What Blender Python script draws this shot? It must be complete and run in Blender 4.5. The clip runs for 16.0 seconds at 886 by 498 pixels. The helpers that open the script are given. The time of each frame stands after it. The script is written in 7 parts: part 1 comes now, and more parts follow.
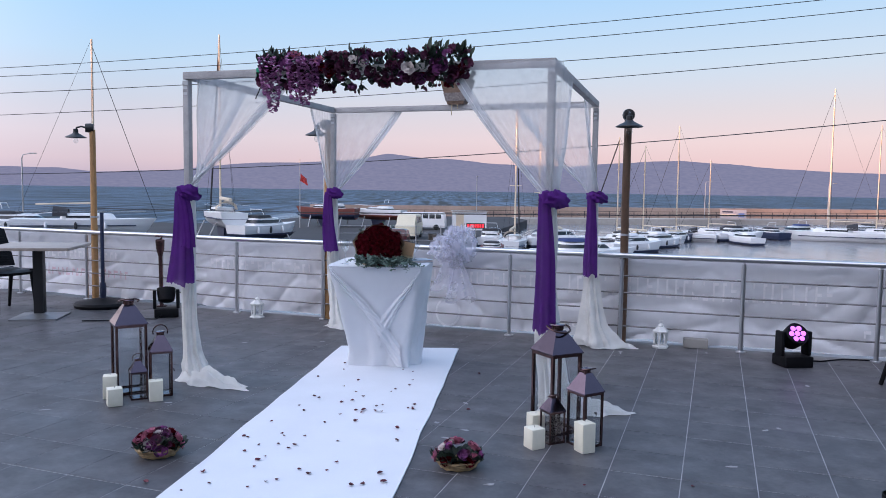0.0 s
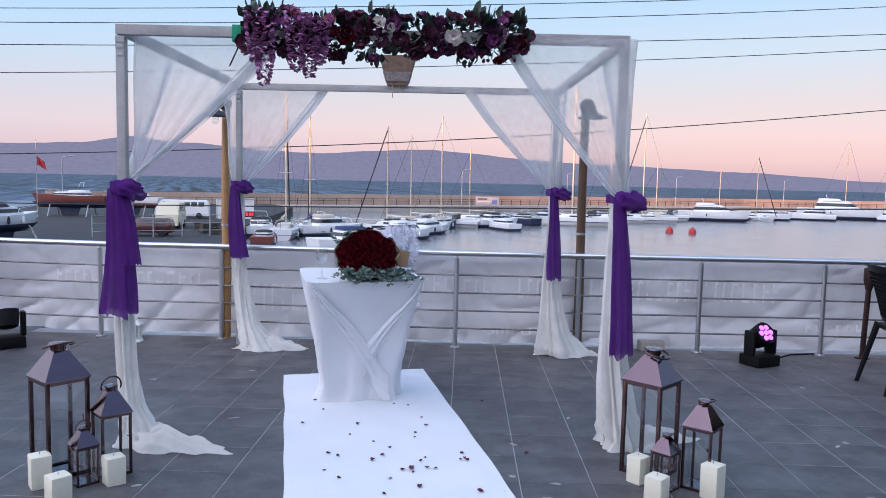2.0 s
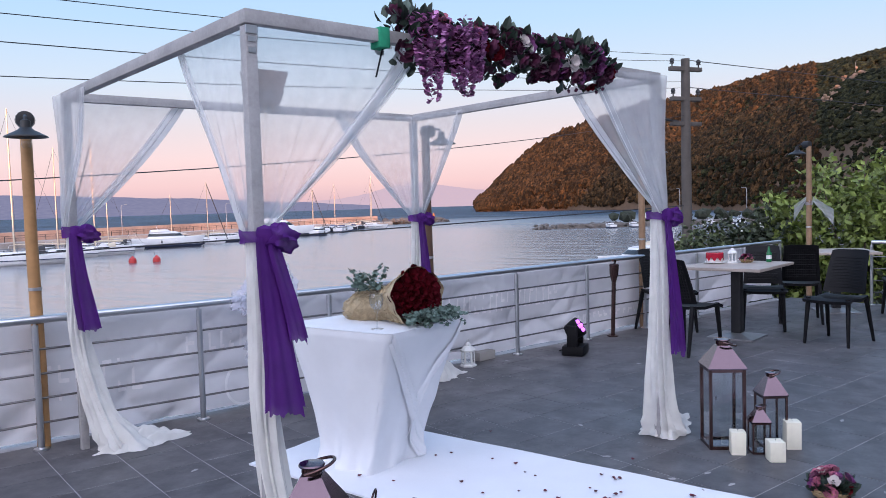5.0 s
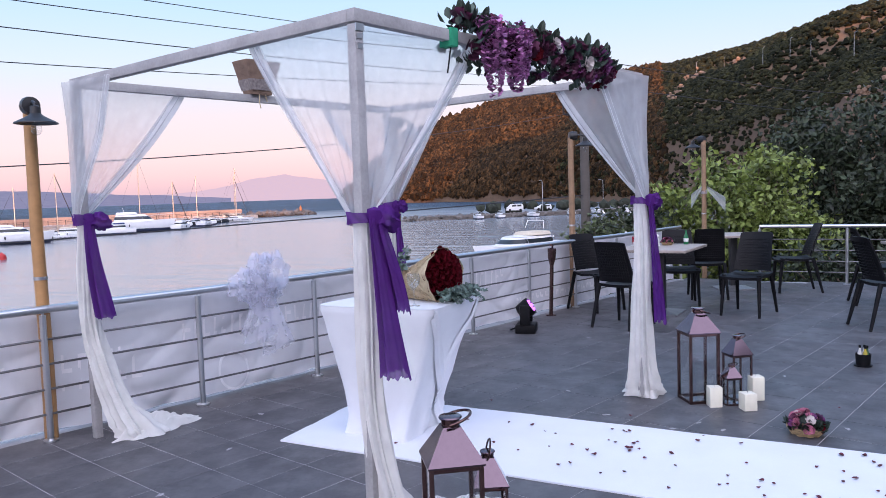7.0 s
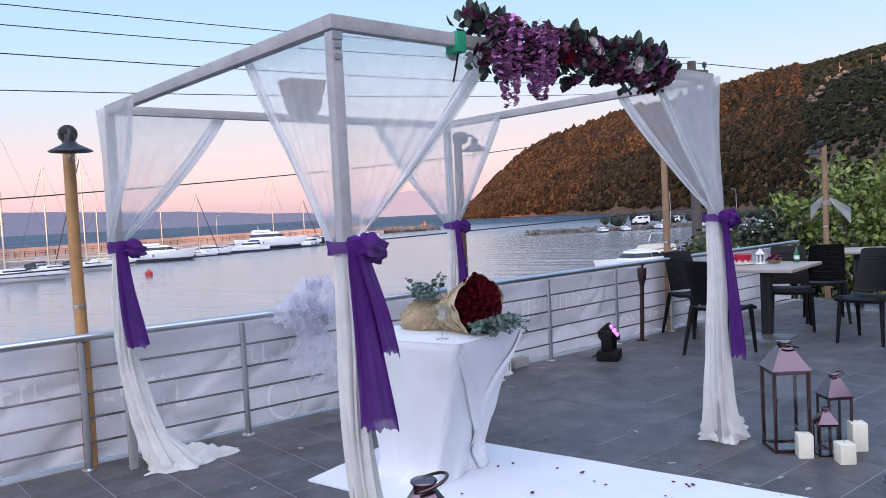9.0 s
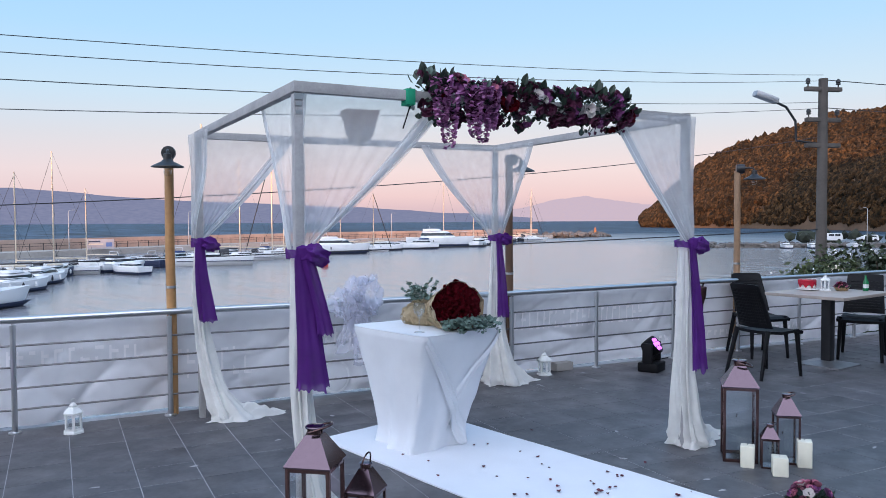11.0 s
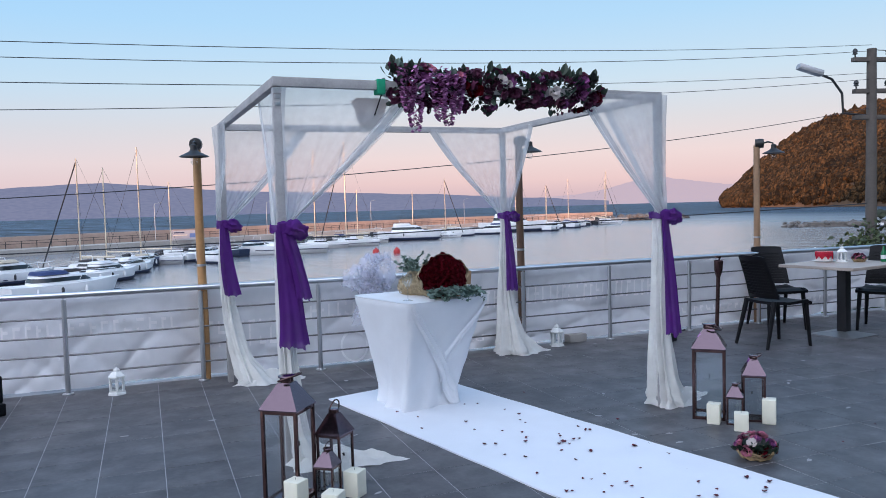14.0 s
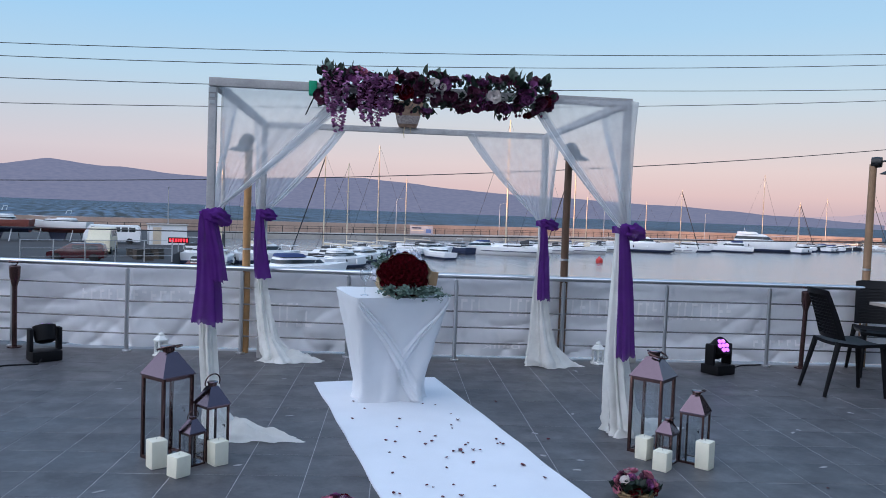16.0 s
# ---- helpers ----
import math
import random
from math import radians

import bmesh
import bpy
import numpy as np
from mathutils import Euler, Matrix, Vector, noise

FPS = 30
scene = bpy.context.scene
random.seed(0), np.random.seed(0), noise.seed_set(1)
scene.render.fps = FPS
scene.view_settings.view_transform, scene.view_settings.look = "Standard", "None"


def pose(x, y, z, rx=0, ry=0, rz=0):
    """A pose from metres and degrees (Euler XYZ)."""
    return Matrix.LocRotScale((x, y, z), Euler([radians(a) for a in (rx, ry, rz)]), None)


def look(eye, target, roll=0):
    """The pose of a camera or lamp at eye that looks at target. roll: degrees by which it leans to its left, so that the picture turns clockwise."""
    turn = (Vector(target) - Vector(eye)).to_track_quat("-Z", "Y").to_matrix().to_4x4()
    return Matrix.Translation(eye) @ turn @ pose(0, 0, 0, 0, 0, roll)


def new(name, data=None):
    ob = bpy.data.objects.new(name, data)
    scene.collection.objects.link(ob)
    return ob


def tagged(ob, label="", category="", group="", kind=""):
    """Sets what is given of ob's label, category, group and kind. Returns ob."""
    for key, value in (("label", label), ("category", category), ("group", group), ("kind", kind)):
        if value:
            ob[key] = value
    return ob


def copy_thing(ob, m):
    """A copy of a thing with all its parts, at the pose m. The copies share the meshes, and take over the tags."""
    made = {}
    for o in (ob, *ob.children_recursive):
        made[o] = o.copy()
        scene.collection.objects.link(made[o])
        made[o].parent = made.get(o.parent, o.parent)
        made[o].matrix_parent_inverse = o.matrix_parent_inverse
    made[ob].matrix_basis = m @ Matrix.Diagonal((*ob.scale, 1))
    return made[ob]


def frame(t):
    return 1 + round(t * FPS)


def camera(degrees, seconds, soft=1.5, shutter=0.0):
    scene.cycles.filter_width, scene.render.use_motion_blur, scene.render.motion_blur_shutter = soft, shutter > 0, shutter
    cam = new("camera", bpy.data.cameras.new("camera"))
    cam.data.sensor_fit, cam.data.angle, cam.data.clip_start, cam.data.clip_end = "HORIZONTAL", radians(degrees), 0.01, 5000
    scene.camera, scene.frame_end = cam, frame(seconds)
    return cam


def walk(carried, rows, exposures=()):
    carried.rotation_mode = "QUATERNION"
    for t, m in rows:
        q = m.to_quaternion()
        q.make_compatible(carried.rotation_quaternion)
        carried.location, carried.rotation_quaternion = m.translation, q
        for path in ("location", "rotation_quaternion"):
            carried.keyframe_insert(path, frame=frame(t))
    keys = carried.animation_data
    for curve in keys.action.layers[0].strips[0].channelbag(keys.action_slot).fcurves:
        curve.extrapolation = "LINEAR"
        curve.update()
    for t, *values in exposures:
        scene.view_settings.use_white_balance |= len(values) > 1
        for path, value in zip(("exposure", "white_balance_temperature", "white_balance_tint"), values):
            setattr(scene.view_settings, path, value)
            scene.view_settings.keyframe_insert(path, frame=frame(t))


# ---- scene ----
cam = camera(60.0, 16.0, soft=0.9)
METRES, EYE, TILT, LEAN, TURN = 11.613, 1.370, 0.0, 0.0, 0.0
ROWS = [
    (0.0, 0.0, 0.0, 0.0, 0.06, -4.4, -0.84),
    (0.5, -0.0239, 0.0176, 0.0006, -3.01, -5.11, -1.16),
    (1.0, -0.056, 0.0408, 0.001, -7.07, -5.44, -1.36),
    (1.5, -0.091, 0.0676, 0.0015, -12.17, -5.38, -1.4),
    (2.0, -0.127, 0.0986, 0.0032, -17.98, -5.05, -1.3),
    (2.5, -0.1641, 0.1291, 0.0036, -24.5, -4.39, -1.12),
    (3.0, -0.2031, 0.1635, 0.0043, -31.63, -3.87, -0.76),
    (3.5, -0.2405, 0.1961, 0.005, -39.11, -3.53, -0.02),
    (4.0, -0.2732, 0.2302, 0.0046, -46.57, -3.36, 0.84),
    (6.5, -0.3925, 0.344, 0.0061, -67.76, -3.74, 1.73),
    (7.0, -0.3971, 0.3471, 0.0044, -68.51, -4.12, 1.86),
    (7.5, -0.4074, 0.3492, 0.0054, -68.22, -4.18, 2.35),
    (8.0, -0.4048, 0.3471, 0.0059, -66.51, -3.89, 2.8),
    (8.5, -0.3796, 0.3346, 0.0055, -63.31, -3.29, 3.04),
    (9.0, -0.3475, 0.3226, 0.0061, -59.27, -2.69, 2.89),
    (11.5, -0.3495, 0.1835, 0.0107, -45.35, -2.41, 0.08),
    (12.0, -0.3566, 0.1722, 0.0089, -45.2, -2.79, 0.02),
    (12.5, -0.3701, 0.1647, 0.0065, -45.55, -3.11, 0.29),
    (13.0, -0.3757, 0.1595, 0.0057, -45.53, -3.36, 0.74),
    (13.5, -0.3673, 0.1547, 0.0067, -44.32, -3.38, 1.32),
    (14.0, -0.3386, 0.1434, 0.0048, -40.87, -3.08, 1.55),
    (14.5, -0.298, 0.1378, 0.0045, -35.9, -2.56, 1.28),
    (15.0, -0.2576, 0.1195, 0.0046, -28.71, -1.3, -0.09),
    (15.5, -0.2292, 0.0848, 0.0036, -24.51, -1.88, -1.83),
    (16.0, -0.2029, 0.0519, 0.0031, -23.1, -2.75, -2.13),
]
EXPOSURES = [(0, 0.0, 6500, 10), (1.5, 0.08, 6500, 10), (3.5, 0.0, 6500, 11), (5.0, 0.1, 6500, 12), (7.0, 0.28, 6500, 16), (9.0, 0.2, 6500, 11), (11.5, 0.02, 6250, 3), (13.0, -0.02, 6250, 3), (14.5, -0.03, 6250, 3), (16.0, -0.16, 6200, 2)]
walk(cam, [(t, pose(0, 0, EYE, TILT, LEAN, TURN) @ pose(METRES * x, METRES * y, METRES * z, 90 + pitch, roll, yaw)) for t, x, y, z, yaw, pitch, roll in ROWS],
     exposures=EXPOSURES)

# ---------- world and sun: clear dusk sky, sun very low behind the terrace ----------
SUN_AZ, SUN_EL = radians(238), radians(4.0)
world = bpy.data.worlds.new("dusk_sky")
scene.world = world
world.use_nodes = True
wn, wl = world.node_tree.nodes, world.node_tree.links
wn.clear()
w_out = wn.new("ShaderNodeOutputWorld")
w_bg = wn.new("ShaderNodeBackground")
w_tc = wn.new("ShaderNodeTexCoord")
w_xyz = wn.new("ShaderNodeSeparateXYZ")
w_ramp = wn.new("ShaderNodeValToRGB")
w_map = wn.new("ShaderNodeMapRange")
w_map.inputs["From Min"].default_value, w_map.inputs["From Max"].default_value = -0.02, 0.5
wl.new(w_tc.outputs["Generated"], w_xyz.inputs[0])
wl.new(w_xyz.outputs["Z"], w_map.inputs["Value"])
wl.new(w_map.outputs["Result"], w_ramp.inputs["Fac"])
SKY = [(0.0, (0.46, 0.36, 0.46)), (0.05, (0.62, 0.45, 0.54)), (0.10, (0.78, 0.56, 0.61)), (0.16, (0.81, 0.64, 0.69)), (0.24, (0.70, 0.66, 0.74)), (0.34, (0.58, 0.70, 0.86)),
       (0.48, (0.44, 0.66, 0.93)), (0.70, (0.34, 0.57, 0.92)), (1.0, (0.36, 0.55, 0.88))]
els = w_ramp.color_ramp.elements
els[0].position, els[0].color = SKY[0][0], (*SKY[0][1], 1)
els[1].position, els[1].color = SKY[-1][0], (*SKY[-1][1], 1)
for p, c in SKY[1:-1]:
    e = els.new(p)
    e.color = (*c, 1)
# sunset glow round the sun
w_sky = wn.new("ShaderNodeTexSky")
w_sky.sky_type, w_sky.sun_disc = "NISHITA", False
w_sky.sun_elevation, w_sky.sun_rotation = SUN_EL, SUN_AZ
w_dot = wn.new("ShaderNodeVectorMath")
w_dot.operation = "DOT_PRODUCT"
w_dot.inputs[1].default_value = (math.sin(SUN_AZ), math.cos(SUN_AZ), 0.25)
wl.new(w_tc.outputs["Generated"], w_dot.inputs[0])
w_g = wn.new("ShaderNodeMapRange")
w_g.interpolation_type = "SMOOTHSTEP"
w_g.inputs["From Min"].default_value, w_g.inputs["From Max"].default_value = -0.15, 1.05
w_g.inputs["To Min"].default_value, w_g.inputs["To Max"].default_value = 0.0, 1.0
wl.new(w_dot.outputs["Value"], w_g.inputs["Value"])
w_warm = wn.new("ShaderNodeVectorMath")
w_warm.operation = "SCALE"
w_warm.inputs[0].default_value = (1.95, 1.75, 1.85)
wl.new(w_g.outputs["Result"], w_warm.inputs["Scale"])
w_mul = wn.new("ShaderNodeVectorMath")
w_side = wn.new("ShaderNodeVectorMath")
w_side.operation = "DOT_PRODUCT"
w_side.inputs[1].default_value = (math.sin(radians(60)), math.cos(radians(60)), 0)
wl.new(w_tc.outputs["Generated"], w_side.inputs[0])
w_lil = wn.new("ShaderNodeMapRange")
w_lil.inputs["From Min"].default_value, w_lil.inputs["From Max"].default_value = 0.1, 0.95
w_tint = wn.new("ShaderNodeMix")
w_tint.data_type = "RGBA"
w_tint.inputs["A"].default_value, w_tint.inputs["B"].default_value = (0.86, 0.98, 1.06, 1), (1.06, 1.01, 0.98, 1)
wl.new(w_side.outputs["Value"], w_lil.inputs["Value"])
wl.new(w_lil.outputs["Result"], w_tint.inputs["Factor"])
w_ramp2 = wn.new("ShaderNodeVectorMath")
w_ramp2.operation = "MULTIPLY"
wl.new(w_ramp.outputs["Color"], w_ramp2.inputs[0])
wl.new(w_tint.outputs["Result"], w_ramp2.inputs[1])
wl.new(w_ramp2.outputs[0], w_mul.inputs[0])
wl.new(w_warm.outputs[0], w_mul.inputs[1])
w_sc = wn.new("ShaderNodeVectorMath")
w_sc.operation = "SCALE"
w_sc.inputs["Scale"].default_value = 0.02
wl.new(w_sky.outputs["Color"], w_sc.inputs[0])
w_add = wn.new("ShaderNodeVectorMath")
wl.new(w_mul.outputs[0], w_add.inputs[0])
wl.new(w_sc.outputs[0], w_add.inputs[1])
wl.new(w_add.outputs[0], w_bg.inputs["Color"])
w_bg.inputs["Strength"].default_value = 1.0
wl.new(w_bg.outputs[0], w_out.inputs[0])

sun = new("sun", bpy.data.lights.new("sun", "SUN"))
sun.data.energy, sun.data.angle, sun.data.color = 5.0, radians(0.6), (1.0, 0.45, 0.22)
sun_dir = Vector((math.sin(SUN_AZ) * math.cos(SUN_EL), math.cos(SUN_AZ) * math.cos(SUN_EL), math.sin(SUN_EL)))
sun.matrix_world = look(sun_dir * 50, (0, 0, 0))


# ---------- materials ----------
def material(name, color, rough=0.6, metal=0.0, vary=0.15, scale=8.0, bump=0.1, fine=60.0, island=0.0, obj=0.0, trans=0.0, alpha=1.0, sheen=0.0, spec=0.5, coat=0.0):
    """A principled surface with stains at one scale and grain at a finer one, in metres."""
    m = bpy.data.materials.new(name)
    m.use_nodes = True
    nt = m.node_tree
    n, l = nt.nodes, nt.links
    b = n["Principled BSDF"]
    b.inputs["Roughness"].default_value, b.inputs["Metallic"].default_value = rough, metal
    b.inputs["Specular IOR Level"].default_value = spec
    b.inputs["Coat Weight"].default_value = coat
    b.inputs["Sheen Weight"].default_value = sheen
    b.inputs["Transmission Weight"].default_value = trans
    b.inputs["Alpha"].default_value = alpha
    tc = n.new("ShaderNodeTexCoord")
    big = n.new("ShaderNodeTexNoise")
    big.inputs["Scale"].default_value, big.inputs["Detail"].default_value = scale, 5
    small = n.new("ShaderNodeTexNoise")
    small.inputs["Scale"].default_value, small.inputs["Detail"].default_value = fine, 3
    l.new(tc.outputs["Object"], big.inputs["Vector"])
    l.new(tc.outputs["Object"], small.inputs["Vector"])
    add = n.new("ShaderNodeMath")
    add.operation = "MULTIPLY_ADD"
    add.inputs[1].default_value = 0.4
    l.new(small.outputs["Fac"], add.inputs[0])
    l.new(big.outputs["Fac"], add.inputs[2])
    last = add.outputs[0]
    for kind, amount in (("island", island), ("object", obj)):
        if amount:
            src = n.new("ShaderNodeNewGeometry").outputs["Random Per Island"] if kind == "island" else n.new("ShaderNodeObjectInfo").outputs["Random"]
            a2 = n.new("ShaderNodeMath")
            a2.operation = "MULTIPLY_ADD"
            a2.inputs[1].default_value = amount
            l.new(src, a2.inputs[0])
            l.new(last, a2.inputs[2])
            sub = n.new("ShaderNodeMath")
            sub.operation = "SUBTRACT"
            sub.inputs[1].default_value = amount / 2
            l.new(a2.outputs[0], sub.inputs[0])
            last = sub.outputs[0]
    mr = n.new("ShaderNodeMapRange")
    mr.inputs["From Min"].default_value, mr.inputs["From Max"].default_value = 0.35, 1.05
    mr.inputs["To Min"].default_value, mr.inputs["To Max"].default_value = 1 - vary, 1 + vary
    mr.clamp = False
    l.new(last, mr.inputs["Value"])
    sc = n.new("ShaderNodeVectorMath")
    sc.operation = "SCALE"
    sc.inputs[0].default_value = color
    l.new(mr.outputs["Result"], sc.inputs["Scale"])
    l.new(sc.outputs[0], b.inputs["Base Color"])
    if bump:
        bp = n.new("ShaderNodeBump")
        bp.inputs["Strength"].default_value, bp.inputs["Distance"].default_value = bump, 0.01
        l.new(add.outputs[0], bp.inputs["Height"])
        l.new(bp.outputs[0], b.inputs["Normal"])
    return m


def smudged(m, low, high, scale):
    """Lets the gloss of a floor wander with dirt and wear."""
    n, l = m.node_tree.nodes, m.node_tree.links
    geo, nz, mr = n.new("ShaderNodeNewGeometry"), n.new("ShaderNodeTexNoise"), n.new("ShaderNodeMapRange")
    nz.inputs["Scale"].default_value, nz.inputs["Detail"].default_value, nz.inputs["Roughness"].default_value = scale, 8, 0.65
    mr.inputs["From Min"].default_value, mr.inputs["From Max"].default_value = 0.35, 0.68
    mr.inputs["To Min"].default_value, mr.inputs["To Max"].default_value = low, high
    l.new(geo.outputs["Position"], nz.inputs["Vector"])
    l.new(nz.outputs["Fac"], mr.inputs["Value"])
    l.new(mr.outputs[0], n["Principled BSDF"].inputs["Roughness"])
    dust, add = n.new("ShaderNodeMapRange"), n.new("ShaderNodeVectorMath")
    dust.inputs["From Min"].default_value, dust.inputs["From Max"].default_value = 0.45, 0.78
    dust.inputs["To Min"].default_value, dust.inputs["To Max"].default_value = 0.0, 0.075
    nz2 = n.new("ShaderNodeTexNoise")
    nz2.inputs["Scale"].default_value, nz2.inputs["Detail"].default_value, nz2.inputs["Roughness"].default_value = 4.5, 9, 0.7
    l.new(geo.outputs["Position"], nz2.inputs["Vector"])
    l.new(nz2.outputs["Fac"], dust.inputs["Value"])
    old = n["Principled BSDF"].inputs["Base Color"].links[0].from_socket
    l.new(old, add.inputs[0])
    l.new(dust.outputs[0], add.inputs[1])
    l.new(add.outputs[0], n["Principled BSDF"].inputs["Base Color"])
    return m


def cloth(name, color, cover, through_light=0.5, weave=900.0, uneven=0.1):
    """Thin woven cloth: part of the light goes through its holes, part is scattered on both sides."""
    m = bpy.data.materials.new(name)
    m.use_nodes = True
    n, l = m.node_tree.nodes, m.node_tree.links
    n.clear()
    out = n.new("ShaderNodeOutputMaterial")
    dif, tl, tr = n.new("ShaderNodeBsdfDiffuse"), n.new("ShaderNodeBsdfTranslucent"), n.new("ShaderNodeBsdfTransparent")
    tc, nz, fz = n.new("ShaderNodeTexCoord"), n.new("ShaderNodeTexNoise"), n.new("ShaderNodeTexNoise")
    nz.inputs["Scale"].default_value, nz.inputs["Detail"].default_value = 9.0, 4
    fz.inputs["Scale"].default_value = weave / 6
    l.new(tc.outputs["Object"], nz.inputs["Vector"])
    l.new(tc.outputs["Object"], fz.inputs["Vector"])
    mr = n.new("ShaderNodeMapRange")
    mr.inputs["To Min"].default_value, mr.inputs["To Max"].default_value = 0.86, 1.12
    l.new(nz.outputs["Fac"], mr.inputs["Value"])
    sc = n.new("ShaderNodeVectorMath")
    sc.operation = "SCALE"
    sc.inputs[0].default_value = color
    l.new(mr.outputs["Result"], sc.inputs["Scale"])
    bp = n.new("ShaderNodeBump")
    bp.inputs["Strength"].default_value, bp.inputs["Distance"].default_value = 0.25, 0.004
    l.new(fz.outputs["Fac"], bp.inputs["Height"])
    for s in (dif, tl):
        l.new(sc.outputs[0], s.inputs["Color"])
        l.new(bp.outputs[0], s.inputs["Normal"])
    m1, m2 = n.new("ShaderNodeMixShader"), n.new("ShaderNodeMixShader")
    m1.inputs[0].default_value = through_light
    l.new(dif.outputs[0], m1.inputs[1])
    l.new(tl.outputs[0], m1.inputs[2])
    cv = n.new("ShaderNodeMapRange")
    cv.inputs["To Min"].default_value, cv.inputs["To Max"].default_value = max(0.0, cover - uneven), min(1.0, cover + uneven)
    l.new(nz.outputs["Fac"], cv.inputs["Value"])
    l.new(cv.outputs["Result"], m2.inputs[0])
    l.new(tr.outputs[0], m2.inputs[1])
    l.new(m1.outputs[0], m2.inputs[2])
    l.new(m2.outputs[0], out.inputs[0])
    return m


def glass(name, tint=(0.95, 0.97, 0.98)):
    """Thin clear glass: see-through, with more gloss at grazing angles."""
    m = bpy.data.materials.new(name)
    m.use_nodes = True
    n, l = m.node_tree.nodes, m.node_tree.links
    n.clear()
    out, tr, gl, mx, lw = n.new("ShaderNodeOutputMaterial"), n.new("ShaderNodeBsdfTransparent"), n.new("ShaderNodeBsdfGlossy"), n.new("ShaderNodeMixShader"), n.new("ShaderNodeLayerWeight")
    tr.inputs["Color"].default_value = (*tint, 1)
    gl.inputs["Roughness"].default_value = 0.04
    pw, ma = n.new("ShaderNodeMath"), n.new("ShaderNodeMath")
    pw.operation, ma.operation = "POWER", "MULTIPLY_ADD"
    pw.inputs[1].default_value, ma.inputs[1].default_value, ma.inputs[2].default_value = 4.0, 0.7, 0.075
    l.new(lw.outputs["Facing"], pw.inputs[0])
    l.new(pw.outputs[0], ma.inputs[0])
    l.new(ma.outputs[0], mx.inputs[0])
    l.new(tr.outputs[0], mx.inputs[1])
    l.new(gl.outputs[0], mx.inputs[2])
    l.new(mx.outputs[0], out.inputs[0])
    return m


def glow(name, color, strength):
    m = bpy.data.materials.new(name)
    m.use_nodes = True
    b = m.node_tree.nodes["Principled BSDF"]
    b.inputs["Base Color"].default_value = (*color, 1)
    b.inputs["Emission Color"].default_value = (*color, 1)
    b.inputs["Emission Strength"].default_value = strength
    return m


M_TILE = material("slate_grey_tile", (0.069, 0.066, 0.071), 0.50, vary=0.40, scale=2.2, bump=0.08, fine=40, obj=0.07, spec=0.42)
smudged(M_TILE, 0.34, 0.62, 1.3)
M_GROUT = material("pale_grout", (0.36, 0.35, 0.36), 0.9, vary=0.3, scale=5)
M_CONCRETE = material("concrete", (0.33, 0.31, 0.29), 0.9, vary=0.25, scale=0.3, bump=0.4, fine=4)
M_STEEL = material("brushed_steel", (0.62, 0.63, 0.65), 0.28, 1.0, vary=0.08, scale=6, bump=0.02, fine=200)
# Steel darkened to stand for the bars' shaded undersides and floor reflections
M_BAR = material("darkened_steel_bar", (0.15, 0.145, 0.15), 0.30, 1.0, vary=0.15, scale=6, bump=0.02, fine=200)
M_BANNER = material("white_vinyl_banner", (0.72, 0.72, 0.75), 0.34, vary=0.06, scale=2.2, bump=0.05, fine=14)
M_PRINT = material("faint_grey_print", (0.88, 0.86, 0.88), 0.5, vary=0.1)
M_PRINTRED = material("faint_red_print", (0.66, 0.48, 0.53), 0.5, vary=0.1)
M_WHITEWOOD = material("whitewashed_wood", (0.36, 0.35, 0.35), 0.7, vary=0.30, scale=5, bump=0.3, fine=70)
M_POLE = material("varnished_pine_pole", (0.40, 0.215, 0.085), 0.5, vary=0.35, scale=4, bump=0.15, fine=30)
M_POLEDARK = material("dark_stained_pole", (0.115, 0.062, 0.036), 0.55, vary=0.35, scale=4, bump=0.15, fine=30)
M_POLETAN = material("weathered_tan_pole", (0.27, 0.165, 0.095), 0.6, vary=0.35, scale=4, bump=0.15, fine=30)
M_BLACKMETAL = material("black_painted_metal", (0.013, 0.013, 0.015), 0.4, vary=0.3, scale=9)
M_BLACKPLASTIC = material("black_plastic", (0.0065, 0.0065, 0.008), 0.5, vary=0.2, scale=12, bump=0.08, fine=120, spec=0.16)
M_ROSEGOLD = material("copper_tinted_steel", (0.135, 0.100, 0.122), 0.13, 1.0, vary=0.10, scale=9, bump=0.0)
M_BRONZE = material("dark_copper_frame", (0.12, 0.070, 0.066), 0.22, 0.9, vary=0.25, scale=14, bump=0.03)
M_WAX = material("ivory_wax", (0.78, 0.75, 0.62), 0.5, vary=0.08, scale=12, bump=0.15, fine=40)
M_WICK = material("charred_wick", (0.02, 0.02, 0.02), 0.9)
M_SHEER = cloth("white_sheer_curtain", (0.75, 0.755, 0.765), 0.46, 0.45, uneven=0.04)
M_HEM = cloth("doubled_sheer_hem", (0.76, 0.765, 0.775), 0.76, 0.40, uneven=0.05)
M_SHEERTIGHT = cloth("gathered_white_sheer", (0.84, 0.83, 0.80), 0.93, 0.30)
M_PURPLE = cloth("purple_tulle", (0.115, 0.030, 0.225), 0.84, 0.3)
M_TULLE = cloth("white_tulle", (0.85, 0.85, 0.95), 0.28, 0.5, uneven=0.08)
M_LINEN = material("white_tablecloth", (0.73, 0.745, 0.78), 0.8, vary=0.06, scale=5, bump=0.12, fine=300, sheen=0.2)
M_CARPET = material("white_aisle_felt", (0.72, 0.74, 0.785), 0.95, vary=0.05, scale=3, bump=0.25, fine=150)
M_PETAL = material("dark_rose_petal", (0.10, 0.010, 0.022), 0.6, vary=0.3, scale=30, obj=0.5)
M_GLASS = glass("clear_glass")


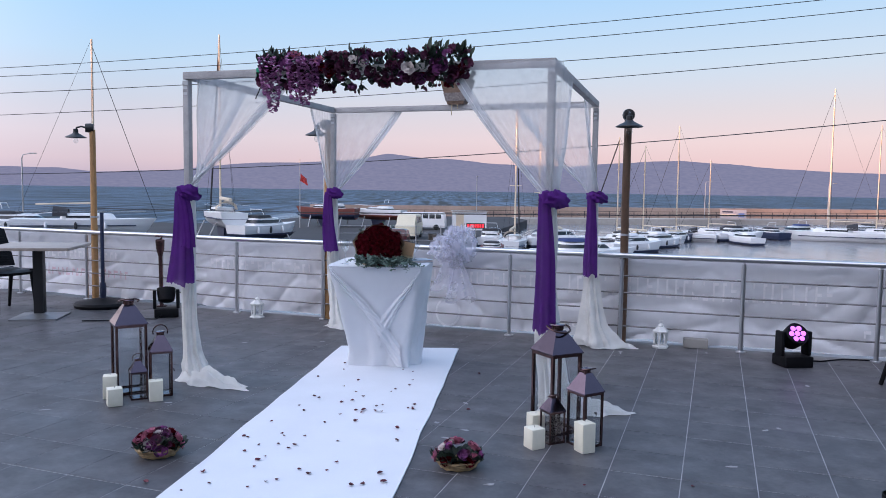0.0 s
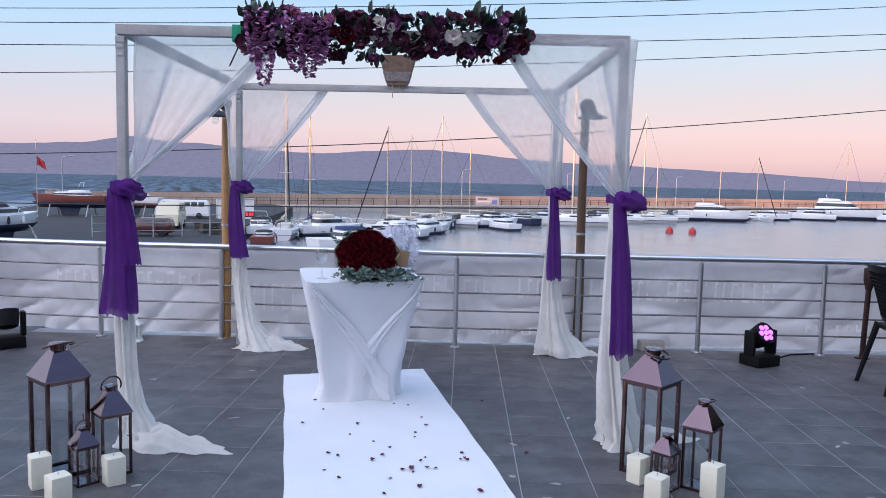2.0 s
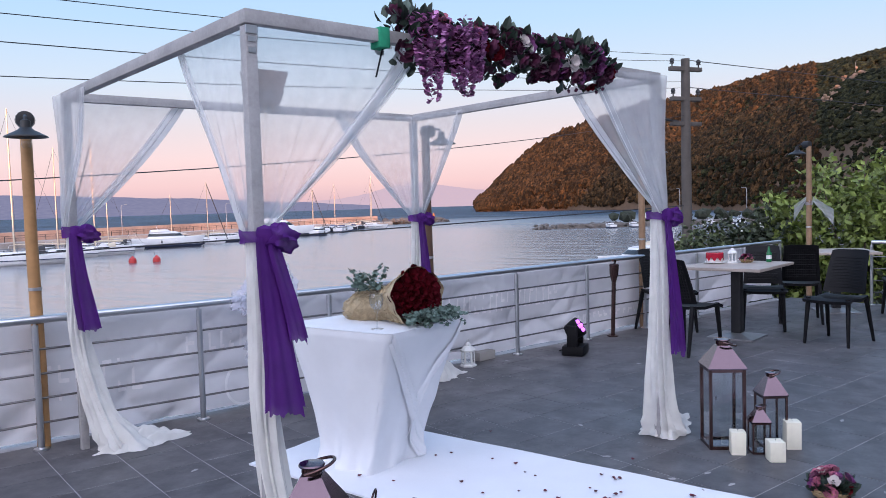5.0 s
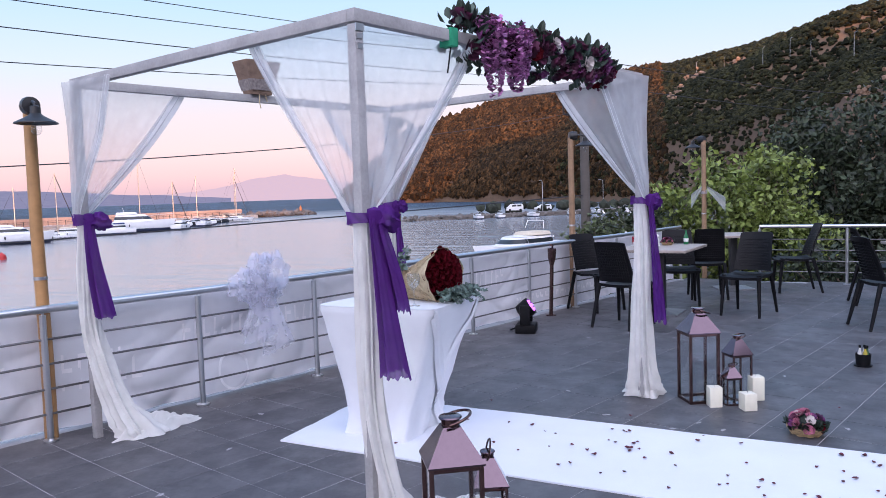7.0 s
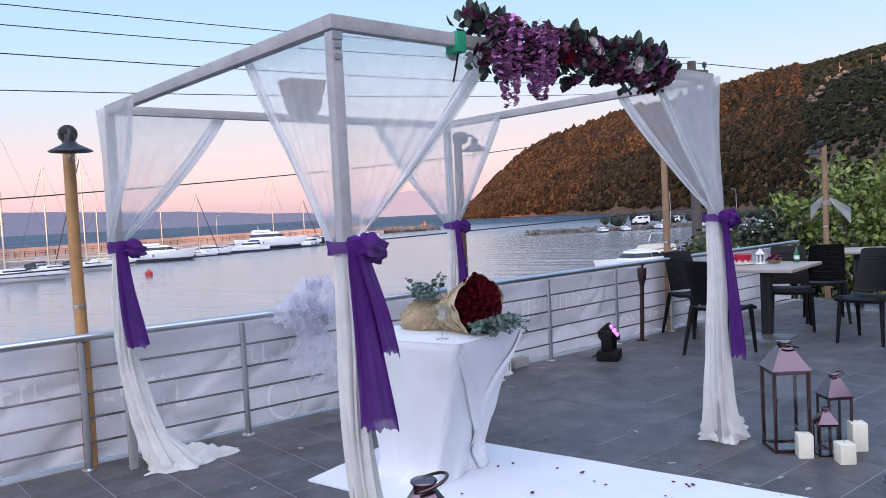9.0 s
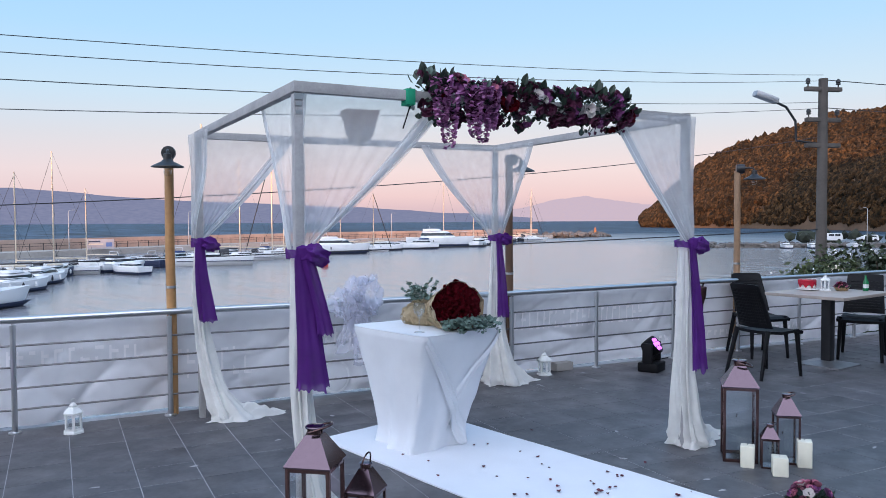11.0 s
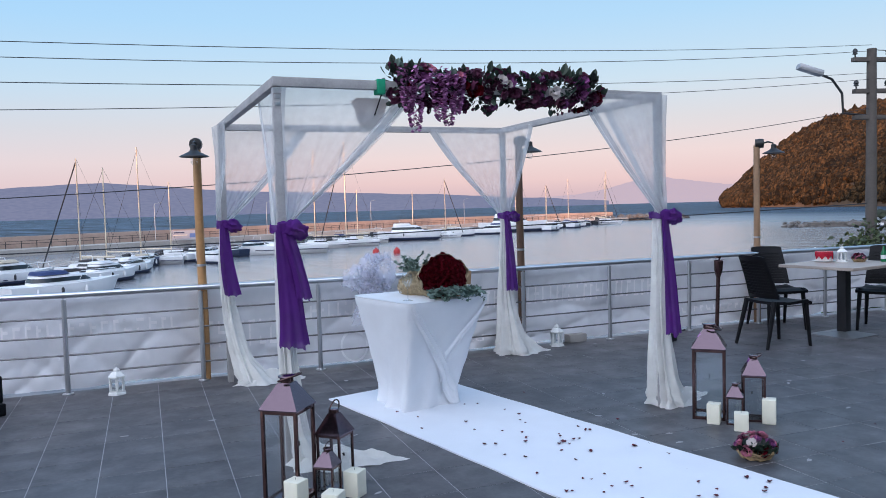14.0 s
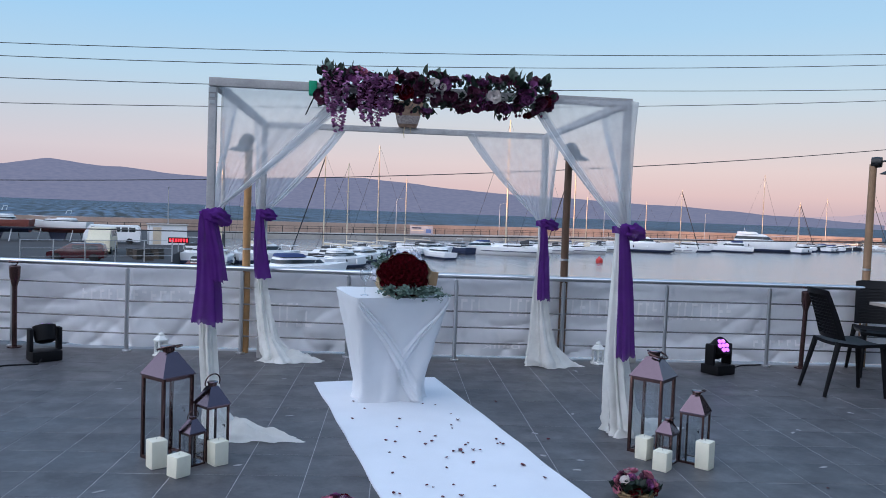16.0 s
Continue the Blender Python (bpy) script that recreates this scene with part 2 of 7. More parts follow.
# ---------- geometry helpers ----------
class G:
    """A mesh under construction: verts and faces, in the thing's own space."""

    def __init__(self):
        self.v, self.f, self.smooth = [], [], True

    def add(self, vs, fs):
        o = len(self.v)
        self.v += [tuple(p) for p in vs]
        self.f += [tuple(i + o for i in f) for f in fs]
        return self

    def box(self, c, s, m=None, bev=0.0):
        x, y, z = s[0] / 2, s[1] / 2, s[2] / 2
        if bev:
            bm = bmesh.new()
            bmesh.ops.create_cube(bm, size=1, matrix=Matrix.Diagonal((*s, 1)))
            bmesh.ops.bevel(bm, geom=bm.edges[:], offset=bev, segments=2, affect="EDGES", profile=0.6)
            bm.verts.index_update()
            vs = [v.co.copy() for v in bm.verts]
            fs = [[v.index for v in f.verts] for f in bm.faces]
            bm.free()
        else:
            vs = [Vector((a * x, b * y, d * z)) for a in (-1, 1) for b in (-1, 1) for d in (-1, 1)]
            fs = [(0, 1, 3, 2), (4, 6, 7, 5), (0, 4, 5, 1), (2, 3, 7, 6), (0, 2, 6, 4), (1, 5, 7, 3)]
        if m is not None:
            vs = [m @ p for p in vs]
        return self.add([p + Vector(c) for p in vs], fs)

    def tube(self, pts, r, n=8, cap=True, flat=1.0):
        pts = [Vector(p) for p in pts]
        rs = r if isinstance(r, (list, tuple)) else [r] * len(pts)
        rings, side = [], None
        for i, p in enumerate(pts):
            d = (pts[min(i + 1, len(pts) - 1)] - pts[max(i - 1, 0)]).normalized()
            if side is None:
                side = d.orthogonal().normalized()
            side = (side - d * side.dot(d)).normalized()
            up = d.cross(side)
            rings.append([p + (side * math.cos(a) + up * math.sin(a) * flat) * rs[i] for a in [2 * math.pi * k / n for k in range(n)]])
        vs = [q for ring in rings for q in ring]
        fs = [(i * n + k, i * n + (k + 1) % n, (i + 1) * n + (k + 1) % n, (i + 1) * n + k) for i in range(len(pts) - 1) for k in range(n)]
        if cap:
            fs += [tuple(range(n - 1, -1, -1)), tuple((len(pts) - 1) * n + k for k in range(n))]
        return self.add(vs, fs)

    def lathe(self, prof, n=16, c=(0, 0, 0), m=None):
        vs = [Vector((r * math.cos(2 * math.pi * k / n), r * math.sin(2 * math.pi * k / n), z)) for r, z in prof for k in range(n)]
        if m is not None:
            vs = [m @ p for p in vs]
        vs = [p + Vector(c) for p in vs]
        fs = [(i * n + k, i * n + (k + 1) % n, (i + 1) * n + (k + 1) % n, (i + 1) * n + k) for i in range(len(prof) - 1) for k in range(n)]
        if prof[0][0] > 1e-4:
            fs.append(tuple(range(n - 1, -1, -1)))
        if prof[-1][0] > 1e-4:
            fs.append(tuple((len(prof) - 1) * n + k for k in range(n)))
        return self.add(vs, fs)

    def sheet(self, fn, nu, nv, close=False):
        vs = [fn(i / (nu if close else nu - 1), j / (nv - 1)) for j in range(nv) for i in range(nu)]
        fs = [(j * nu + i, j * nu + (i + 1) % nu, (j + 1) * nu + (i + 1) % nu, (j + 1) * nu + i) for j in range(nv - 1) for i in range(nu if close else nu - 1)]
        return self.add(vs, fs)

    def loft(self, rings):
        """Closed rings of equal length, capped at both ends."""
        n = len(rings[0])
        vs = [p for r in rings for p in r]
        fs = [(i * n + k, i * n + (k + 1) % n, (i + 1) * n + (k + 1) % n, (i + 1) * n + k) for i in range(len(rings) - 1) for k in range(n)]
        fs += [tuple(range(n - 1, -1, -1)), tuple((len(rings) - 1) * n + k for k in range(n))]
        return self.add(vs, fs)


def part(name, g, mat, parent=None, label="", smooth=None, m=None):
    """Links the geometry as one mesh object, under a thing or a part."""
    me = bpy.data.meshes.new(name)
    me.from_pydata([tuple(p) for p in g.v], [], g.f)
    me.materials.append(mat)
    if g.smooth if smooth is None else smooth:
        me.polygons.foreach_set("use_smooth", [True] * len(me.polygons))
        me.set_sharp_from_angle(angle=radians(38))
    ob = new(name, me)
    ob.parent = parent
    if m is not None:
        ob.matrix_basis = m
    return tagged(ob, label)


def thing(name, label, category, m=None, group="", kind=""):
    ob = new(name)
    ob.empty_display_size = 0.1
    if m is not None:
        ob.matrix_basis = m
    return tagged(ob, label, category, group, kind)


def lerp(a, b, t):
    return a + (b - a) * t


# ---------- terrace floor ----------
WATER_Z = -4.6
TILE_U = Vector((0.335, 0.942, 0)).normalized()
TILE_V = Vector((TILE_U.y, -TILE_U.x, 0))
RAIL = [(-6.4, 9.95), (-5.3, 9.58), (-4.27, 9.16), (-3.23, 8.78), (-2.24, 8.31), (-1.246, 7.97), (-0.318, 7.58), (0.638, 7.227), (1.62, 6.90), (2.60, 6.59), (3.60, 6.27), (4.53, 5.95), (5.47, 5.60), (6.45, 5.27), (7.42, 4.95)]
RAIL_H = 0.82
SIDE = [(7.42, 4.95), (7.28, 3.85), (7.13, 2.75), (6.98, 1.65), (6.83, 0.55), (6.68, -0.55), (6.53, -1.65), (6.38, -2.75)]
edge_pts = [(x + 0.05, y + 0.21) for x, y in RAIL[:-1]] + [(7.62, 5.06)] + [(x + 0.16, y) for x, y in SIDE[1:]]
loop = edge_pts + [(6.3, -6.0), (-9.0, -6.0), (-9.0, 10.6)]
g = G()
n = len(loop)
g.v = [(x, y, -0.0016) for x, y in loop] + [(x, y, -0.45) for x, y in loop]
g.f = [tuple(range(n - 1, -1, -1)), tuple(range(n, 2 * n))] + [(i, (i + 1) % n, n + (i + 1) % n, n + i) for i in range(n)]
floor = tagged(part("floor", g, M_GROUT, smooth=False), "terrace floor of slate-grey stone tiles with pale joints", "floor", kind="structure")

# supporting wall of the terrace, down to the water
g = G()
g.v = [(x - 0.05, y - 0.25, -0.45) for x, y in loop] + [(x - 0.05, y - 0.25, WATER_Z - 1) for x, y in loop]
g.f = [(i, (i + 1) % n, n + (i + 1) % n, n + i) for i in range(n)]
tagged(part("wall_terrace_base", g, M_CONCRETE, smooth=False), "plain concrete wall that carries the terrace", "wall", kind="structure")

# plain two-storey building, unseen, added to close the terrace behind and shade it from the low sun
M_PLASTER = material("plain_plaster", (0.55, 0.52, 0.48), 0.9, vary=0.15, scale=0.6, bump=0.2)
g = G()
g.box((-20, -8.0, 3.8), (90, 3.0, 8.6))
tagged(part("wall_building_behind", g, M_PLASTER, smooth=False), "plain plastered wall added unseen behind the terrace to block the low sun", "wall", kind="structure")
# unseen bank added behind the building; its humps shade yard, breakwater and hill foot
g = G()
g.sheet(lambda u, v: Vector((lerp(-420, 230, u), -30 - 60 * v, (-3 + (27 + 16 * max(0.0, min(1.0, (0.18 - u) / 0.03)) + 42 * max(0.0, min(1.0, (u - 0.72) / 0.12)) * (1 - max(0.0, (u - 0.93) / 0.07)) + 2.5 * noise.noise((u * 30, v, 0))) * min(1, v * 2) * min(1, (1 - v) / 0.3)))), 120, 12)
tagged(part("ground_slope_behind", g, material("slope_earth", (0.12, 0.10, 0.06), 0.95, vary=0.4, scale=0.1), smooth=False), "unseen earth bank added behind the terrace to block the low sun", "ground", kind="structure")

# ---------- railing ----------
def polyline(pts, z):
    return [(x, y, z) for x, y in pts]


def railing(name, pts, label):
    th = thing(name, label, "railing", kind="structure")
    g = G()
    g.tube(polyline(pts, RAIL_H - 0.015), 0.025, 12)
    part("handrail", g, M_STEEL, th, "round steel handrail")
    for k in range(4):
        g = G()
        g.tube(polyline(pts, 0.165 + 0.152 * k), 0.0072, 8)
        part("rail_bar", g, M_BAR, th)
    for x, y in pts:
        g = G()
        g.tube([(x, y, 0.0), (x, y, RAIL_H - 0.05)], 0.020, 10)
        g.tube([(x, y, RAIL_H - 0.06), (x, y, RAIL_H - 0.02)], 0.008, 8)
        g.lathe([(0.045, 0), (0.045, 0.008), (0.022, 0.014)], 12, (x, y, 0))
        part("post", g, M_STEEL, th)
    return th


railing("railing_sea", RAIL, "brushed steel railing along the sea edge")
railing("railing_side", SIDE[1:], "brushed steel railing without banner beside the hedge")


def along(pts, s):
    """The point at fraction s of the line's length, and its direction."""
    P = [Vector((x, y, 0)) for x, y in pts]
    L = [(b - a).length for a, b in zip(P, P[1:])]
    d = s * sum(L)
    for a, b, ln in zip(P, P[1:], L):
        if d <= ln or b is P[-1]:
            return a.lerp(b, d / ln), (b - a).normalized()
        d -= ln


def banner_at(s, h):
    p, d = along(RAIL, s)
    out = Vector((-d.y, d.x, 0))
    if out.y < 0:
        out = -out
    x = s * 17
    rid = 1 - abs(noise.noise((x * 1.9 + h * 1.4, h * 2.2 - x * 0.8, 5.5))) * 2.2
    slack = math.sin(math.pi * ((s * 14) % 1.0)) * math.sin(math.pi * min(1.0, h * 1.1))
    crease = max(0.0, 1 - abs(noise.noise((x * 1.5 - h * 1.9, h * 1.3 + x * 0.6, 12.0))) * 3.2) ** 2
    w = 0.022 * noise.noise((x * 0.9, h * 1.2, 3.1)) + 0.026 * max(0.0, rid) ** 2 * (1.2 - h) + 0.030 * crease * (1.1 - h) + 0.006 * max(0.0, 1 - abs(noise.noise((x * 4.5 - h * 2.5, h * 3.5 + x * 1.2, 2.2))) * 3) ** 2 + 0.008 * noise.noise((x * 2.6 + h * 2.2, h * 2.5 - x, 8.0)) + 0.008 * math.sin(x * 5 + h * 4) * (1 - h) + 0.025 * slack
    z = lerp(0.02 + 0.02 * noise.noise((x * 2, 0, 1)), RAIL_H - 0.03 + 0.006 * math.sin(x * 9), h)
    return p + out * (max(0.088, 0.112 + w) + 0.035 * (1 - h) ** 3 * noise.noise((x * 2.4, 0.3, 6))) + Vector((0, 0, z))


g = G()
g.sheet(lambda u, v: banner_at(u, v), 760, 34)
banner = thing("railing_banner", "long white vinyl banner tied behind the railing, printed outside", "banner")
part("sheet", g, M_BANNER, banner)
# print that shows faintly through the sheet: bars in letter size
rng = random.Random(4)
for s0, s1, h0, h1, mat in ((0.10, 0.19, 0.30, 0.42, M_PRINTRED), (0.09, 0.18, 0.60, 0.70, M_PRINT), (0.38, 0.42, 0.30, 0.60, M_PRINT), (0.44, 0.53, 0.55, 0.72, M_PRINT), (0.55, 0.70, 0.52, 0.74, M_PRINT), (0.27, 0.36, 0.55, 0.70, M_PRINT), (0.72, 0.88, 0.20, 0.28, M_PRINT)):
    g = G()
    s = s0
    while s < s1:
        wd = rng.uniform(0.002, 0.0045)
        for a, b, c, d in ((s, s + 0.0011, h0, h1), (s, s + wd, rng.choice((h0, h1 - 0.035, (h0 + h1) / 2)), 0)):
            d = d or c + 0.035
            g.add([banner_at(a, c) - Vector((0, 0.004, 0)), banner_at(b, c) - Vector((0, 0.004, 0)), banner_at(b, d) - Vector((0, 0.004, 0)), banner_at(a, d) - Vector((0, 0.004, 0))], [(0, 1, 2, 3)])
        s += wd + 0.0025
    tagged(part("print", g, mat, banner, "faint reversed print"), kind="stuff")

fc = bpy.data.curves.new("banner_word", "FONT")
fc.body, fc.size = "balik", 1.0
fo = new("banner_word", fc)
bpy.context.view_layer.update()
wm = bpy.data.meshes.new_from_object(fo.evaluated_get(bpy.context.evaluated_depsgraph_get()))
bpy.data.objects.remove(fo)
wv = [(v.co.x, v.co.y) for v in wm.vertices]
wx = max(x for x, y in wv)
g = G()
g.add([banner_at(0.533 + (wx - x) / wx * 0.026, 0.10 + y * 0.115) - Vector((0.002, 0.006, 0)) for x, y in wv], [tuple(p.vertices) for p in wm.polygons])
part("print_word", g, M_PRINT, banner, "reversed printed word", smooth=False)
g = G()
ring_c = (0.468, 0.18)
for k in range(40):
    a0, a1 = 2 * math.pi * k / 40, 2 * math.pi * (k + 1) / 40
    g.add([banner_at(ring_c[0] + math.cos(a) * 0.0090 * q, ring_c[1] + math.sin(a) * 0.19 * q) - Vector((0.002, 0.006, 0)) for a, q in ((a0, 1), (a1, 1), (a1, 0.86), (a0, 0.86))], [(0, 1, 2, 3)])
part("print_ring", g, material("pale_print", (0.88, 0.88, 0.90), 0.4), banner, "pale printed ring")

# ---------- wooden lamp poles along the railing ----------
def lamp_pole(x, y, height, yaw, label, wood, tilt=0.0):
    th = thing("lamp_pole", label, "lamp post", pose(x, y, 0, tilt, 0, yaw), "lamp poles on the railing")
    g = G()
    g.tube([(0, 0, 0.0), (0.004, 0, 0.5), (-0.004, 0, 1.3), (0, 0, height)], [0.040, 0.038, 0.036, 0.034], 12)
    part("pole", g, wood, th)
    g = G()
    g.lathe([(0.005, -0.05), (0.05, -0.045), (0.056, 0), (0.05, 0.045), (0.005, 0.05)], 14, (0, -0.03, height + 0.02), Euler((radians(90), 0, 0)).to_matrix())
    part("junction_box", g, M_BLACKMETAL, th)
    g = G()
    g.tube([(0, -0.05, height + 0.02), (0, -0.12, height + 0.035), (0, -0.17, height + 0.02), (0, -0.18, height - 0.03)], 0.010, 8)
    part("arm", g, M_BLACKMETAL, th)
    g = G()
    z = height - 0.03
    g.lathe([(0.018, z + 0.035), (0.028, z + 0.03), (0.03, z - 0.01), (0.045, z - 0.025), (0.118, z - 0.062), (0.120, z - 0.068), (0.112, z - 0.064), (0.04, z - 0.03), (0.02, z - 0.03)], 24, (0, -0.18, 0))
    part("shade", g, M_BLACKMETAL, th, "black enamel cone shade")
    g = G()
    g.lathe([(0.0, z - 0.135), (0.018, z - 0.13), (0.030, z - 0.108), (0.026, z - 0.08), (0.014, z - 0.055), (0.014, z - 0.03)], 14, (0, -0.18, 0))
    part("bulb", g, M_GLASS, th, "clear glass bulb, unlit")
    g = G()
    g.tube([(0, 0, 0.98), (0, 0, 1.0)], 0.041, 12)
    part("strap", g, M_STEEL, th)
    return th


LP = "round pine pole with a black lamp, tied to the railing"
lamp_pole(-4.18, 9.18, 2.02, -70, LP, M_POLE)
lamp_pole(-1.205, 8.01, 2.00, -30, LP, M_POLE)
lamp_pole(1.645, 6.945, 2.04, -10, "dark brown wooden pole with a black lamp, tied to the railing", M_POLEDARK)
lamp_pole(4.575, 5.985, 2.04, 30, "weathered tan wooden pole with a black lamp by the railing", M_POLETAN)
lamp_pole(7.79, 4.63, 2.10, 150, "weathered tan wooden pole with a black lamp at the corner", M_POLETAN)

# ---------- wedding arch ----------
FL, FR, BR, BL = Vector((-1.820, 5.486, 0)), Vector((0.643, 4.690, 0)), Vector((1.337, 6.863, 0)), Vector((-1.11, 7.734, 0))
ARCH_H = 2.17
arch = thing("wedding_arch", "square canopy frame of whitewashed wooden posts and beams", "wedding arch")
AX = (FR - FL).normalized()


def beam(a, b, z, more, w=0.046, h=0.052):
    d = (b - a)
    g = G()
    g.box((0, 0, 0), (d.length + more, w, h), bev=0.004)
    return part("beam", g, M_WHITEWOOD, arch, m=Matrix.Translation((a + b) / 2 + Vector((0, 0, z))) @ Matrix.Rotation(math.atan2(d.y, d.x), 4, "Z"))


for p in (FL, FR, BR, BL):
    g = G()
    g.box((0, 0, ARCH_H / 2 - 0.03), (0.046, 0.046, ARCH_H - 0.06), bev=0.004)
    post = part("post", g, M_WHITEWOOD, arch, m=Matrix.Translation(p) @ Matrix.Rotation(math.atan2(AX.y, AX.x), 4, "Z"))
    g = G()
    for s in (-1, 1):
        g.box((0.011 * s, -0.0255, ARCH_H - 0.075), (0.022, 0.004, 0.03))
        g.box((0.0, -0.0255, ARCH_H - 0.13 - 0.02 * s), (0.03, 0.004, 0.02))
    part("bracket", g, M_STEEL, post, "steel corner bracket")
for a, b, more in ((FL, FR, 0.046), (FR, BR, -0.046), (BR, BL, 0.046), (BL, FL, -0.046)):
    beam(a, b, ARCH_H - 0.026, more)


def curtain(c, n1, n2, pool, seed, span1, span2, side, kick, wide, flare, twist):
    """A sheer hung over one corner: spread along both beams, drawn in at the tie, falling to the floor in a bunch.
    side: 1 hangs within the frame, -1 over its outside; kick: how the foot is drawn off the post."""
    th = thing("curtain", "sheer white curtain gathered at the post and pooling on the floor", "curtain", group="curtains of the arch")
    d1, d2 = (n1 - c).normalized(), (n2 - c).normalized()
    tie = 1.343
    rim = (d1 + d2) * (0.034 * side)
    kick = Vector(kick)

    def hung(u, v):
        # u from the end on beam 1 over the corner to the end on beam 2; v from the beam down to the tie
        w = abs(u - 0.5) * 2
        d, span = (d1, span1) if u < 0.5 else (d2, span2)
        top = c + d * (w * span) + rim * (1 - w)
        top.z = ARCH_H - 0.022 - 0.010 * w
        turn = side * w * (1.95 if side > 0 else 1.2) * (1 if (u > 0.5) == (d1.cross(d2).z > 0) else -1)
        low = c + Matrix.Rotation(turn, 3, "Z") @ (rim.normalized() * (0.047 + 0.006 * math.sin(u * 40)))
        low.z = tie + 0.015 * math.sin(u * 31)
        e = v ** (1.0 + 0.10 * w)
        p = top.lerp(low, e)
        p.z = lerp(top.z, low.z, v) - 0.022 * w * math.sin(math.pi * v)
        nrm = Vector((-d.y, d.x, 0))
        if nrm.dot(d1 + d2) < 0:
            nrm = -nrm
        # creases fan out from the tie and die away under the beam
        amp = 0.0025 + 0.015 * v * v * (1.25 - v)
        crease = math.sin(w * 46 + seed) * 0.8 + math.sin(w * 23 - 2 * seed) * 0.7 + noise.noise((u * 14, v * 1.2, seed)) * 1.4
        billow = 0.030 * noise.noise((u * 2.4, v * 1.6, seed + 7.0)) * math.sin(math.pi * v)
        return p + nrm * (side * 0.030 * (1 - v) + amp * crease + billow)

    g = G()
    g.sheet(hung, 150, 34)
    part("upper_drape", g, M_SHEER, th, "thin see-through upper part")
    # the free edges hang bunched, as denser bands
    for e in (0, 1):
        def band(u, v):
            q = hung(abs(e - 0.001 - u * (0.055 + 0.05 * v)), v)
            return q + Vector((0, 0, 0.004 + 0.010 * math.sin(u * 9 + seed) * math.sin(math.pi * v))) - rim * (0.10 + 0.12 * math.sin(u * 13))
        g = G()
        g.sheet(band, 14, 34)
        part("hem", g, M_HEM, th, "gathered edge band")

    pl = Vector(pool)
    pd = pl.normalized()
    pn = Vector((-pd.y, pd.x, 0))

    def bunch(u, v):
        a = 2 * math.pi * u
        foot = max(0.0, (v - 0.86) / 0.14)
        r = lerp(0.040, wide, min(1.0, v * 1.4)) + flare * max(0.0, (v - 0.35) / 0.65) ** 1.7
        fold = 0.15 * math.sin(5 * a + seed + twist * v) + 0.12 * math.sin(11 * a - 2.0 * v + twist * v + seed) + 0.05 * math.sin(19 * a + twist * v) + 0.30 * noise.noise((math.cos(a - twist * v * 0.2) * 1.5, math.sin(a - twist * v * 0.2) * 1.5, v * 3.2 + seed))
        r *= 1 + min(1.0, 0.25 + v * 4) * fold
        r += foot * (0.020 + 0.012 * math.sin(v * 95 + 2.5 * math.sin(a * 2 + seed)))
        if v < 0.62:
            r = max(r, 0.036)
        sway = Vector((0.010 * math.sin(5 * v + seed), 0.010 * math.cos(6 * v + seed), 0)) * min(1, v * 4) * (1 - v)
        lean = kick * (max(0.0, v - 0.40) / 0.60) ** 2.1
        ring = Vector((math.cos(a) * r, math.sin(a) * r, 0))
        k = max(0.0, ring.normalized().dot(pd))
        p = c + sway + ring + lean + pd * (0.10 * k * foot)
        p.z = max(0.006, tie * (1 - v) + 0.012 * foot * math.sin(3 * a + seed))
        return p

    g = G()
    g.sheet(bunch, 72, 64, close=True)
    part("lower_drape", g, M_SHEERTIGHT, th, "dense bunched lower part")

    def train(u, v):
        # the end of the cloth on the floor: folds that run along its pull, thinning out to a ragged edge
        a = 2 * math.pi * u
        lob = 1 + 0.14 * math.sin(3 * a + seed) + 0.12 * math.sin(8 * a + 2 * seed) + 0.10 * noise.noise((math.cos(a) * 3, math.sin(a) * 3, seed))
        r = v * lob
        x, y = math.cos(a) * r, math.sin(a) * r
        q = c + kick * 0.9 + pd * ((x + 0.62) * pl.length * 0.62) + pn * (y * (0.12 - 0.025 * x))
        along_fold = 0.5 + 0.5 * math.sin(y * 13 + 2.6 * noise.noise((x * 2.2, y * 2.0, seed)) + seed)
        cross = 0.5 + 0.5 * math.sin(x * 9 + 3 * y + 2 * seed + 2 * noise.noise((x * 3, y * 3, seed + 4)))
        q.z = 0.004 + (1 - v ** 2.2) * (0.030 + 0.040 * along_fold + 0.025 * cross) * (1.15 - 0.45 * x) + 0.012 * noise.noise((q.x * 22, q.y * 22, seed)) * (1 - v)
        q += Vector(noise.noise_vector((q.x * 12, q.y * 12, seed * 1.0))) * 0.016 * v
        q.z = max(0.003, q.z)
        return q

    g = G()
    g.sheet(train, 96, 26, close=True)
    part("floor_train", g, M_SHEERTIGHT, th, "crumpled hem on the tiles")
    return th


curtain(FL, FR, BL, (0.42, -0.28, 0), 1, 0.86, 0.74, 1, (0.06, -0.11, 0), 0.042, 0.018, 4.0)
curtain(FR, BR, FL, (0.44, 0.00, 0), 2, 0.66, 0.66, -1, (0.085, 0.00, 0), 0.062, 0.034, 1.5)
curtain(BR, BL, FR, (0.34, -0.12, 0), 3, 0.76, 0.64, 1, (0.05, -0.04, 0), 0.050, 0.105, 2.0)
curtain(BL, FL, BR, (0.44, -0.10, 0), 4, 0.46, 0.74, -1, (0.11, -0.23, 0), 0.046, 0.045, 11.0)


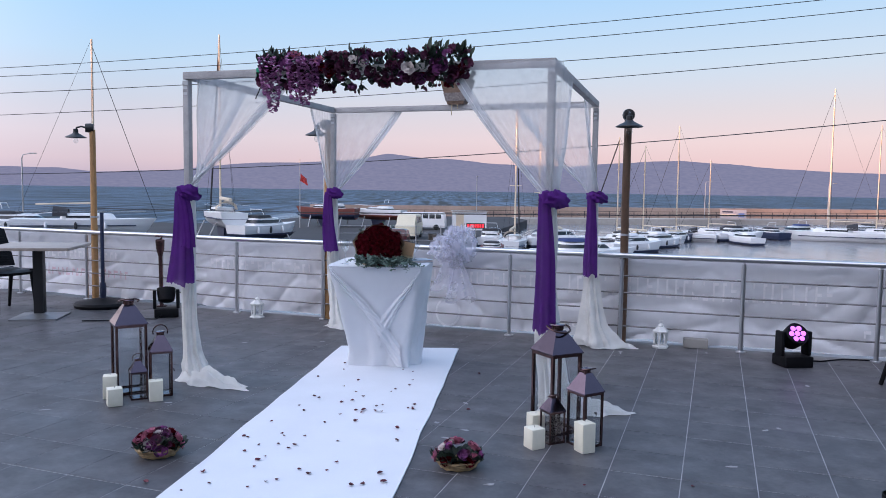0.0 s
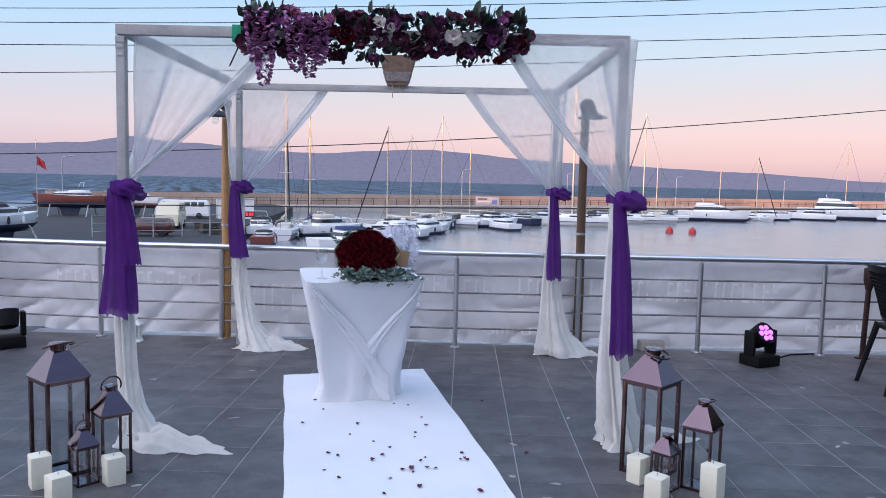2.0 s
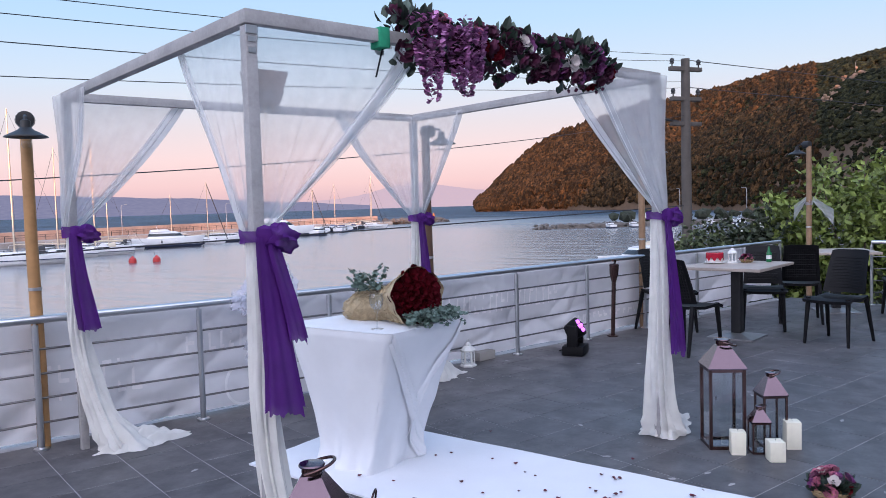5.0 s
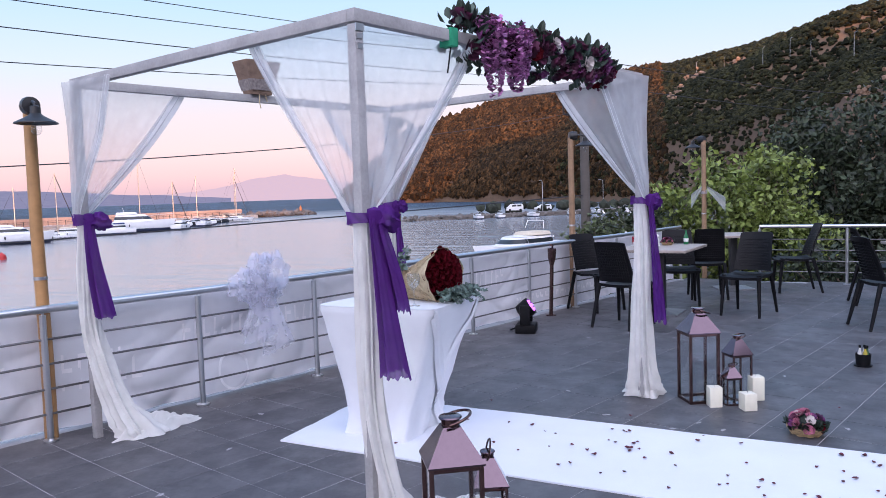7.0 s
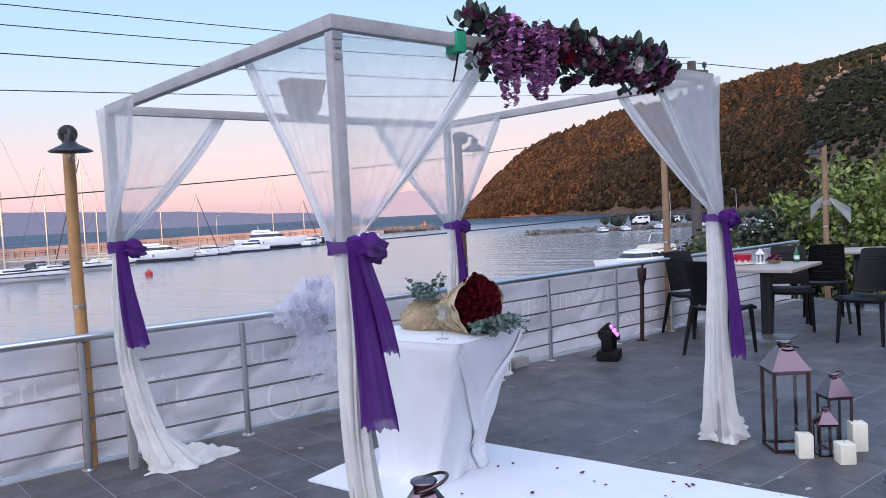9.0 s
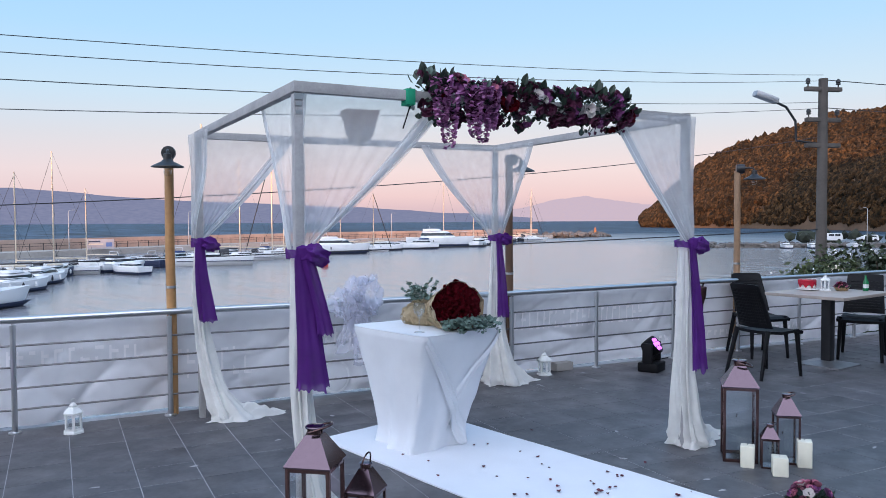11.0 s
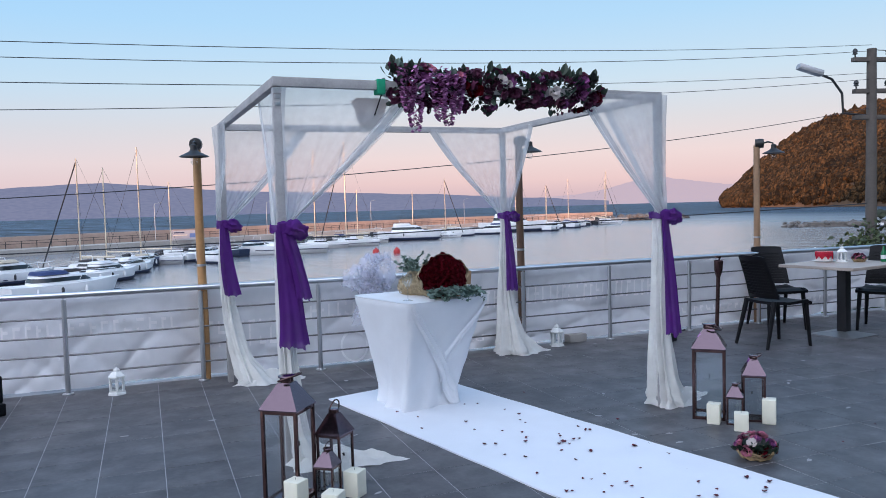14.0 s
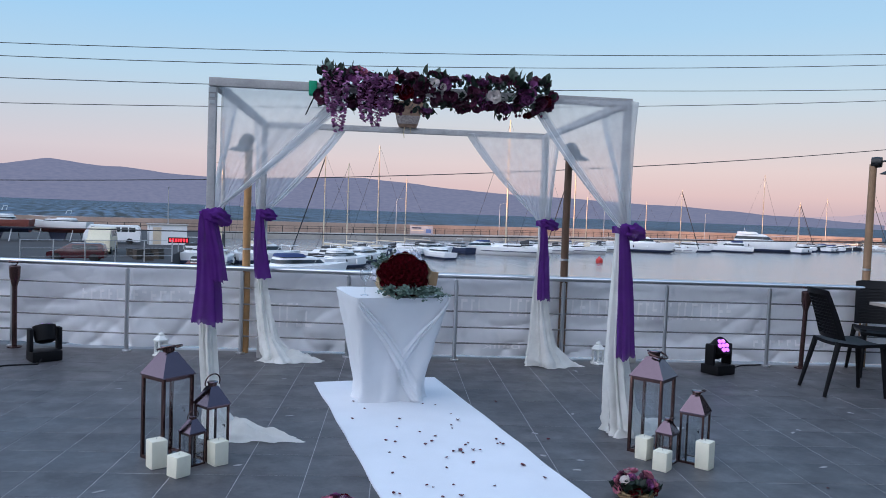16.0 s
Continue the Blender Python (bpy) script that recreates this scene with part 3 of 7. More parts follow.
def sash(c, length, seed, spread=0.083, second=True):
    """A purple tulle band: tight wrap, drooping bow loop, one long flared tail and a short one."""
    th = thing("sash", "purple tulle sash knotted round the curtain, tails hanging down", "sash", group="sashes of the arch")
    o = c + Vector((-0.038, -0.012, 0))
    g = G()
    g.sheet(lambda u, v: c + Vector((math.cos(2 * math.pi * u) * (0.062 + 0.005 * math.sin(7 * u * 6.28 + v * 5)), math.sin(2 * math.pi * u) * (0.062 + 0.005 * math.sin(40 * u)), 1.335 + (v - 0.5) * (0.056 + 0.015 * math.sin(2 * math.pi * u + seed)))), 48, 6, close=True)
    part("wrap", g, M_PURPLE, th)
    k = o + Vector((0.012, -0.058, 1.338))
    g = G()
    g.lathe([(0.004, -0.045), (0.026, -0.035), (0.034, 0), (0.028, 0.03), (0.004, 0.040)], 14, k)
    for i, p in enumerate(g.v):
        q = Vector(p)
        g.v[i] = tuple(q + Vector(noise.noise_vector(q * 25)) * 0.008)
    part("knot", g, M_PURPLE, th)

    def loop_f(u, v):
        # a crumpled puff that stands out and droops
        a, e = 2 * math.pi * u, math.pi * (v - 0.5)
        d = Vector((math.cos(a) * math.cos(e), math.sin(a) * math.cos(e), math.sin(e)))
        r = 1 + 0.35 * noise.noise(d * 2.2 + Vector((seed * 5.0, 0, 0))) + 0.10 * math.sin(7 * e + 3 * a)
        return k + Vector((0.062 + d.x * 0.072 * r, -0.022 + d.y * 0.045 * r, -0.012 + d.z * 0.050 * r - 0.35 * max(0, d.x) * 0.06))
    g = G()
    g.sheet(loop_f, 36, 18, close=True)
    part("bow_loop", g, M_PURPLE, th, "puffed bow loop")
    for j, (dx, ln, wide) in enumerate(((0.0, length, spread), (0.060, length * 0.60, spread * 0.55))[:2 if second else 1]):
        def tail(u, v):
            # a soft flattened tube of cloth, open at the hem
            a = 2 * math.pi * u
            w = lerp(0.030, wide, v ** 0.75)
            fold = 1 + 0.16 * math.sin(5 * a + seed + 1.5 * v) + 0.12 * math.sin(8 * a - seed) + 0.25 * noise.noise((math.cos(a) * 1.6, math.sin(a) * 1.6, v * 1.5 + seed + j))
            x = dx * (0.35 + 0.65 * v) + 0.02 * v + math.cos(a) * w * fold + 0.02 * math.sin(2.0 * v + seed) * v
            y = -0.060 - 0.055 * v - 0.012 * j + math.sin(a) * (0.012 + 0.42 * w * v) * fold
            return o + Vector((x, y, 1.333 - ln * v * (1 + 0.05 * noise.noise((math.cos(a) * 1.3, math.sin(a) * 1.3, seed * 3.0))) + 0.022 * noise.noise((math.cos(a) * 6, math.sin(a) * 6, seed)) * v ** 6))
        g = G()
        g.sheet(tail, 56, 26, close=True)
        part("tail", g, M_PURPLE, th)
    return th


sash(FL, 0.64, 1, 0.080)
sash(FR, 0.80, 2, 0.062, False)
sash(BR, 0.70, 3, 0.058, False)
sash(BL, 0.58, 5, 0.066, False)

# ---------- aisle runner ----------
CA, CB = Vector((-0.87, 6.58, 0)), Vector((0.15, 6.53, 0))
CD = Vector((-0.36, -3.29, 0)).normalized()


def runner(u, v):
    a = CA.lerp(CB, u)
    p = a + CD * (7.2 * v) * (1 - 0.0 * u)
    p += Vector((0.012 * noise.noise((u * 3, v * 14, 0)), 0.01 * noise.noise((u * 7, v * 3, 5)), 0))
    p.z = 0.010 + 0.005 * max(0, noise.noise((u * 4, v * 16, 2)))
    return p


g = G()
g.sheet(runner, 24, 120)
k0 = len(g.v)
for idx in (list(range(0, 24)), list(range(23, 24 * 120, 24)), list(range(0, 24 * 120, 24))):
    ring = [(g.v[i][0], g.v[i][1], 0.001) for i in idx]
    o = len(g.v)
    g.v += ring
    g.f += [(idx[i], idx[i + 1], o + i + 1, o + i) for i in range(len(idx) - 1)]
tagged(part("aisle_runner", g, M_CARPET), "white felt aisle runner laid over the tiles", "carpet")

# ---------- ceremony table ----------
table = thing("ceremony_table", "small table under a tapered white cloth", "table")
TOP = [Vector((-0.865, 5.575, 0)), Vector((-0.130, 5.555, 0)), Vector((-0.062, 6.215, 0)), Vector((-0.80, 6.37, 0))]
LOW = [Vector((-0.70, 5.86, 0)), Vector((-0.265, 5.83, 0)), Vector((-0.16, 6.08, 0)), Vector((-0.62, 6.25, 0))]
TH = 0.797


def rim_point(q, s, inset=0.0):
    """A point on the rounded four-sided outline q at fraction s."""
    i = int(s * 4) % 4
    f = s * 4 - int(s * 4)
    p = q[i].lerp(q[(i + 1) % 4], f)
    mid = (q[0] + q[1] + q[2] + q[3]) / 4
    cr = 1 - 0.075 * (abs(f - 0.5) * 2) ** 7
    return mid + (p - mid) * (cr - inset)


def skirt(u, v):
    a, b = rim_point(TOP, u), rim_point(LOW, u)
    p = a.lerp(b, v ** 0.92)
    mid = (LOW[0] + LOW[2]) / 2
    d = (p - mid).normalized()
    fold = 0.016 * v * math.sin(u * 6.28 * 9 + 1.3 * v) + 0.012 * v * noise.noise((u * 30, v * 2, 4)) + 0.034 * (max(0, v - 0.82) / 0.18) ** 1.4 * (1 + 0.7 * math.sin(u * 6.28 * 6 + 3 * noise.noise((u * 6, v * 3, 2))))
    p = p + d * fold
    p += d * 0.008 * noise.noise((u * 14 + v * 3, v * 6, 9)) * min(1, v * 6)
    p -= d * 0.010 * max(0, 1 - v * 28)
    p.z = lerp(TH, 0.008, v) + 0.004 * max(0, 1 - v * 28)
    return p


g = G()
g.sheet(skirt, 200, 60, close=True)
part("cloth_skirt", g, M_LINEN, table, "white cloth skirt falling in slack folds")
g = G()
g.sheet(lambda u, v: (lambda p: Vector((p.x, p.y, TH + 0.005 + 0.0015 * noise.noise((u * 9, v * 4, 1)))))(rim_point(TOP, u, (1 - v) * 0.97 + 0.012)), 80, 10, close=True)
part("cloth_top", g, M_LINEN, table)


def swag(a, b, w0, w1, lift):
    """A band of cloth laid across the skirt's front from a to b, both as (side fraction, height fraction)."""
    def f(u, v):
        s = lerp(a[0], b[0], u)
        h = lerp(a[1], b[1], u) + (v - 0.5) * lerp(w0, w1, u)
        h = min(0.99, max(0.0, h))
        p = skirt(max(0.0, min(0.2499, s)), h)
        out = Vector((0.03, -1, 0))
        p = p + out * (lift + 0.013 * (1 - (2 * v - 1) ** 2) + 0.006 * math.sin(v * 17 + u * 5))
        return p
    return f


g = G()
g.sheet(swag((0.0, 0.02), (0.21, 0.93), 0.10, 0.30, 0.012), 40, 22)
part("cloth_swag", g, M_LINEN, table, "diagonal swag of cloth")
g = G()
g.sheet(swag((0.249, 0.02), (0.135, 0.66), 0.05, 0.30, 0.006), 30, 20)
part("cloth_swag", g, M_LINEN, table, "diagonal swag of cloth")


# ---------- sea, breakwater, yard, hills ----------
def water_material():
    m = bpy.data.materials.new("sea_water")
    m.use_nodes = True
    n, l = m.node_tree.nodes, m.node_tree.links
    b = n["Principled BSDF"]
    b.inputs["IOR"].default_value = 1.85
    geo = n.new("ShaderNodeNewGeometry")
    xyz = n.new("ShaderNodeSeparateXYZ")
    l.new(geo.outputs["Position"], xyz.inputs[0])
    # open sea beyond the breakwater, calm harbour inside it
    yv = n.new("ShaderNodeMapRange")
    yv.inputs["From Min"].default_value, yv.inputs["From Max"].default_value = 150, 185
    l.new(xyz.outputs["Y"], yv.inputs["Value"])
    xv = n.new("ShaderNodeMapRange")
    xv.inputs["From Min"].default_value, xv.inputs["From Max"].default_value = 150, 330
    l.new(xyz.outputs["X"], xv.inputs["Value"])
    xl = n.new("ShaderNodeMapRange")
    xl.inputs["From Min"].default_value, xl.inputs["From Max"].default_value = -18, -40
    l.new(xyz.outputs["X"], xl.inputs["Value"])
    mx = n.new("ShaderNodeMath")
    mx.operation = "MAXIMUM"
    l.new(yv.outputs[0], mx.inputs[0])
    l.new(xv.outputs[0], mx.inputs[1])
    open_sea = n.new("ShaderNodeMath")
    open_sea.operation = "MAXIMUM"
    l.new(mx.outputs[0], open_sea.inputs[0])
    l.new(xl.outputs[0], open_sea.inputs[1])
    waves = n.new("ShaderNodeTexNoise")
    waves.inputs["Scale"].default_value, waves.inputs["Detail"].default_value, waves.inputs["Roughness"].default_value = 0.14, 4, 0.6
    st = n.new("ShaderNodeMapping")
    st.inputs["Scale"].default_value = (0.45, 0.10, 1.0)
    sw = n.new("ShaderNodeMapping")
    sw.inputs["Scale"].default_value = (1.9, 0.11, 1.0)
    l.new(geo.outputs["Position"], sw.inputs["Vector"])
    l.new(geo.outputs["Position"], st.inputs["Vector"])
    l.new(sw.outputs[0], waves.inputs["Vector"])
    ripple = n.new("ShaderNodeTexNoise")
    ripple.inputs["Scale"].default_value, ripple.inputs["Detail"].default_value = 0.7, 5
    l.new(st.outputs[0], ripple.inputs["Vector"])
    h = n.new("ShaderNodeMath")
    h.operation = "MULTIPLY"
    l.new(waves.outputs["Fac"], h.inputs[0])
    l.new(open_sea.outputs[0], h.inputs[1])
    h2 = n.new("ShaderNodeMath")
    h2.operation = "MULTIPLY_ADD"
    h2.inputs[1].default_value = 1.2
    l.new(h.outputs[0], h2.inputs[0])
    rs = n.new("ShaderNodeMath")
    rs.operation = "MULTIPLY"
    rs.inputs[1].default_value = 0.22
    l.new(ripple.outputs["Fac"], rs.inputs[0])
    l.new(rs.outputs[0], h2.inputs[2])
    bp = n.new("ShaderNodeBump")
    bp.inputs["Strength"].default_value, bp.inputs["Distance"].default_value = 1.0, 1.0
    l.new(h2.outputs[0], bp.inputs["Height"])
    l.new(bp.outputs[0], b.inputs["Normal"])
    cm = n.new("ShaderNodeMix")
    cm.data_type = "RGBA"
    l.new(open_sea.outputs[0], cm.inputs["Factor"])
    # Pale harbour base colour makes up for reflected sky
    cm.inputs["A"].default_value, cm.inputs["B"].default_value = (0.17, 0.168, 0.185, 1), (0.036, 0.058, 0.086, 1)
    # Light and dark wave faces, painted into the open sea's colour by noise
    chop = n.new("ShaderNodeMapRange")
    chop.inputs["From Min"].default_value, chop.inputs["From Max"].default_value = 0.40, 0.62
    chop.inputs["To Min"].default_value, chop.inputs["To Max"].default_value = 0.0, 2.5
    l.new(waves.outputs["Fac"], chop.inputs["Value"])
    tint = n.new("ShaderNodeVectorMath")
    tint.operation = "SCALE"
    l.new(cm.outputs["Result"], tint.inputs[0])
    l.new(tint.outputs[0], b.inputs["Base Color"])
    calm = n.new("ShaderNodeMix")
    calm.inputs["A"].default_value = 1.0
    l.new(open_sea.outputs[0], calm.inputs["Factor"])
    l.new(chop.outputs[0], calm.inputs["B"])
    l.new(calm.outputs["Result"], tint.inputs["Scale"])
    ro = n.new("ShaderNodeMapRange")
    ro.inputs["To Min"].default_value, ro.inputs["To Max"].default_value = 0.18, 0.5
    l.new(open_sea.outputs[0], ro.inputs["Value"])
    l.new(ro.outputs[0], b.inputs["Roughness"])
    sp = n.new("ShaderNodeMapRange")
    sp.inputs["To Min"].default_value, sp.inputs["To Max"].default_value = 0.9, 0.03
    l.new(open_sea.outputs[0], sp.inputs["Value"])
    l.new(sp.outputs[0], b.inputs["Specular IOR Level"])
    return m


M_WATER = water_material()
g = G()
g.v = [(-4900, -4900, WATER_Z), (4900, -4900, WATER_Z), (4900, 4900, WATER_Z), (-4900, 4900, WATER_Z)]
g.f = [(0, 1, 2, 3)]
tagged(part("water", g, M_WATER, smooth=False), "blue-grey sea, calm inside the harbour", "sea", kind="structure")

M_QUAY = material("weathered_quay_concrete", (0.36, 0.33, 0.30), 0.9, vary=0.3, scale=0.15, bump=0.5, fine=2)
# Sunset orange is mixed into the parapet colour, beyond what the sun gives
M_PARAPET = material("sunlit_rendered_wall", (0.40, 0.285, 0.23), 0.9, vary=0.35, scale=0.12, bump=0.4, fine=2)
M_ROCK = material("breakwater_rock", (0.13, 0.115, 0.105), 0.9, vary=0.4, scale=0.6, bump=0.6, fine=3, island=0.5)
M_ASPHALT = material("yard_asphalt", (0.032, 0.032, 0.036), 0.9, vary=0.3, scale=0.2, bump=0.3, fine=3)


def strip(pts, z0, z1, w):
    """A wall along a line in the plan, w thick, from z0 to z1."""
    g = G()
    P = [Vector((x, y, 0)) for x, y in pts]
    prof = []
    for i, p in enumerate(P):
        d = (P[min(i + 1, len(P) - 1)] - P[max(i - 1, 0)]).normalized()
        nrm = Vector((-d.y, d.x, 0)) * (w / 2)
        prof.append([p - nrm + Vector((0, 0, z0)), p + nrm + Vector((0, 0, z0)), p + nrm + Vector((0, 0, z1)), p - nrm + Vector((0, 0, z1))])
    g.loft(prof)
    return g


BW = [(-24, 135), (-10, 138), (5, 141), (40, 150), (90, 163), (140, 171), (185, 168), (212, 160)]
breakwater = thing("breakwater", "long concrete breakwater wall lit by the low sun", "breakwater", kind="structure")
part("parapet", strip([(x, y + 3) for x, y in BW], WATER_Z - 1, -1.55, 1.2), M_PARAPET, breakwater, smooth=False)
part("quay", strip([(x, y - 1.2) for x, y in BW], WATER_Z - 1, -3.55, 7.0), M_QUAY, breakwater, smooth=False)
rng = random.Random(11)
ico = bmesh.new()
bmesh.ops.create_icosphere(ico, subdivisions=1, radius=1)
ico.verts.index_update()
ICO_V = [v.co.copy() for v in ico.verts]
ICO_F = [tuple(v.index for v in f.verts) for f in ico.faces]
ico.free()


def lump(g, c, s, rng, rough=0.3):
    g.add([Vector(c) + Vector((p.x * s[0], p.y * s[1], p.z * s[2])) * (1 + rng.uniform(-rough, rough)) for p in ICO_V], ICO_F)


def rocks(name, pts, size, count, label):
    g = G()
    g.smooth = False
    for i in range(count):
        p, d = along(pts, rng.random())
        a = rng.uniform(0.6, 1.3) * size
        lump(g, (p.x + rng.uniform(-3, 3), p.y + rng.uniform(-3, 3), WATER_Z + rng.uniform(-0.2, 0.9) * size), (a, a * 0.8, a * 0.6), rng)
    return tagged(part(name, g, M_ROCK, smooth=False), label, "rocks", kind="stuff")


rocks("breakwater_rocks", [(200, 166), (214, 160), (236, 152)], 1.5, 130, "boulders heaped at the end of the breakwater")
rocks("jetty_rocks", [(157, 76), (165, 67), (178, 50), (205, 25)], 0.8, 420, "low stone mole of boulders")
part("jetty", strip([(160, 74), (178, 50), (215, 18)], WATER_Z - 1, WATER_Z + 0.85, 6), M_ROCK, smooth=False)
tagged(bpy.data.objects["jetty"], "low concrete jetty across the harbour", "jetty", kind="structure")
fence = thing("quay_fence", "dark steel fence along the breakwater quay", "fence", kind="structure")
for z in (-2.35, -2.8):
    part("fence_rail", strip([(x, y + 1.0) for x, y in BW], z, z + 0.07, 0.07), M_BLACKMETAL, fence, smooth=False)
L_BW = sum((Vector(b) - Vector(a)).length for a, b in zip(BW, BW[1:]))
g = G()
g.box((0, 0, 0.6), (0.10, 0.10, 1.3))
first = part("fence_post", g, M_BLACKMETAL, fence, smooth=False)
for i in range(90):
    p, d = along(BW, i / 92)
    ob = first if i == 0 else new("fence_post", first.data)
    ob.parent = fence
    ob.location = (p.x, p.y + 1.0, -3.55)

part("pontoon", strip([(17, 91), (30, 104), (56, 120), (92, 130), (140, 137), (188, 148)], WATER_Z - 0.3, WATER_Z + 0.55, 2.4), M_ASPHALT, smooth=False)
tagged(bpy.data.objects["pontoon"], "dark floating pontoon behind the moored boats", "pontoon", kind="structure")

rng = random.Random(12)
g = G()
g.smooth = False
for k in range(60):
    p, d = along([(172, 60), (185, 44), (215, 18), (240, 5)], rng.random())
    r = rng.uniform(1.0, 2.2)
    lump(g, (p.x + 5 + rng.uniform(-2, 4), p.y + 4 + rng.uniform(-2, 4), WATER_Z + 1.2 + rng.uniform(0, 1.6)), (r, r, r * 0.8), rng)
tagged(part("mole_shrubs", g, material("dark_shrub", (0.025, 0.03, 0.018), 0.9, vary=0.4, island=0.6), smooth=False), "dark low trees along the mole", "trees", kind="stuff")

# boat yard: a paved apron beside the harbour
YARD_Z = -3.4
yard_pts = [(-95, 40), (-30, 44), (-4, 48), (1.2, 56), (2.4, 74), (6.2, 92), (9, 104), (14, 128), (12, 141), (-22, 136), (-26, 101), (-95, 97)]
g = G()
n = len(yard_pts)
g.v = [(x, y, YARD_Z) for x, y in yard_pts] + [(x, y, WATER_Z - 1) for x, y in yard_pts]
g.f = [tuple(range(n))] + [(i, n + i, n + (i + 1) % n, (i + 1) % n) for i in range(n)]
tagged(part("ground_yard", g, M_ASPHALT, smooth=False), "paved boat yard beside the harbour", "yard", kind="structure")


# Air haze put into the mountain colour as an even glow
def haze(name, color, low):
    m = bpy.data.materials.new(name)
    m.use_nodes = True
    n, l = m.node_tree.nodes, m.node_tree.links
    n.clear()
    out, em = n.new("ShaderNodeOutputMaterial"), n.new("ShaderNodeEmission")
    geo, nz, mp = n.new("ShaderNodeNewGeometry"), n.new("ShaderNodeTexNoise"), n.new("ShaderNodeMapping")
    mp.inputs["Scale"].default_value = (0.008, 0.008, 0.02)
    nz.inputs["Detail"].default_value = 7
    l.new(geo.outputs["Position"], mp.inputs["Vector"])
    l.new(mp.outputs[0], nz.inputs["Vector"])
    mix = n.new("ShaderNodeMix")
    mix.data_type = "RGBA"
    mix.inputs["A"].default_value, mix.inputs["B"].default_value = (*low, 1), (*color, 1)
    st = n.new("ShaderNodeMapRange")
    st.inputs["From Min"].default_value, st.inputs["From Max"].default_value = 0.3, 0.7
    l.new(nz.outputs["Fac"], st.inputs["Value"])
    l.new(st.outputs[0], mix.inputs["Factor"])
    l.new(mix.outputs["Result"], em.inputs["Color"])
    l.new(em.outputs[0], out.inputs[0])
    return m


def interp(tab, x):
    return float(np.interp(x, [a for a, _ in tab], [b for _, b in tab]))


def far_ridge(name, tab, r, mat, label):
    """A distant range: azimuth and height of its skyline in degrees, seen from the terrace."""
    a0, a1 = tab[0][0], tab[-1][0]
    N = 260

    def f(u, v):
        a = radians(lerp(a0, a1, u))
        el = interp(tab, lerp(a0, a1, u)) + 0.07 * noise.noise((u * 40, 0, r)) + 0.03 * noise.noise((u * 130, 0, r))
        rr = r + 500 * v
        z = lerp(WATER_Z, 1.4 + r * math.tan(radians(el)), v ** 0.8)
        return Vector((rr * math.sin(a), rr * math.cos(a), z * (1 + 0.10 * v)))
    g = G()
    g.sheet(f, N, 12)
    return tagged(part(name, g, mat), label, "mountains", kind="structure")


far_ridge("backdrop_far_mountain", [(44, 0.3), (48, 0.55), (51, 0.75), (53, 1.1), (54.6, 1.55), (56.8, 1.80), (59, 1.45), (61, 1.15), (66, 0.9), (72, 0.6)], 4200, haze("pale_mauve_haze", (0.60, 0.46, 0.57), (0.63, 0.47, 0.55)), "mountain far across the bay, its pale mauve haze painted on as glow")
far_ridge("backdrop_mountains", [(-60, 0.8), (-40, 1.2), (-29.9, 1.16), (-26.7, 1.18), (-24.3, 0.93), (-19.6, 1.16), (-15, 1.74), (-11, 1.95), (-6.9, 2.15), (-4.3, 2.75), (-1.2, 2.40), (0.2, 2.37), (4.8, 2.02), (8.9, 1.9), (12.9, 2.2), (17.2, 2.42), (20.6, 2.1), (24.2, 1.8), (27, 1.6), (35, 1.3), (42, 0.95), (48, 0.55), (53, 0.2)], 3400, haze("blue_mauve_haze", (0.250, 0.252, 0.385), (0.200, 0.212, 0.345)), "mountain range across the bay, its blue-mauve haze painted on as glow")

# wooded headland and hillside
M_EARTH = material("dry_hillside_earth", (0.13, 0.078, 0.046), 0.95, vary=0.5, scale=0.03, bump=0.6, fine=0.6)
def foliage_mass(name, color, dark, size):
    """Needle and leaf masses seen from afar: noise paints sunlit tufts and shaded gaps into the colour at two sizes, a
    tone of its own for each crown.
    """
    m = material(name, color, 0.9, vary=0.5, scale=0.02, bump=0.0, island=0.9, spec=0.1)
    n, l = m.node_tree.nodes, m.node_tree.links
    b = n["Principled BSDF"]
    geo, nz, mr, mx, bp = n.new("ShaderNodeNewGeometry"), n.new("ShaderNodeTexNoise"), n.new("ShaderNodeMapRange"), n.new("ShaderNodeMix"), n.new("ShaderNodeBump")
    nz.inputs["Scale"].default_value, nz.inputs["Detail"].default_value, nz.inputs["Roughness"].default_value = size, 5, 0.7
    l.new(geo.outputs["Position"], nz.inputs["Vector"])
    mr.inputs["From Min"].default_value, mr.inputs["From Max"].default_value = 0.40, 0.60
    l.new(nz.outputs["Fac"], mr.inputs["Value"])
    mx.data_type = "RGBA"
    # Shade between the tufts, painted as a fixed dark colour
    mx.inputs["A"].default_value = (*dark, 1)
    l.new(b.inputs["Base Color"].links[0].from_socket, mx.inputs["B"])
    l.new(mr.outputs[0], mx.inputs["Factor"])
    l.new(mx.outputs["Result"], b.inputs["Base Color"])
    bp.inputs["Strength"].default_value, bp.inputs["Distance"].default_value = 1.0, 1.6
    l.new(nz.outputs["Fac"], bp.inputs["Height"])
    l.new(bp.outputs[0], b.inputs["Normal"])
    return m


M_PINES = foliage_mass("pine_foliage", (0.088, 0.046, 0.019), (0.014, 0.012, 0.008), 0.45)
RIDGE = [(60.6, 0.0), (61.3, 0.4), (62.8, 2.0), (65.0, 3.75), (66.9, 4.75), (70.6, 5.85), (73, 6.55), (76, 6.75), (79, 7.4), (83, 8.2), (86.5, 8.6), (90, 9.2), (93.5, 10.1), (96.2, 10.8), (99.5, 11.3), (103, 9), (108, 6), (116, 3)]
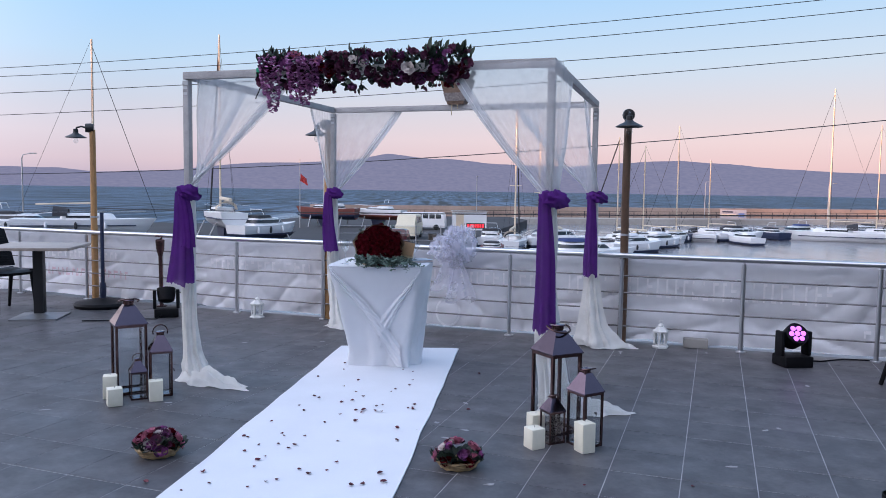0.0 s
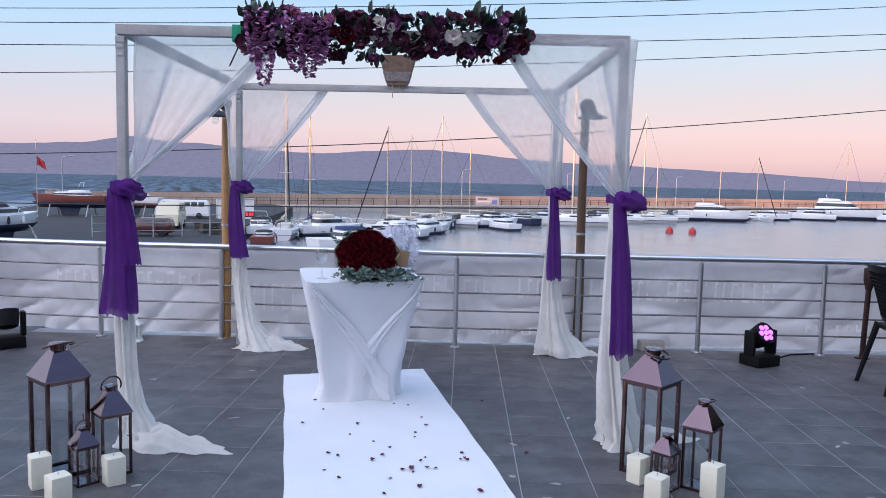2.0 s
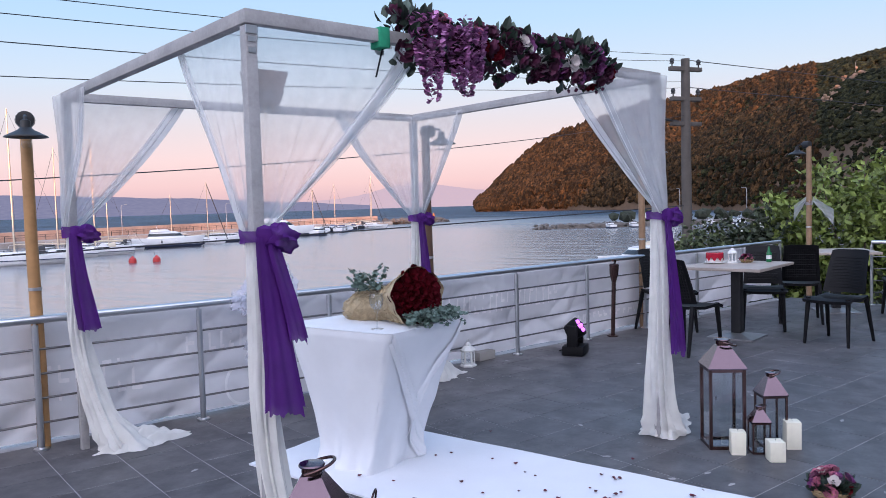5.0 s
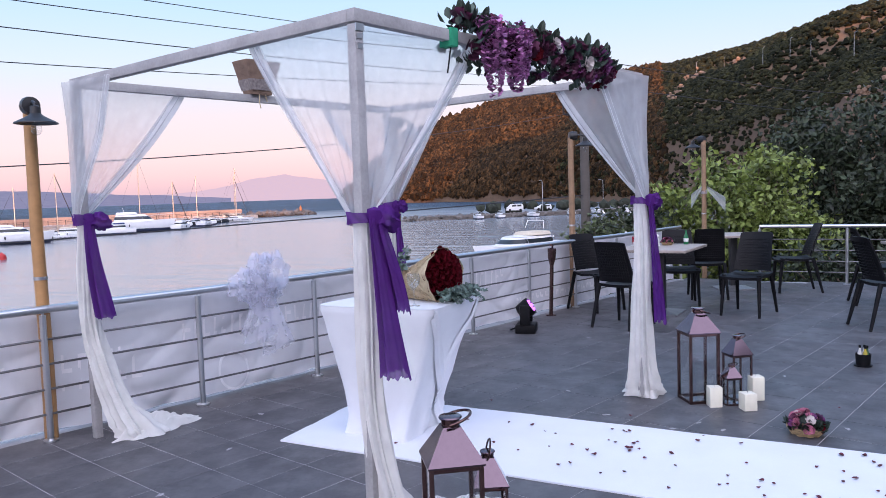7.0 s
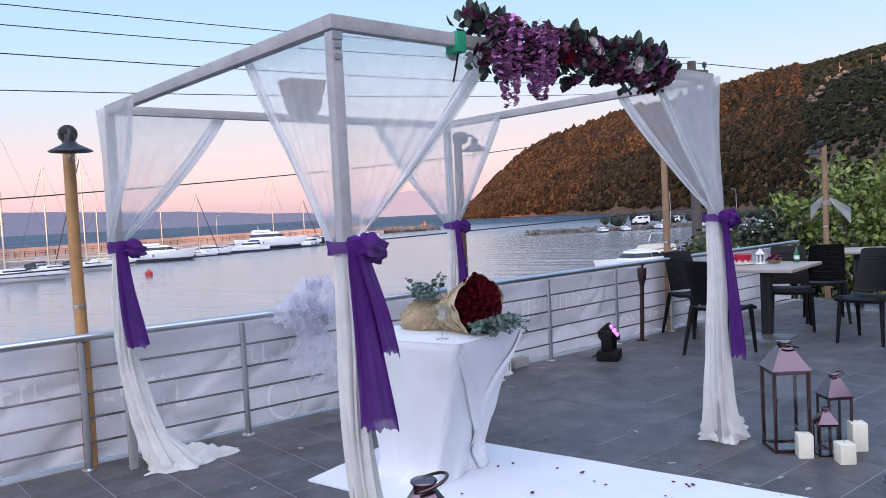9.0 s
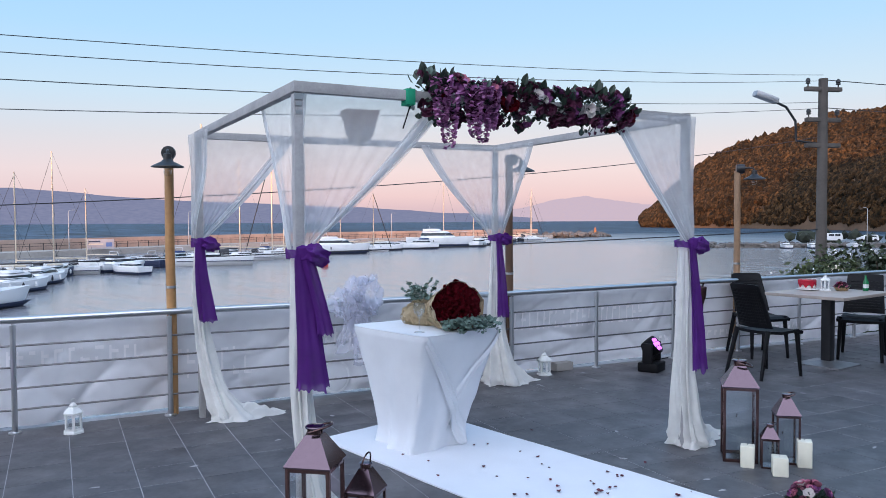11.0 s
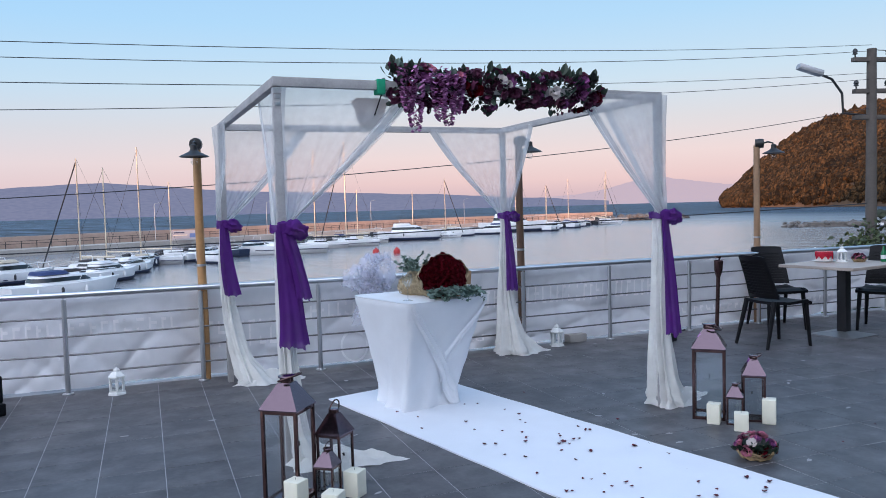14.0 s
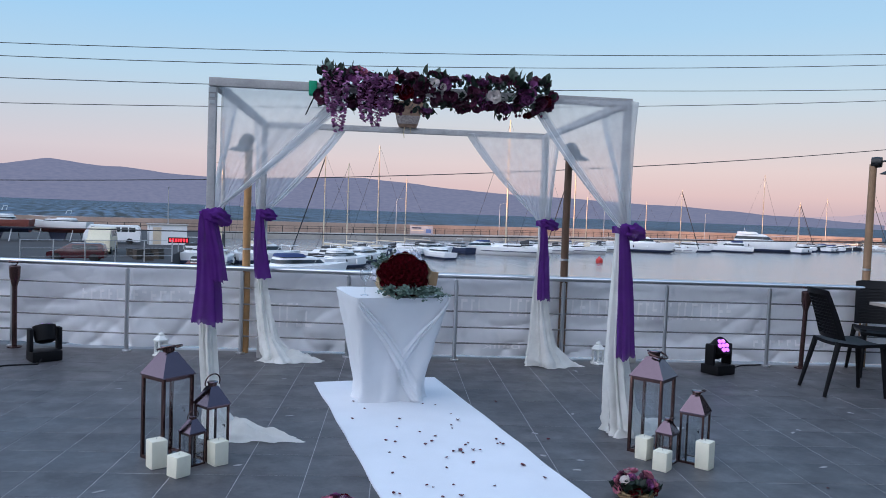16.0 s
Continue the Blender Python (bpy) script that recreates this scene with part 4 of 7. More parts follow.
R0 = [(60, 640), (66, 560), (72, 470), (80, 330), (86, 220), (95, 130), (110, 90), (160, 80)]
R1 = [(60, 700), (66, 720), (75, 700), (83, 640), (92, 520), (110, 400), (160, 300)]


def hill(u, v):
    az = lerp(60.6, 116, u)
    a = radians(az)
    r0, r1 = interp(R0, az), interp(R1, az)
    r = lerp(r0, r1, v)
    top = 1.4 + r1 * math.tan(radians(interp(RIDGE, az)))
    steep = v ** 0.85 * 0.86 + 0.14 * min(1, v * 14)
    z = lerp(WATER_Z + 0.1, top, steep)
    bumpy = noise.fractal((r * math.sin(a) * 0.011, r * math.cos(a) * 0.011, 2.0), 1.0, 2.0, 4) * 0.12 * max(0.0, top) * math.sin(math.pi * min(1, v))
    return Vector((r * math.sin(a), r * math.cos(a), z + bumpy))


g = G()
g.sheet(hill, 240, 60)
k = len(g.v)
g.v += [(q[0] * 1.9, q[1] * 1.9, WATER_Z) for q in g.v[k - 240:k]]
g.f += [(k - 240 + i, k - 239 + i, k + i + 1, k + i) for i in range(239)]
hillside = tagged(part("hillside", g, M_EARTH), "steep dry hillside and headland above the bay", "hill", kind="structure")
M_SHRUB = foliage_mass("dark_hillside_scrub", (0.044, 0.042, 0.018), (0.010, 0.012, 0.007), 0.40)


def crown(g, p, s, rng, tall):
    """A rounded crown with a ragged skirt: a dome of three rings and a tip, each point shifted."""
    n, a0, vs = 7, rng.uniform(0, 6.28), []
    for q, z in ((0.55, -0.45), (1.0, 0.0), (0.82, 0.55)):
        for k in range(n):
            a = a0 + 6.2832 * k / n
            r = s * q * rng.uniform(0.72, 1.22)
            vs.append(Vector((p.x + math.cos(a) * r, p.y + math.sin(a) * r, p.z + s * tall * (z + rng.uniform(-0.16, 0.16)))))
    vs.append(Vector((p.x + rng.uniform(-0.2, 0.2) * s, p.y, p.z + s * tall * rng.uniform(0.85, 1.15))))
    fs = [(i * n + k, i * n + (k + 1) % n, (i + 1) * n + (k + 1) % n, (i + 1) * n + k) for i in (0, 1) for k in range(n)]
    fs += [(2 * n + k, 2 * n + (k + 1) % n, 3 * n) for k in range(n)]
    g.add(vs, fs)


def bare(p, v, limit):
    """Where earth shows: scarps above the waterline and worn patches further up."""
    q = noise.noise((p.x * 0.016, p.y * 0.016, p.z * 0.025))
    shore = 0.008 + 0.022 * max(0.0, noise.noise((p.x * 0.03, p.y * 0.03, 8.0))) if p.length > 420 else 0.006
    return v < shore or q > limit


def wood(name, total, u0, u1, mat, small, big, seed, label, clear, tall):
    rng = random.Random(seed)
    g = G()
    count = 0
    while count < total:
        u, v = rng.uniform(u0, u1), rng.random() ** 1.1
        p = hill(u, v)
        if bare(p, v, clear):
            continue
        s = rng.uniform(small, big) * max(150, p.length)
        crown(g, Vector((p.x, p.y, p.z + s * 0.30)), s * 0.85, rng, rng.uniform(*tall))
        count += 1
    tagged(part(name, g, mat), label, "trees", kind="stuff")


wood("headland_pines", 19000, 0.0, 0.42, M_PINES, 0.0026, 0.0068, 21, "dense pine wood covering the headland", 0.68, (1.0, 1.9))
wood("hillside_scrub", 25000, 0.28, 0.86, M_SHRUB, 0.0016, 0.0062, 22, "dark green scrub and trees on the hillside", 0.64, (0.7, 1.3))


def on_hill(az, el):
    """The point of the hillside that is seen from the terrace in this direction."""
    u = (az - 60.6) / (116 - 60.6)
    best = None
    for i in range(1, 100):
        q = hill(u, i / 100)
        if math.degrees(math.atan2(q.z - 1.4, math.hypot(q.x, q.y))) >= el:
            return q
        best = q
    return best


rng = random.Random(23)
M_SCARP = material("pale_scarp", (0.27, 0.17, 0.115), 0.95, vary=0.5, scale=0.08, bump=1.0, fine=0.8)
for az, el in ((97.7, 6.4), (97.9, 6.7), (95.8, 4.9), (95.95, 5.3), (89.3, 8.2), (85.2, 6.7), (85.6, 7.2), (84.8, 6.3), (86.4, 7.5)):
    q = on_hill(az, el)
    d = q.length
    g = G()
    for k in range(26):
        a = rng.uniform(0.0012, 0.0036) * d
        lump(g, q + Vector((rng.gauss(0, 0.003), rng.gauss(0, 0.006), rng.gauss(0, 0.004))) * d, (a, a, a * 1.1), rng, 0.4)
    tagged(part("rock_outcrop", g, M_SCARP), "bare pale rock face on the wooded hillside", "rocks", "rock faces of the hillside", kind="stuff")

# ---------- boats ----------
M_HULL = material("white_gelcoat", (0.74, 0.74, 0.75), 0.3, vary=0.06, scale=0.8, bump=0.02)
M_HULLBLUE = material("dark_blue_antifouling", (0.02, 0.03, 0.07), 0.6, vary=0.2)
M_HULLRED = material("rust_red_hull", (0.17, 0.045, 0.035), 0.6, vary=0.3)
M_DARKGLASS = material("tinted_glass", (0.02, 0.025, 0.03), 0.1, vary=0.1)
# Yellow-orange evening light is tinted into this aluminium
M_ALU = material("sunlit_mast_metal", (0.64, 0.53, 0.40), 0.4, 0.3, vary=0.1)
M_ROPE = material("dark_rigging", (0.03, 0.03, 0.035), 0.8)
M_CANVAS = material("navy_sail_cover", (0.03, 0.05, 0.14), 0.9, vary=0.2)
M_BUOY = material("red_buoy", (0.42, 0.03, 0.03), 0.5)
M_GALV = material("galvanised_steel", (0.42, 0.42, 0.43), 0.5, 0.6, vary=0.15)
M_VANBLUE = material("printed_blue", (0.10, 0.16, 0.35), 0.5)
M_BUOYORANGE = material("orange_paint", (0.45, 0.16, 0.05), 0.6)
M_CREAM = material("cream_canvas", (0.55, 0.48, 0.38), 0.9, vary=0.2)


def hull_geo(L, B, H, sheer=0.18, transom=0.75):
    """A round-bilged hull with a raked stem, from the stern at -L/2 to the bow at L/2."""
    g = G()
    rings = []
    for i in range(17):
        t = i / 16
        w = B / 2 * (transom + (1 - transom) * math.sin(math.pi * min(1, t * 1.25) / 2)) * (1 - max(0, (t - 0.42) / 0.58) ** 2.3) + 0.02
        top = H * (1 + sheer * max(0, t - 0.2) ** 1.5 + 0.10 * (1 - t) ** 3)
        x = L * (t - 0.5)
        half = [Vector((x - (1 - z / top) * L * (0.075 * t ** 7 - 0.02 * (1 - t) ** 6), w * k, z)) for k, z in ((1.0, top), (0.985, top * 0.72), (0.93, top * 0.42), (0.80, top * 0.14), (0.52, -0.10), (0.14, -0.28))]
        rings.append([Vector((p.x, -p.y, p.z)) for p in half] + half[::-1])
    return g.loft(rings)


def house_ring(x0, x1, w, z0, z1, rake, f, grow=0.0):
    """The rounded outline of a cabin at height fraction f."""
    h = z1 - z0
    a0, a1 = x0 + rake * h * 0.4 * f - grow, x1 - rake * h * 1.6 * f + grow
    ring = []
    for k in range(20):
        a = 2 * math.pi * (k + 0.5) / 20
        cx, cy = math.copysign(abs(math.cos(a)) ** 0.5, math.cos(a)), math.copysign(abs(math.sin(a)) ** 0.5, math.sin(a))
        ring.append(Vector(((a0 + a1) / 2 + cx * (a1 - a0) / 2, cy * (w * (1 - 0.16 * f) * (1 - 0.10 * max(0, cx)) + grow), z0 + h * f)))
    return ring


def house(g, x0, x1, w, z0, z1, rake=0.5):
    """A rounded cabin with raked ends and a crowned roof."""
    rings = [house_ring(x0, x1, w, z0, z1, rake, f) for f in (0, 0.4, 0.8, 0.93)]
    top = house_ring(x0, x1, w * 0.90, z0, z1, rake, 1.0)
    mid = sum(top, Vector()) / len(top)
    rings += [[mid + (p - mid) * 0.93 for p in top], [mid + (p - mid) * 0.4 + Vector((0, 0, (z1 - z0) * 0.05)) for p in top]]
    g.loft(rings)


def sailboat(x, y, z, heading, L, mast, label="white sailing yacht with a bare mast, moored", stripe=None, cover=None, wood=False):
    th = thing("sailboat", label, "sailboat", pose(x, y, z, 0, 0, heading), "moored boats")
    B, H = L * 0.29, L * 0.095
    hull = part("hull", hull_geo(L, B, H), M_HULL, th)
    g = G()
    g.loft([[p * 1.0 for p in r] for r in [[Vector((L * t, s * B * 0.512 * (1 - max(0, (t + 0.5 - 0.45) / 0.55) ** 2.2), H * q)) for s, q in ((-1, 0.52), (-1, 0.60), (1, 0.60), (1, 0.52))] for t in (-0.49, -0.25, 0.0, 0.2, 0.35)]])
    part("stripe", g, stripe or M_HULLBLUE, hull)
    g = G()
    house(g, -L * 0.18, L * 0.22, B * 0.30, H * 0.98, H * 1.48)
    cabin = part("cabin", g, M_HULL, th)
    for s in (-1, 1):
        g = G()
        g.box((L * -0.02, s * B * 0.285, H * 1.24), (L * 0.22, 0.03, H * 0.16))
        part("cabin_window", g, M_DARKGLASS, cabin)
    g = G()
    g.tube([(L * 0.06, 0, H), (L * 0.06, 0, mast)], [L * 0.0095, L * 0.0075], 8)
    for q in (0.45, 0.7):
        g.tube([(L * 0.06, -B * 0.22, mast * q), (L * 0.06, B * 0.22, mast * q)], 0.03, 5)
    part("mast", g, M_ALU, th, "tall aluminium mast")
    g = G()
    g.tube([(L * 0.05, 0, H * 2.3), (-L * 0.34, 0, H * 2.2)], 0.14 if cover else 0.07, 8)
    part("boom", g, cover or M_ALU, th, "furled sail on the boom")
    g = G()
    g.sheet(lambda u, v: Vector((-L * (0.12 + 0.10 * v), B * 0.30 * math.cos(math.pi * u), H * 1.3 + H * (0.55 + 0.25 * v) * math.sin(math.pi * u))), 14, 5)
    part("sprayhood", g, cover or M_ROPE, th, "canvas hood over the companionway")
    for k in range(3):
        g = G()
        g.lathe([(0.02, -0.32), (0.10, -0.24), (0.11, 0.1), (0.03, 0.26)], 8, (L * (-0.26 + 0.2 * k), -B * 0.51, H * 0.6))
        part("fender", g, M_ROPE if k % 2 else M_HULL, th)
    for a, b, r in (((L * 0.5, 0, H * 1.1), (L * 0.06, 0, mast * 0.97), 0.075 if cover else 0.022), ((-L * 0.48, 0, H), (L * 0.06, 0, mast), 0.012), ((L * 0.04, B * 0.45, H), (L * 0.06, 0, mast * 0.9), 0.012), ((L * 0.04, -B * 0.45, H), (L * 0.06, 0, mast * 0.9), 0.012)):
        g = G()
        g.tube([a, b], r, 6)
        part("stay", g, M_ROPE, th)
    g = G()
    for s in (-1, 1):
        pts = [(L * t, s * B * 0.47 * (1 - max(0, (t + 0.5 - 0.45) / 0.55) ** 2.2), H * 1.05 + 0.55) for t in (-0.45, -0.2, 0.05, 0.25, 0.42)]
        g.tube(pts, 0.018, 4)
    part("guard_rail", g, M_STEEL, th)
    return th


def motorboat(x, y, z, heading, L, label="white motor cruiser with dark windows, moored", hullmat=None, tall=1.0, canvas=None, stripe=None):
    th = thing("motorboat", label, "motorboat", pose(x, y, z, 0, 0, heading), "moored boats")
    B, H = L * 0.32, L * 0.13
    part("hull", hull_geo(L, B, H, 0.35, 0.92), hullmat or M_HULL, th)
    g = G()
    house(g, -L * 0.30, L * 0.26, B * 0.40, H * 0.95, H * (1.2 + 0.75 * tall), 0.9)
    cabin = part("cabin", g, M_HULL, th)
    g = G()
    g.loft([house_ring(-L * 0.30, L * 0.26, B * 0.40, H * 0.95, H * (1.2 + 0.75 * tall), 0.9, f, 0.025) for f in (0.40, 0.60, 0.76)])
    part("window_band", g, M_DARKGLASS, cabin)
    g = hull_geo(L * 1.003, B * 1.012, H * 0.33, 0.0, 0.92)
    part("waterline_stripe", g, stripe or M_HULLBLUE, th)
    for k in range(3):
        g = G()
        g.lathe([(0.01, -0.28), (0.10, -0.2), (0.11, 0.1), (0.03, 0.26)], 8, (L * (-0.3 + 0.2 * k), -B * 0.5, H * 0.7))
        part("fender", g, M_ROPE if k % 2 else M_HULL, th)
    g = G()
    house(g, -L * 0.26, L * 0.02, B * 0.36, H * (1.22 + 0.75 * tall), H * (1.36 + 0.85 * tall), 0.7)
    part("flybridge", g, canvas or M_HULL, th)
    g = G()
    g.tube([(-L * 0.15, -B * 0.3, H * 2), (-L * 0.17, -B * 0.26, H * 2.45), (-L * 0.17, B * 0.26, H * 2.45), (-L * 0.15, B * 0.3, H * 2)], 0.03, 6)
    part("radar_arch", g, M_HULL, th)
    g = G()
    for s in (-1, 1):
        g.tube([(L * 0.05, s * B * 0.42, H * 1.15), (L * 0.08, s * B * 0.42, H * 1.55), (L * 0.3, s * B * 0.30, H * 1.7), (L * 0.47, s * 0.1, H * 1.75)], 0.02, 5)
    part("bow_rail", g, M_STEEL, th)
    return th


W = WATER_Z
SB = [(51.3, 100.6, 154, 12.2, 19.8), (62.3, 109.2, 150, 9.5, 16.0), (68.3, 109.2, 152, 9.8, 17.4), (76, 117, 148, 10, 9.6), (96, 126, 145, 9, 9.6), (97.5, 119, -40, 8, 11.9), (131.5, 132, -45, 10, 17.0),
      (146, 135, -45, 8, 10.7), (148.5, 137, -42, 8, 11.4), (160, 138, 140, 8, 12.8), (175.5, 138.5, -50, 11, 15.2), (178.5, 141, -48, 9, 13.0), (30, 97, 152, 9, 14.4), (25, 94, 148, 9, 11.7), (20.2, 87, 150, 8.5, 12.2), (36.5, 104, 150, 9, 10.5)]
for i, (x, y, hd, L, mh) in enumerate(SB):
    sailboat(x, y, W, hd, L, mh, cover=(M_CANVAS, None, M_CREAM)[i % 3] if i % 3 else None)
MB = [(87, 116.5, -38, 12.4, 0.75), (103, 121, -42, 8.0, 0.8), (113, 121, 140, 8.5, 0.9), (124.9, 126, -45, 16.0, 0.8), (132, 120, 20, 8.0, 0.7), (12.5, 82, 20, 8.0, 1.0), (11.8, 63, 15, 9.0, 0.6), (19, 76, 30, 7.5, 0.8), (24, 84, 40, 7, 0.7), (57.5, 21.6, 152, 11.0, 0.55), (150, 128, 20, 8, 0.4), (36, 92, 100, 6.5, 0.5)]
for i, (x, y, hd, L, ta) in enumerate(MB):
    motorboat(x, y, W, hd, L, tall=ta, canvas=(None, M_CREAM, M_CANVAS, None)[i % 4])
for k, (x, y, hd) in enumerate(((170, 62, 30), (176, 56, 40), (182, 48, 20), (188, 43, 35), (194, 37, 25), (166, 66, 35))):
    motorboat(x - 5, y - 5, W, hd, 5.5, "small open white boat moored at the mole", tall=0.2)

# boats lying stern-to at the yard's quay
sailboat(7.4, 80, W, 78, 10.0, 14.5, "white sailing yacht moored at the yard quay", cover=M_CREAM)
sailboat(10.6, 85, W, 84, 9.5, 13.0, "white sailing yacht with a blue cover at the yard quay", cover=M_CANVAS)
motorboat(5.2, 83, W, 82, 8.0, "motorboat under a black canopy at the yard quay", tall=0.6, canvas=M_ROPE)
motorboat(4.6, 71, W, 80, 6.5, "rust-red motorboat at the yard quay", M_HULLRED, 0.3, M_ROPE)
rng = random.Random(91)
for k in range(24):
    t = (k + rng.random() * 0.6) / 24
    x, y = lerp(20, 185, t), interp([(20, 86), (56, 112), (92, 123), (140, 130), (185, 142)], lerp(20, 185, t))
    motorboat(x, y + rng.uniform(-2, 2), W, rng.choice((20, 40, 200, 110)), rng.uniform(5.5, 8.5), "moored motor cruiser with canvas cover", rng.choice((None, None, M_HULLBLUE, M_ROPE)), rng.uniform(0.2, 0.8), rng.choice((M_CANVAS, M_CREAM, M_ROPE, M_ROPE)))

# harbour flag, notice board, beacon
flag = thing("flag", "red flag on a tall thin pole at the yard", "flag", pose(-17.2, 92, YARD_Z))
g = G()
g.tube([(0, 0, 0), (0, 0, 8.2)], [0.06, 0.035], 8)
part("flagpole", g, M_GALV, flag)
g = G()
g.sheet(lambda u, v: Vector((0.05 + 0.95 * u * (1 - 0.25 * v), 0.15 * math.sin(5 * u + 2 * v), 5.6 + 0.9 * v - 0.6 * u)), 14, 8)
part("flag_cloth", g, M_BUOY, flag)
board = thing("notice_board", "large pale notice board on the breakwater quay", "sign", pose(56, 148.5, -3.55, 0, 0, -18))
for x in (-2.2, 2.2):
    g = G()
    g.tube([(x, 0.1, 0), (x, 0.1, 2.0)], 0.08, 8)
    part("board_post", g, M_GALV, board)
g = G()
g.box((0, 0, 1.05), (4.8, 0.08, 1.7), bev=0.02)
part("board_panel", g, material("faded_board", (0.36, 0.34, 0.36), 0.7, vary=0.25, scale=0.6), board)
for x, z, w, h_, mt in ((-1.0, 1.5, 2.0, 0.26, M_HULLBLUE), (-0.8, 1.0, 2.6, 0.2, M_ALU), (1.5, 0.9, 1.1, 0.8, M_VANBLUE)):
    g = G()
    g.box((x, -0.05, z), (w, 0.012, h_))
    part("board_print", g, mt, board, smooth=False)
beacon = thing("beacon", "small orange and white harbour beacon tower", "beacon", pose(232, 152, WATER_Z + 1))
g = G()
g.lathe([(0.5, 0), (0.4, 1.6), (0.5, 1.7), (0.5, 1.8), (0.25, 1.8), (0.25, 2.3), (0.1, 2.5)], 14)
part("tower", g, M_BUOYORANGE, beacon)

# boats and vehicles on the hard
def on_props(boat, height, L, B):
    """Props and a keel block under a boat that stands on land."""
    for sx in (-0.28, 0.22):
        for sy in (-1, 1):
            g = G()
            g.tube([(L * sx, sy * B * 0.75, -height), (L * sx, sy * B * 0.38, 0.15)], 0.06, 6)
            part("prop", g, M_GALV, boat)
    g = G()
    g.loft([[Vector((sx * L, sy * 0.12, z)) for sx, sy in ((-0.12 * k, -1), (0.12 * k, -1), (0.12 * k, 1), (-0.12 * k, 1))] for k, z in ((0.8, -height), (1.3, 0.0))])
    part("keel", g, M_HULLBLUE, boat)


on_props(sailboat(-17.6, 61, YARD_Z + 1.9, 118, 9.0, 14.8, "white sailing yacht propped up on the boat yard", cover=M_CREAM), 1.9, 9.0, 2.6)
on_props(motorboat(-13.6, 59, YARD_Z + 1.0, 60, 6.6, "white motorboat propped up with a dark canopy", tall=0.7, canvas=M_ROPE), 1.0, 6.6, 2.1)
on_props(motorboat(-8.2, 97, YARD_Z + 1.2, 160, 7.0, "white speedboat with a red stripe on stands", tall=0.2, stripe=M_HULLRED), 1.2, 7, 2.2)
on_props(motorboat(-14.6, 96, YARD_Z + 1.2, 170, 8.0, "red-hulled motorboat laid up on stands", M_HULLRED, 0.3), 1.2, 8, 2.5)
on_props(sailboat(-27.0, 58, YARD_Z + 1.2, 20, 10, 14.4, "white sailing yacht with a tall dark-stayed mast on the yard"), 1.2, 10, 2.9)
on_props(motorboat(-33, 60, YARD_Z + 0.9, 10, 7.5, "covered motorboat standing on the yard", tall=0.5, canvas=M_ROPE), 0.9, 7.5, 2.4)
M_CARRED = material("dark_red_car_paint", (0.055, 0.006, 0.010), 0.25, vary=0.05, coat=0.5)
M_VANCREAM = material("cream_van_paint", (0.62, 0.56, 0.42), 0.4, vary=0.1)
M_LEDRED = glow("red_led", (0.9, 0.03, 0.05), 1.3)
M_WOODCRATE = material("tarred_wood", (0.06, 0.05, 0.042), 0.9, vary=0.4, scale=2, bump=0.3)
M_RUBBER = material("tyre_rubber", (0.02, 0.02, 0.02), 0.9)


def vehicle(name, x, y, z, heading, L, Wd, H, bonnet, mat, label, category, panes=3):
    th = thing(name, label, category, pose(x, y, z, 0, 0, heading))
    g = G()
    w = Wd / 2
    prof = [(-L / 2, 0.3), (-L / 2, H * 0.62), (-L / 2 + 0.12, H * 0.92), (-L / 2 + 0.3, H), (L / 2 - bonnet - 0.3, H), (L / 2 - bonnet * 0.55, H * 0.62), (L / 2 - 0.1, H * 0.52), (L / 2, 0.3)]
    lean = 0.80 if H < 1.6 else 0.93
    waist = H * 0.60
    g.loft([[Vector((px, s * w * k, max(0.3, min(pz, lim)))) for px, pz in prof] for s, k, lim in ((-1, 0.97, 0.5), (-1, 1, waist), (-1, lean, H * 0.975), (-1, lean - 0.1, H), (1, lean - 0.1, H), (1, lean, H * 0.975), (1, 1, waist), (1, 0.97, 0.5))])
    body = part("body", g, mat, th)
    span = L - bonnet - 0.8
    for s in (-1, 1):
        for k in range(panes):
            g = G()
            g.box((-L / 2 + 0.4 + span * (k + 0.5) / panes, s * (w * (1 + lean) / 2 + 0.006), H * 0.78), (span / panes * 0.84, 0.02, H * 0.24), Matrix.Rotation(s * math.atan2(w * (1 - lean), H * 0.375), 3, "X"), bev=0.008)
            part("window", g, M_DARKGLASS, body)
        for px in (-L * 0.32, L * 0.32):
            g = G()
            g.lathe([(0.05, -0.1), (0.32, -0.1), (0.34, 0), (0.32, 0.1), (0.05, 0.1)], 16, (px, s * (w - 0.08), 0.33), Euler((radians(90), 0, 0)).to_matrix())
            part("wheel", g, M_RUBBER, th)
    return th


vehicle("camper_van", -3.4, 76.0, YARD_Z, 262, 4.6, 1.95, 2.3, 0.9, M_VANCREAM, "cream camper van parked on the boat yard", "van", 4)
vehicle("minibus", -2.6, 92.5, YARD_Z, 174, 5.8, 2.0, 2.05, 0.4, M_HULL, "long white minibus parked on the boat yard", "minibus", 6)
vehicle("car", -5.0, 65.8, YARD_Z, 172, 4.1, 1.7, 1.42, 1.35, M_CARRED, "dark red hatchback parked on the boat yard", "car", 2)
vehicle("car", 186, 52, WATER_Z + 1.0, 120, 4.2, 1.7, 1.5, 1.2, M_HULL, "white car parked on the mole", "car", 2)
vehicle("car", 181, 58, WATER_Z + 1.0, 120, 4.2, 1.7, 1.9, 0.8, M_HULL, "white van parked on the mole", "van", 2)
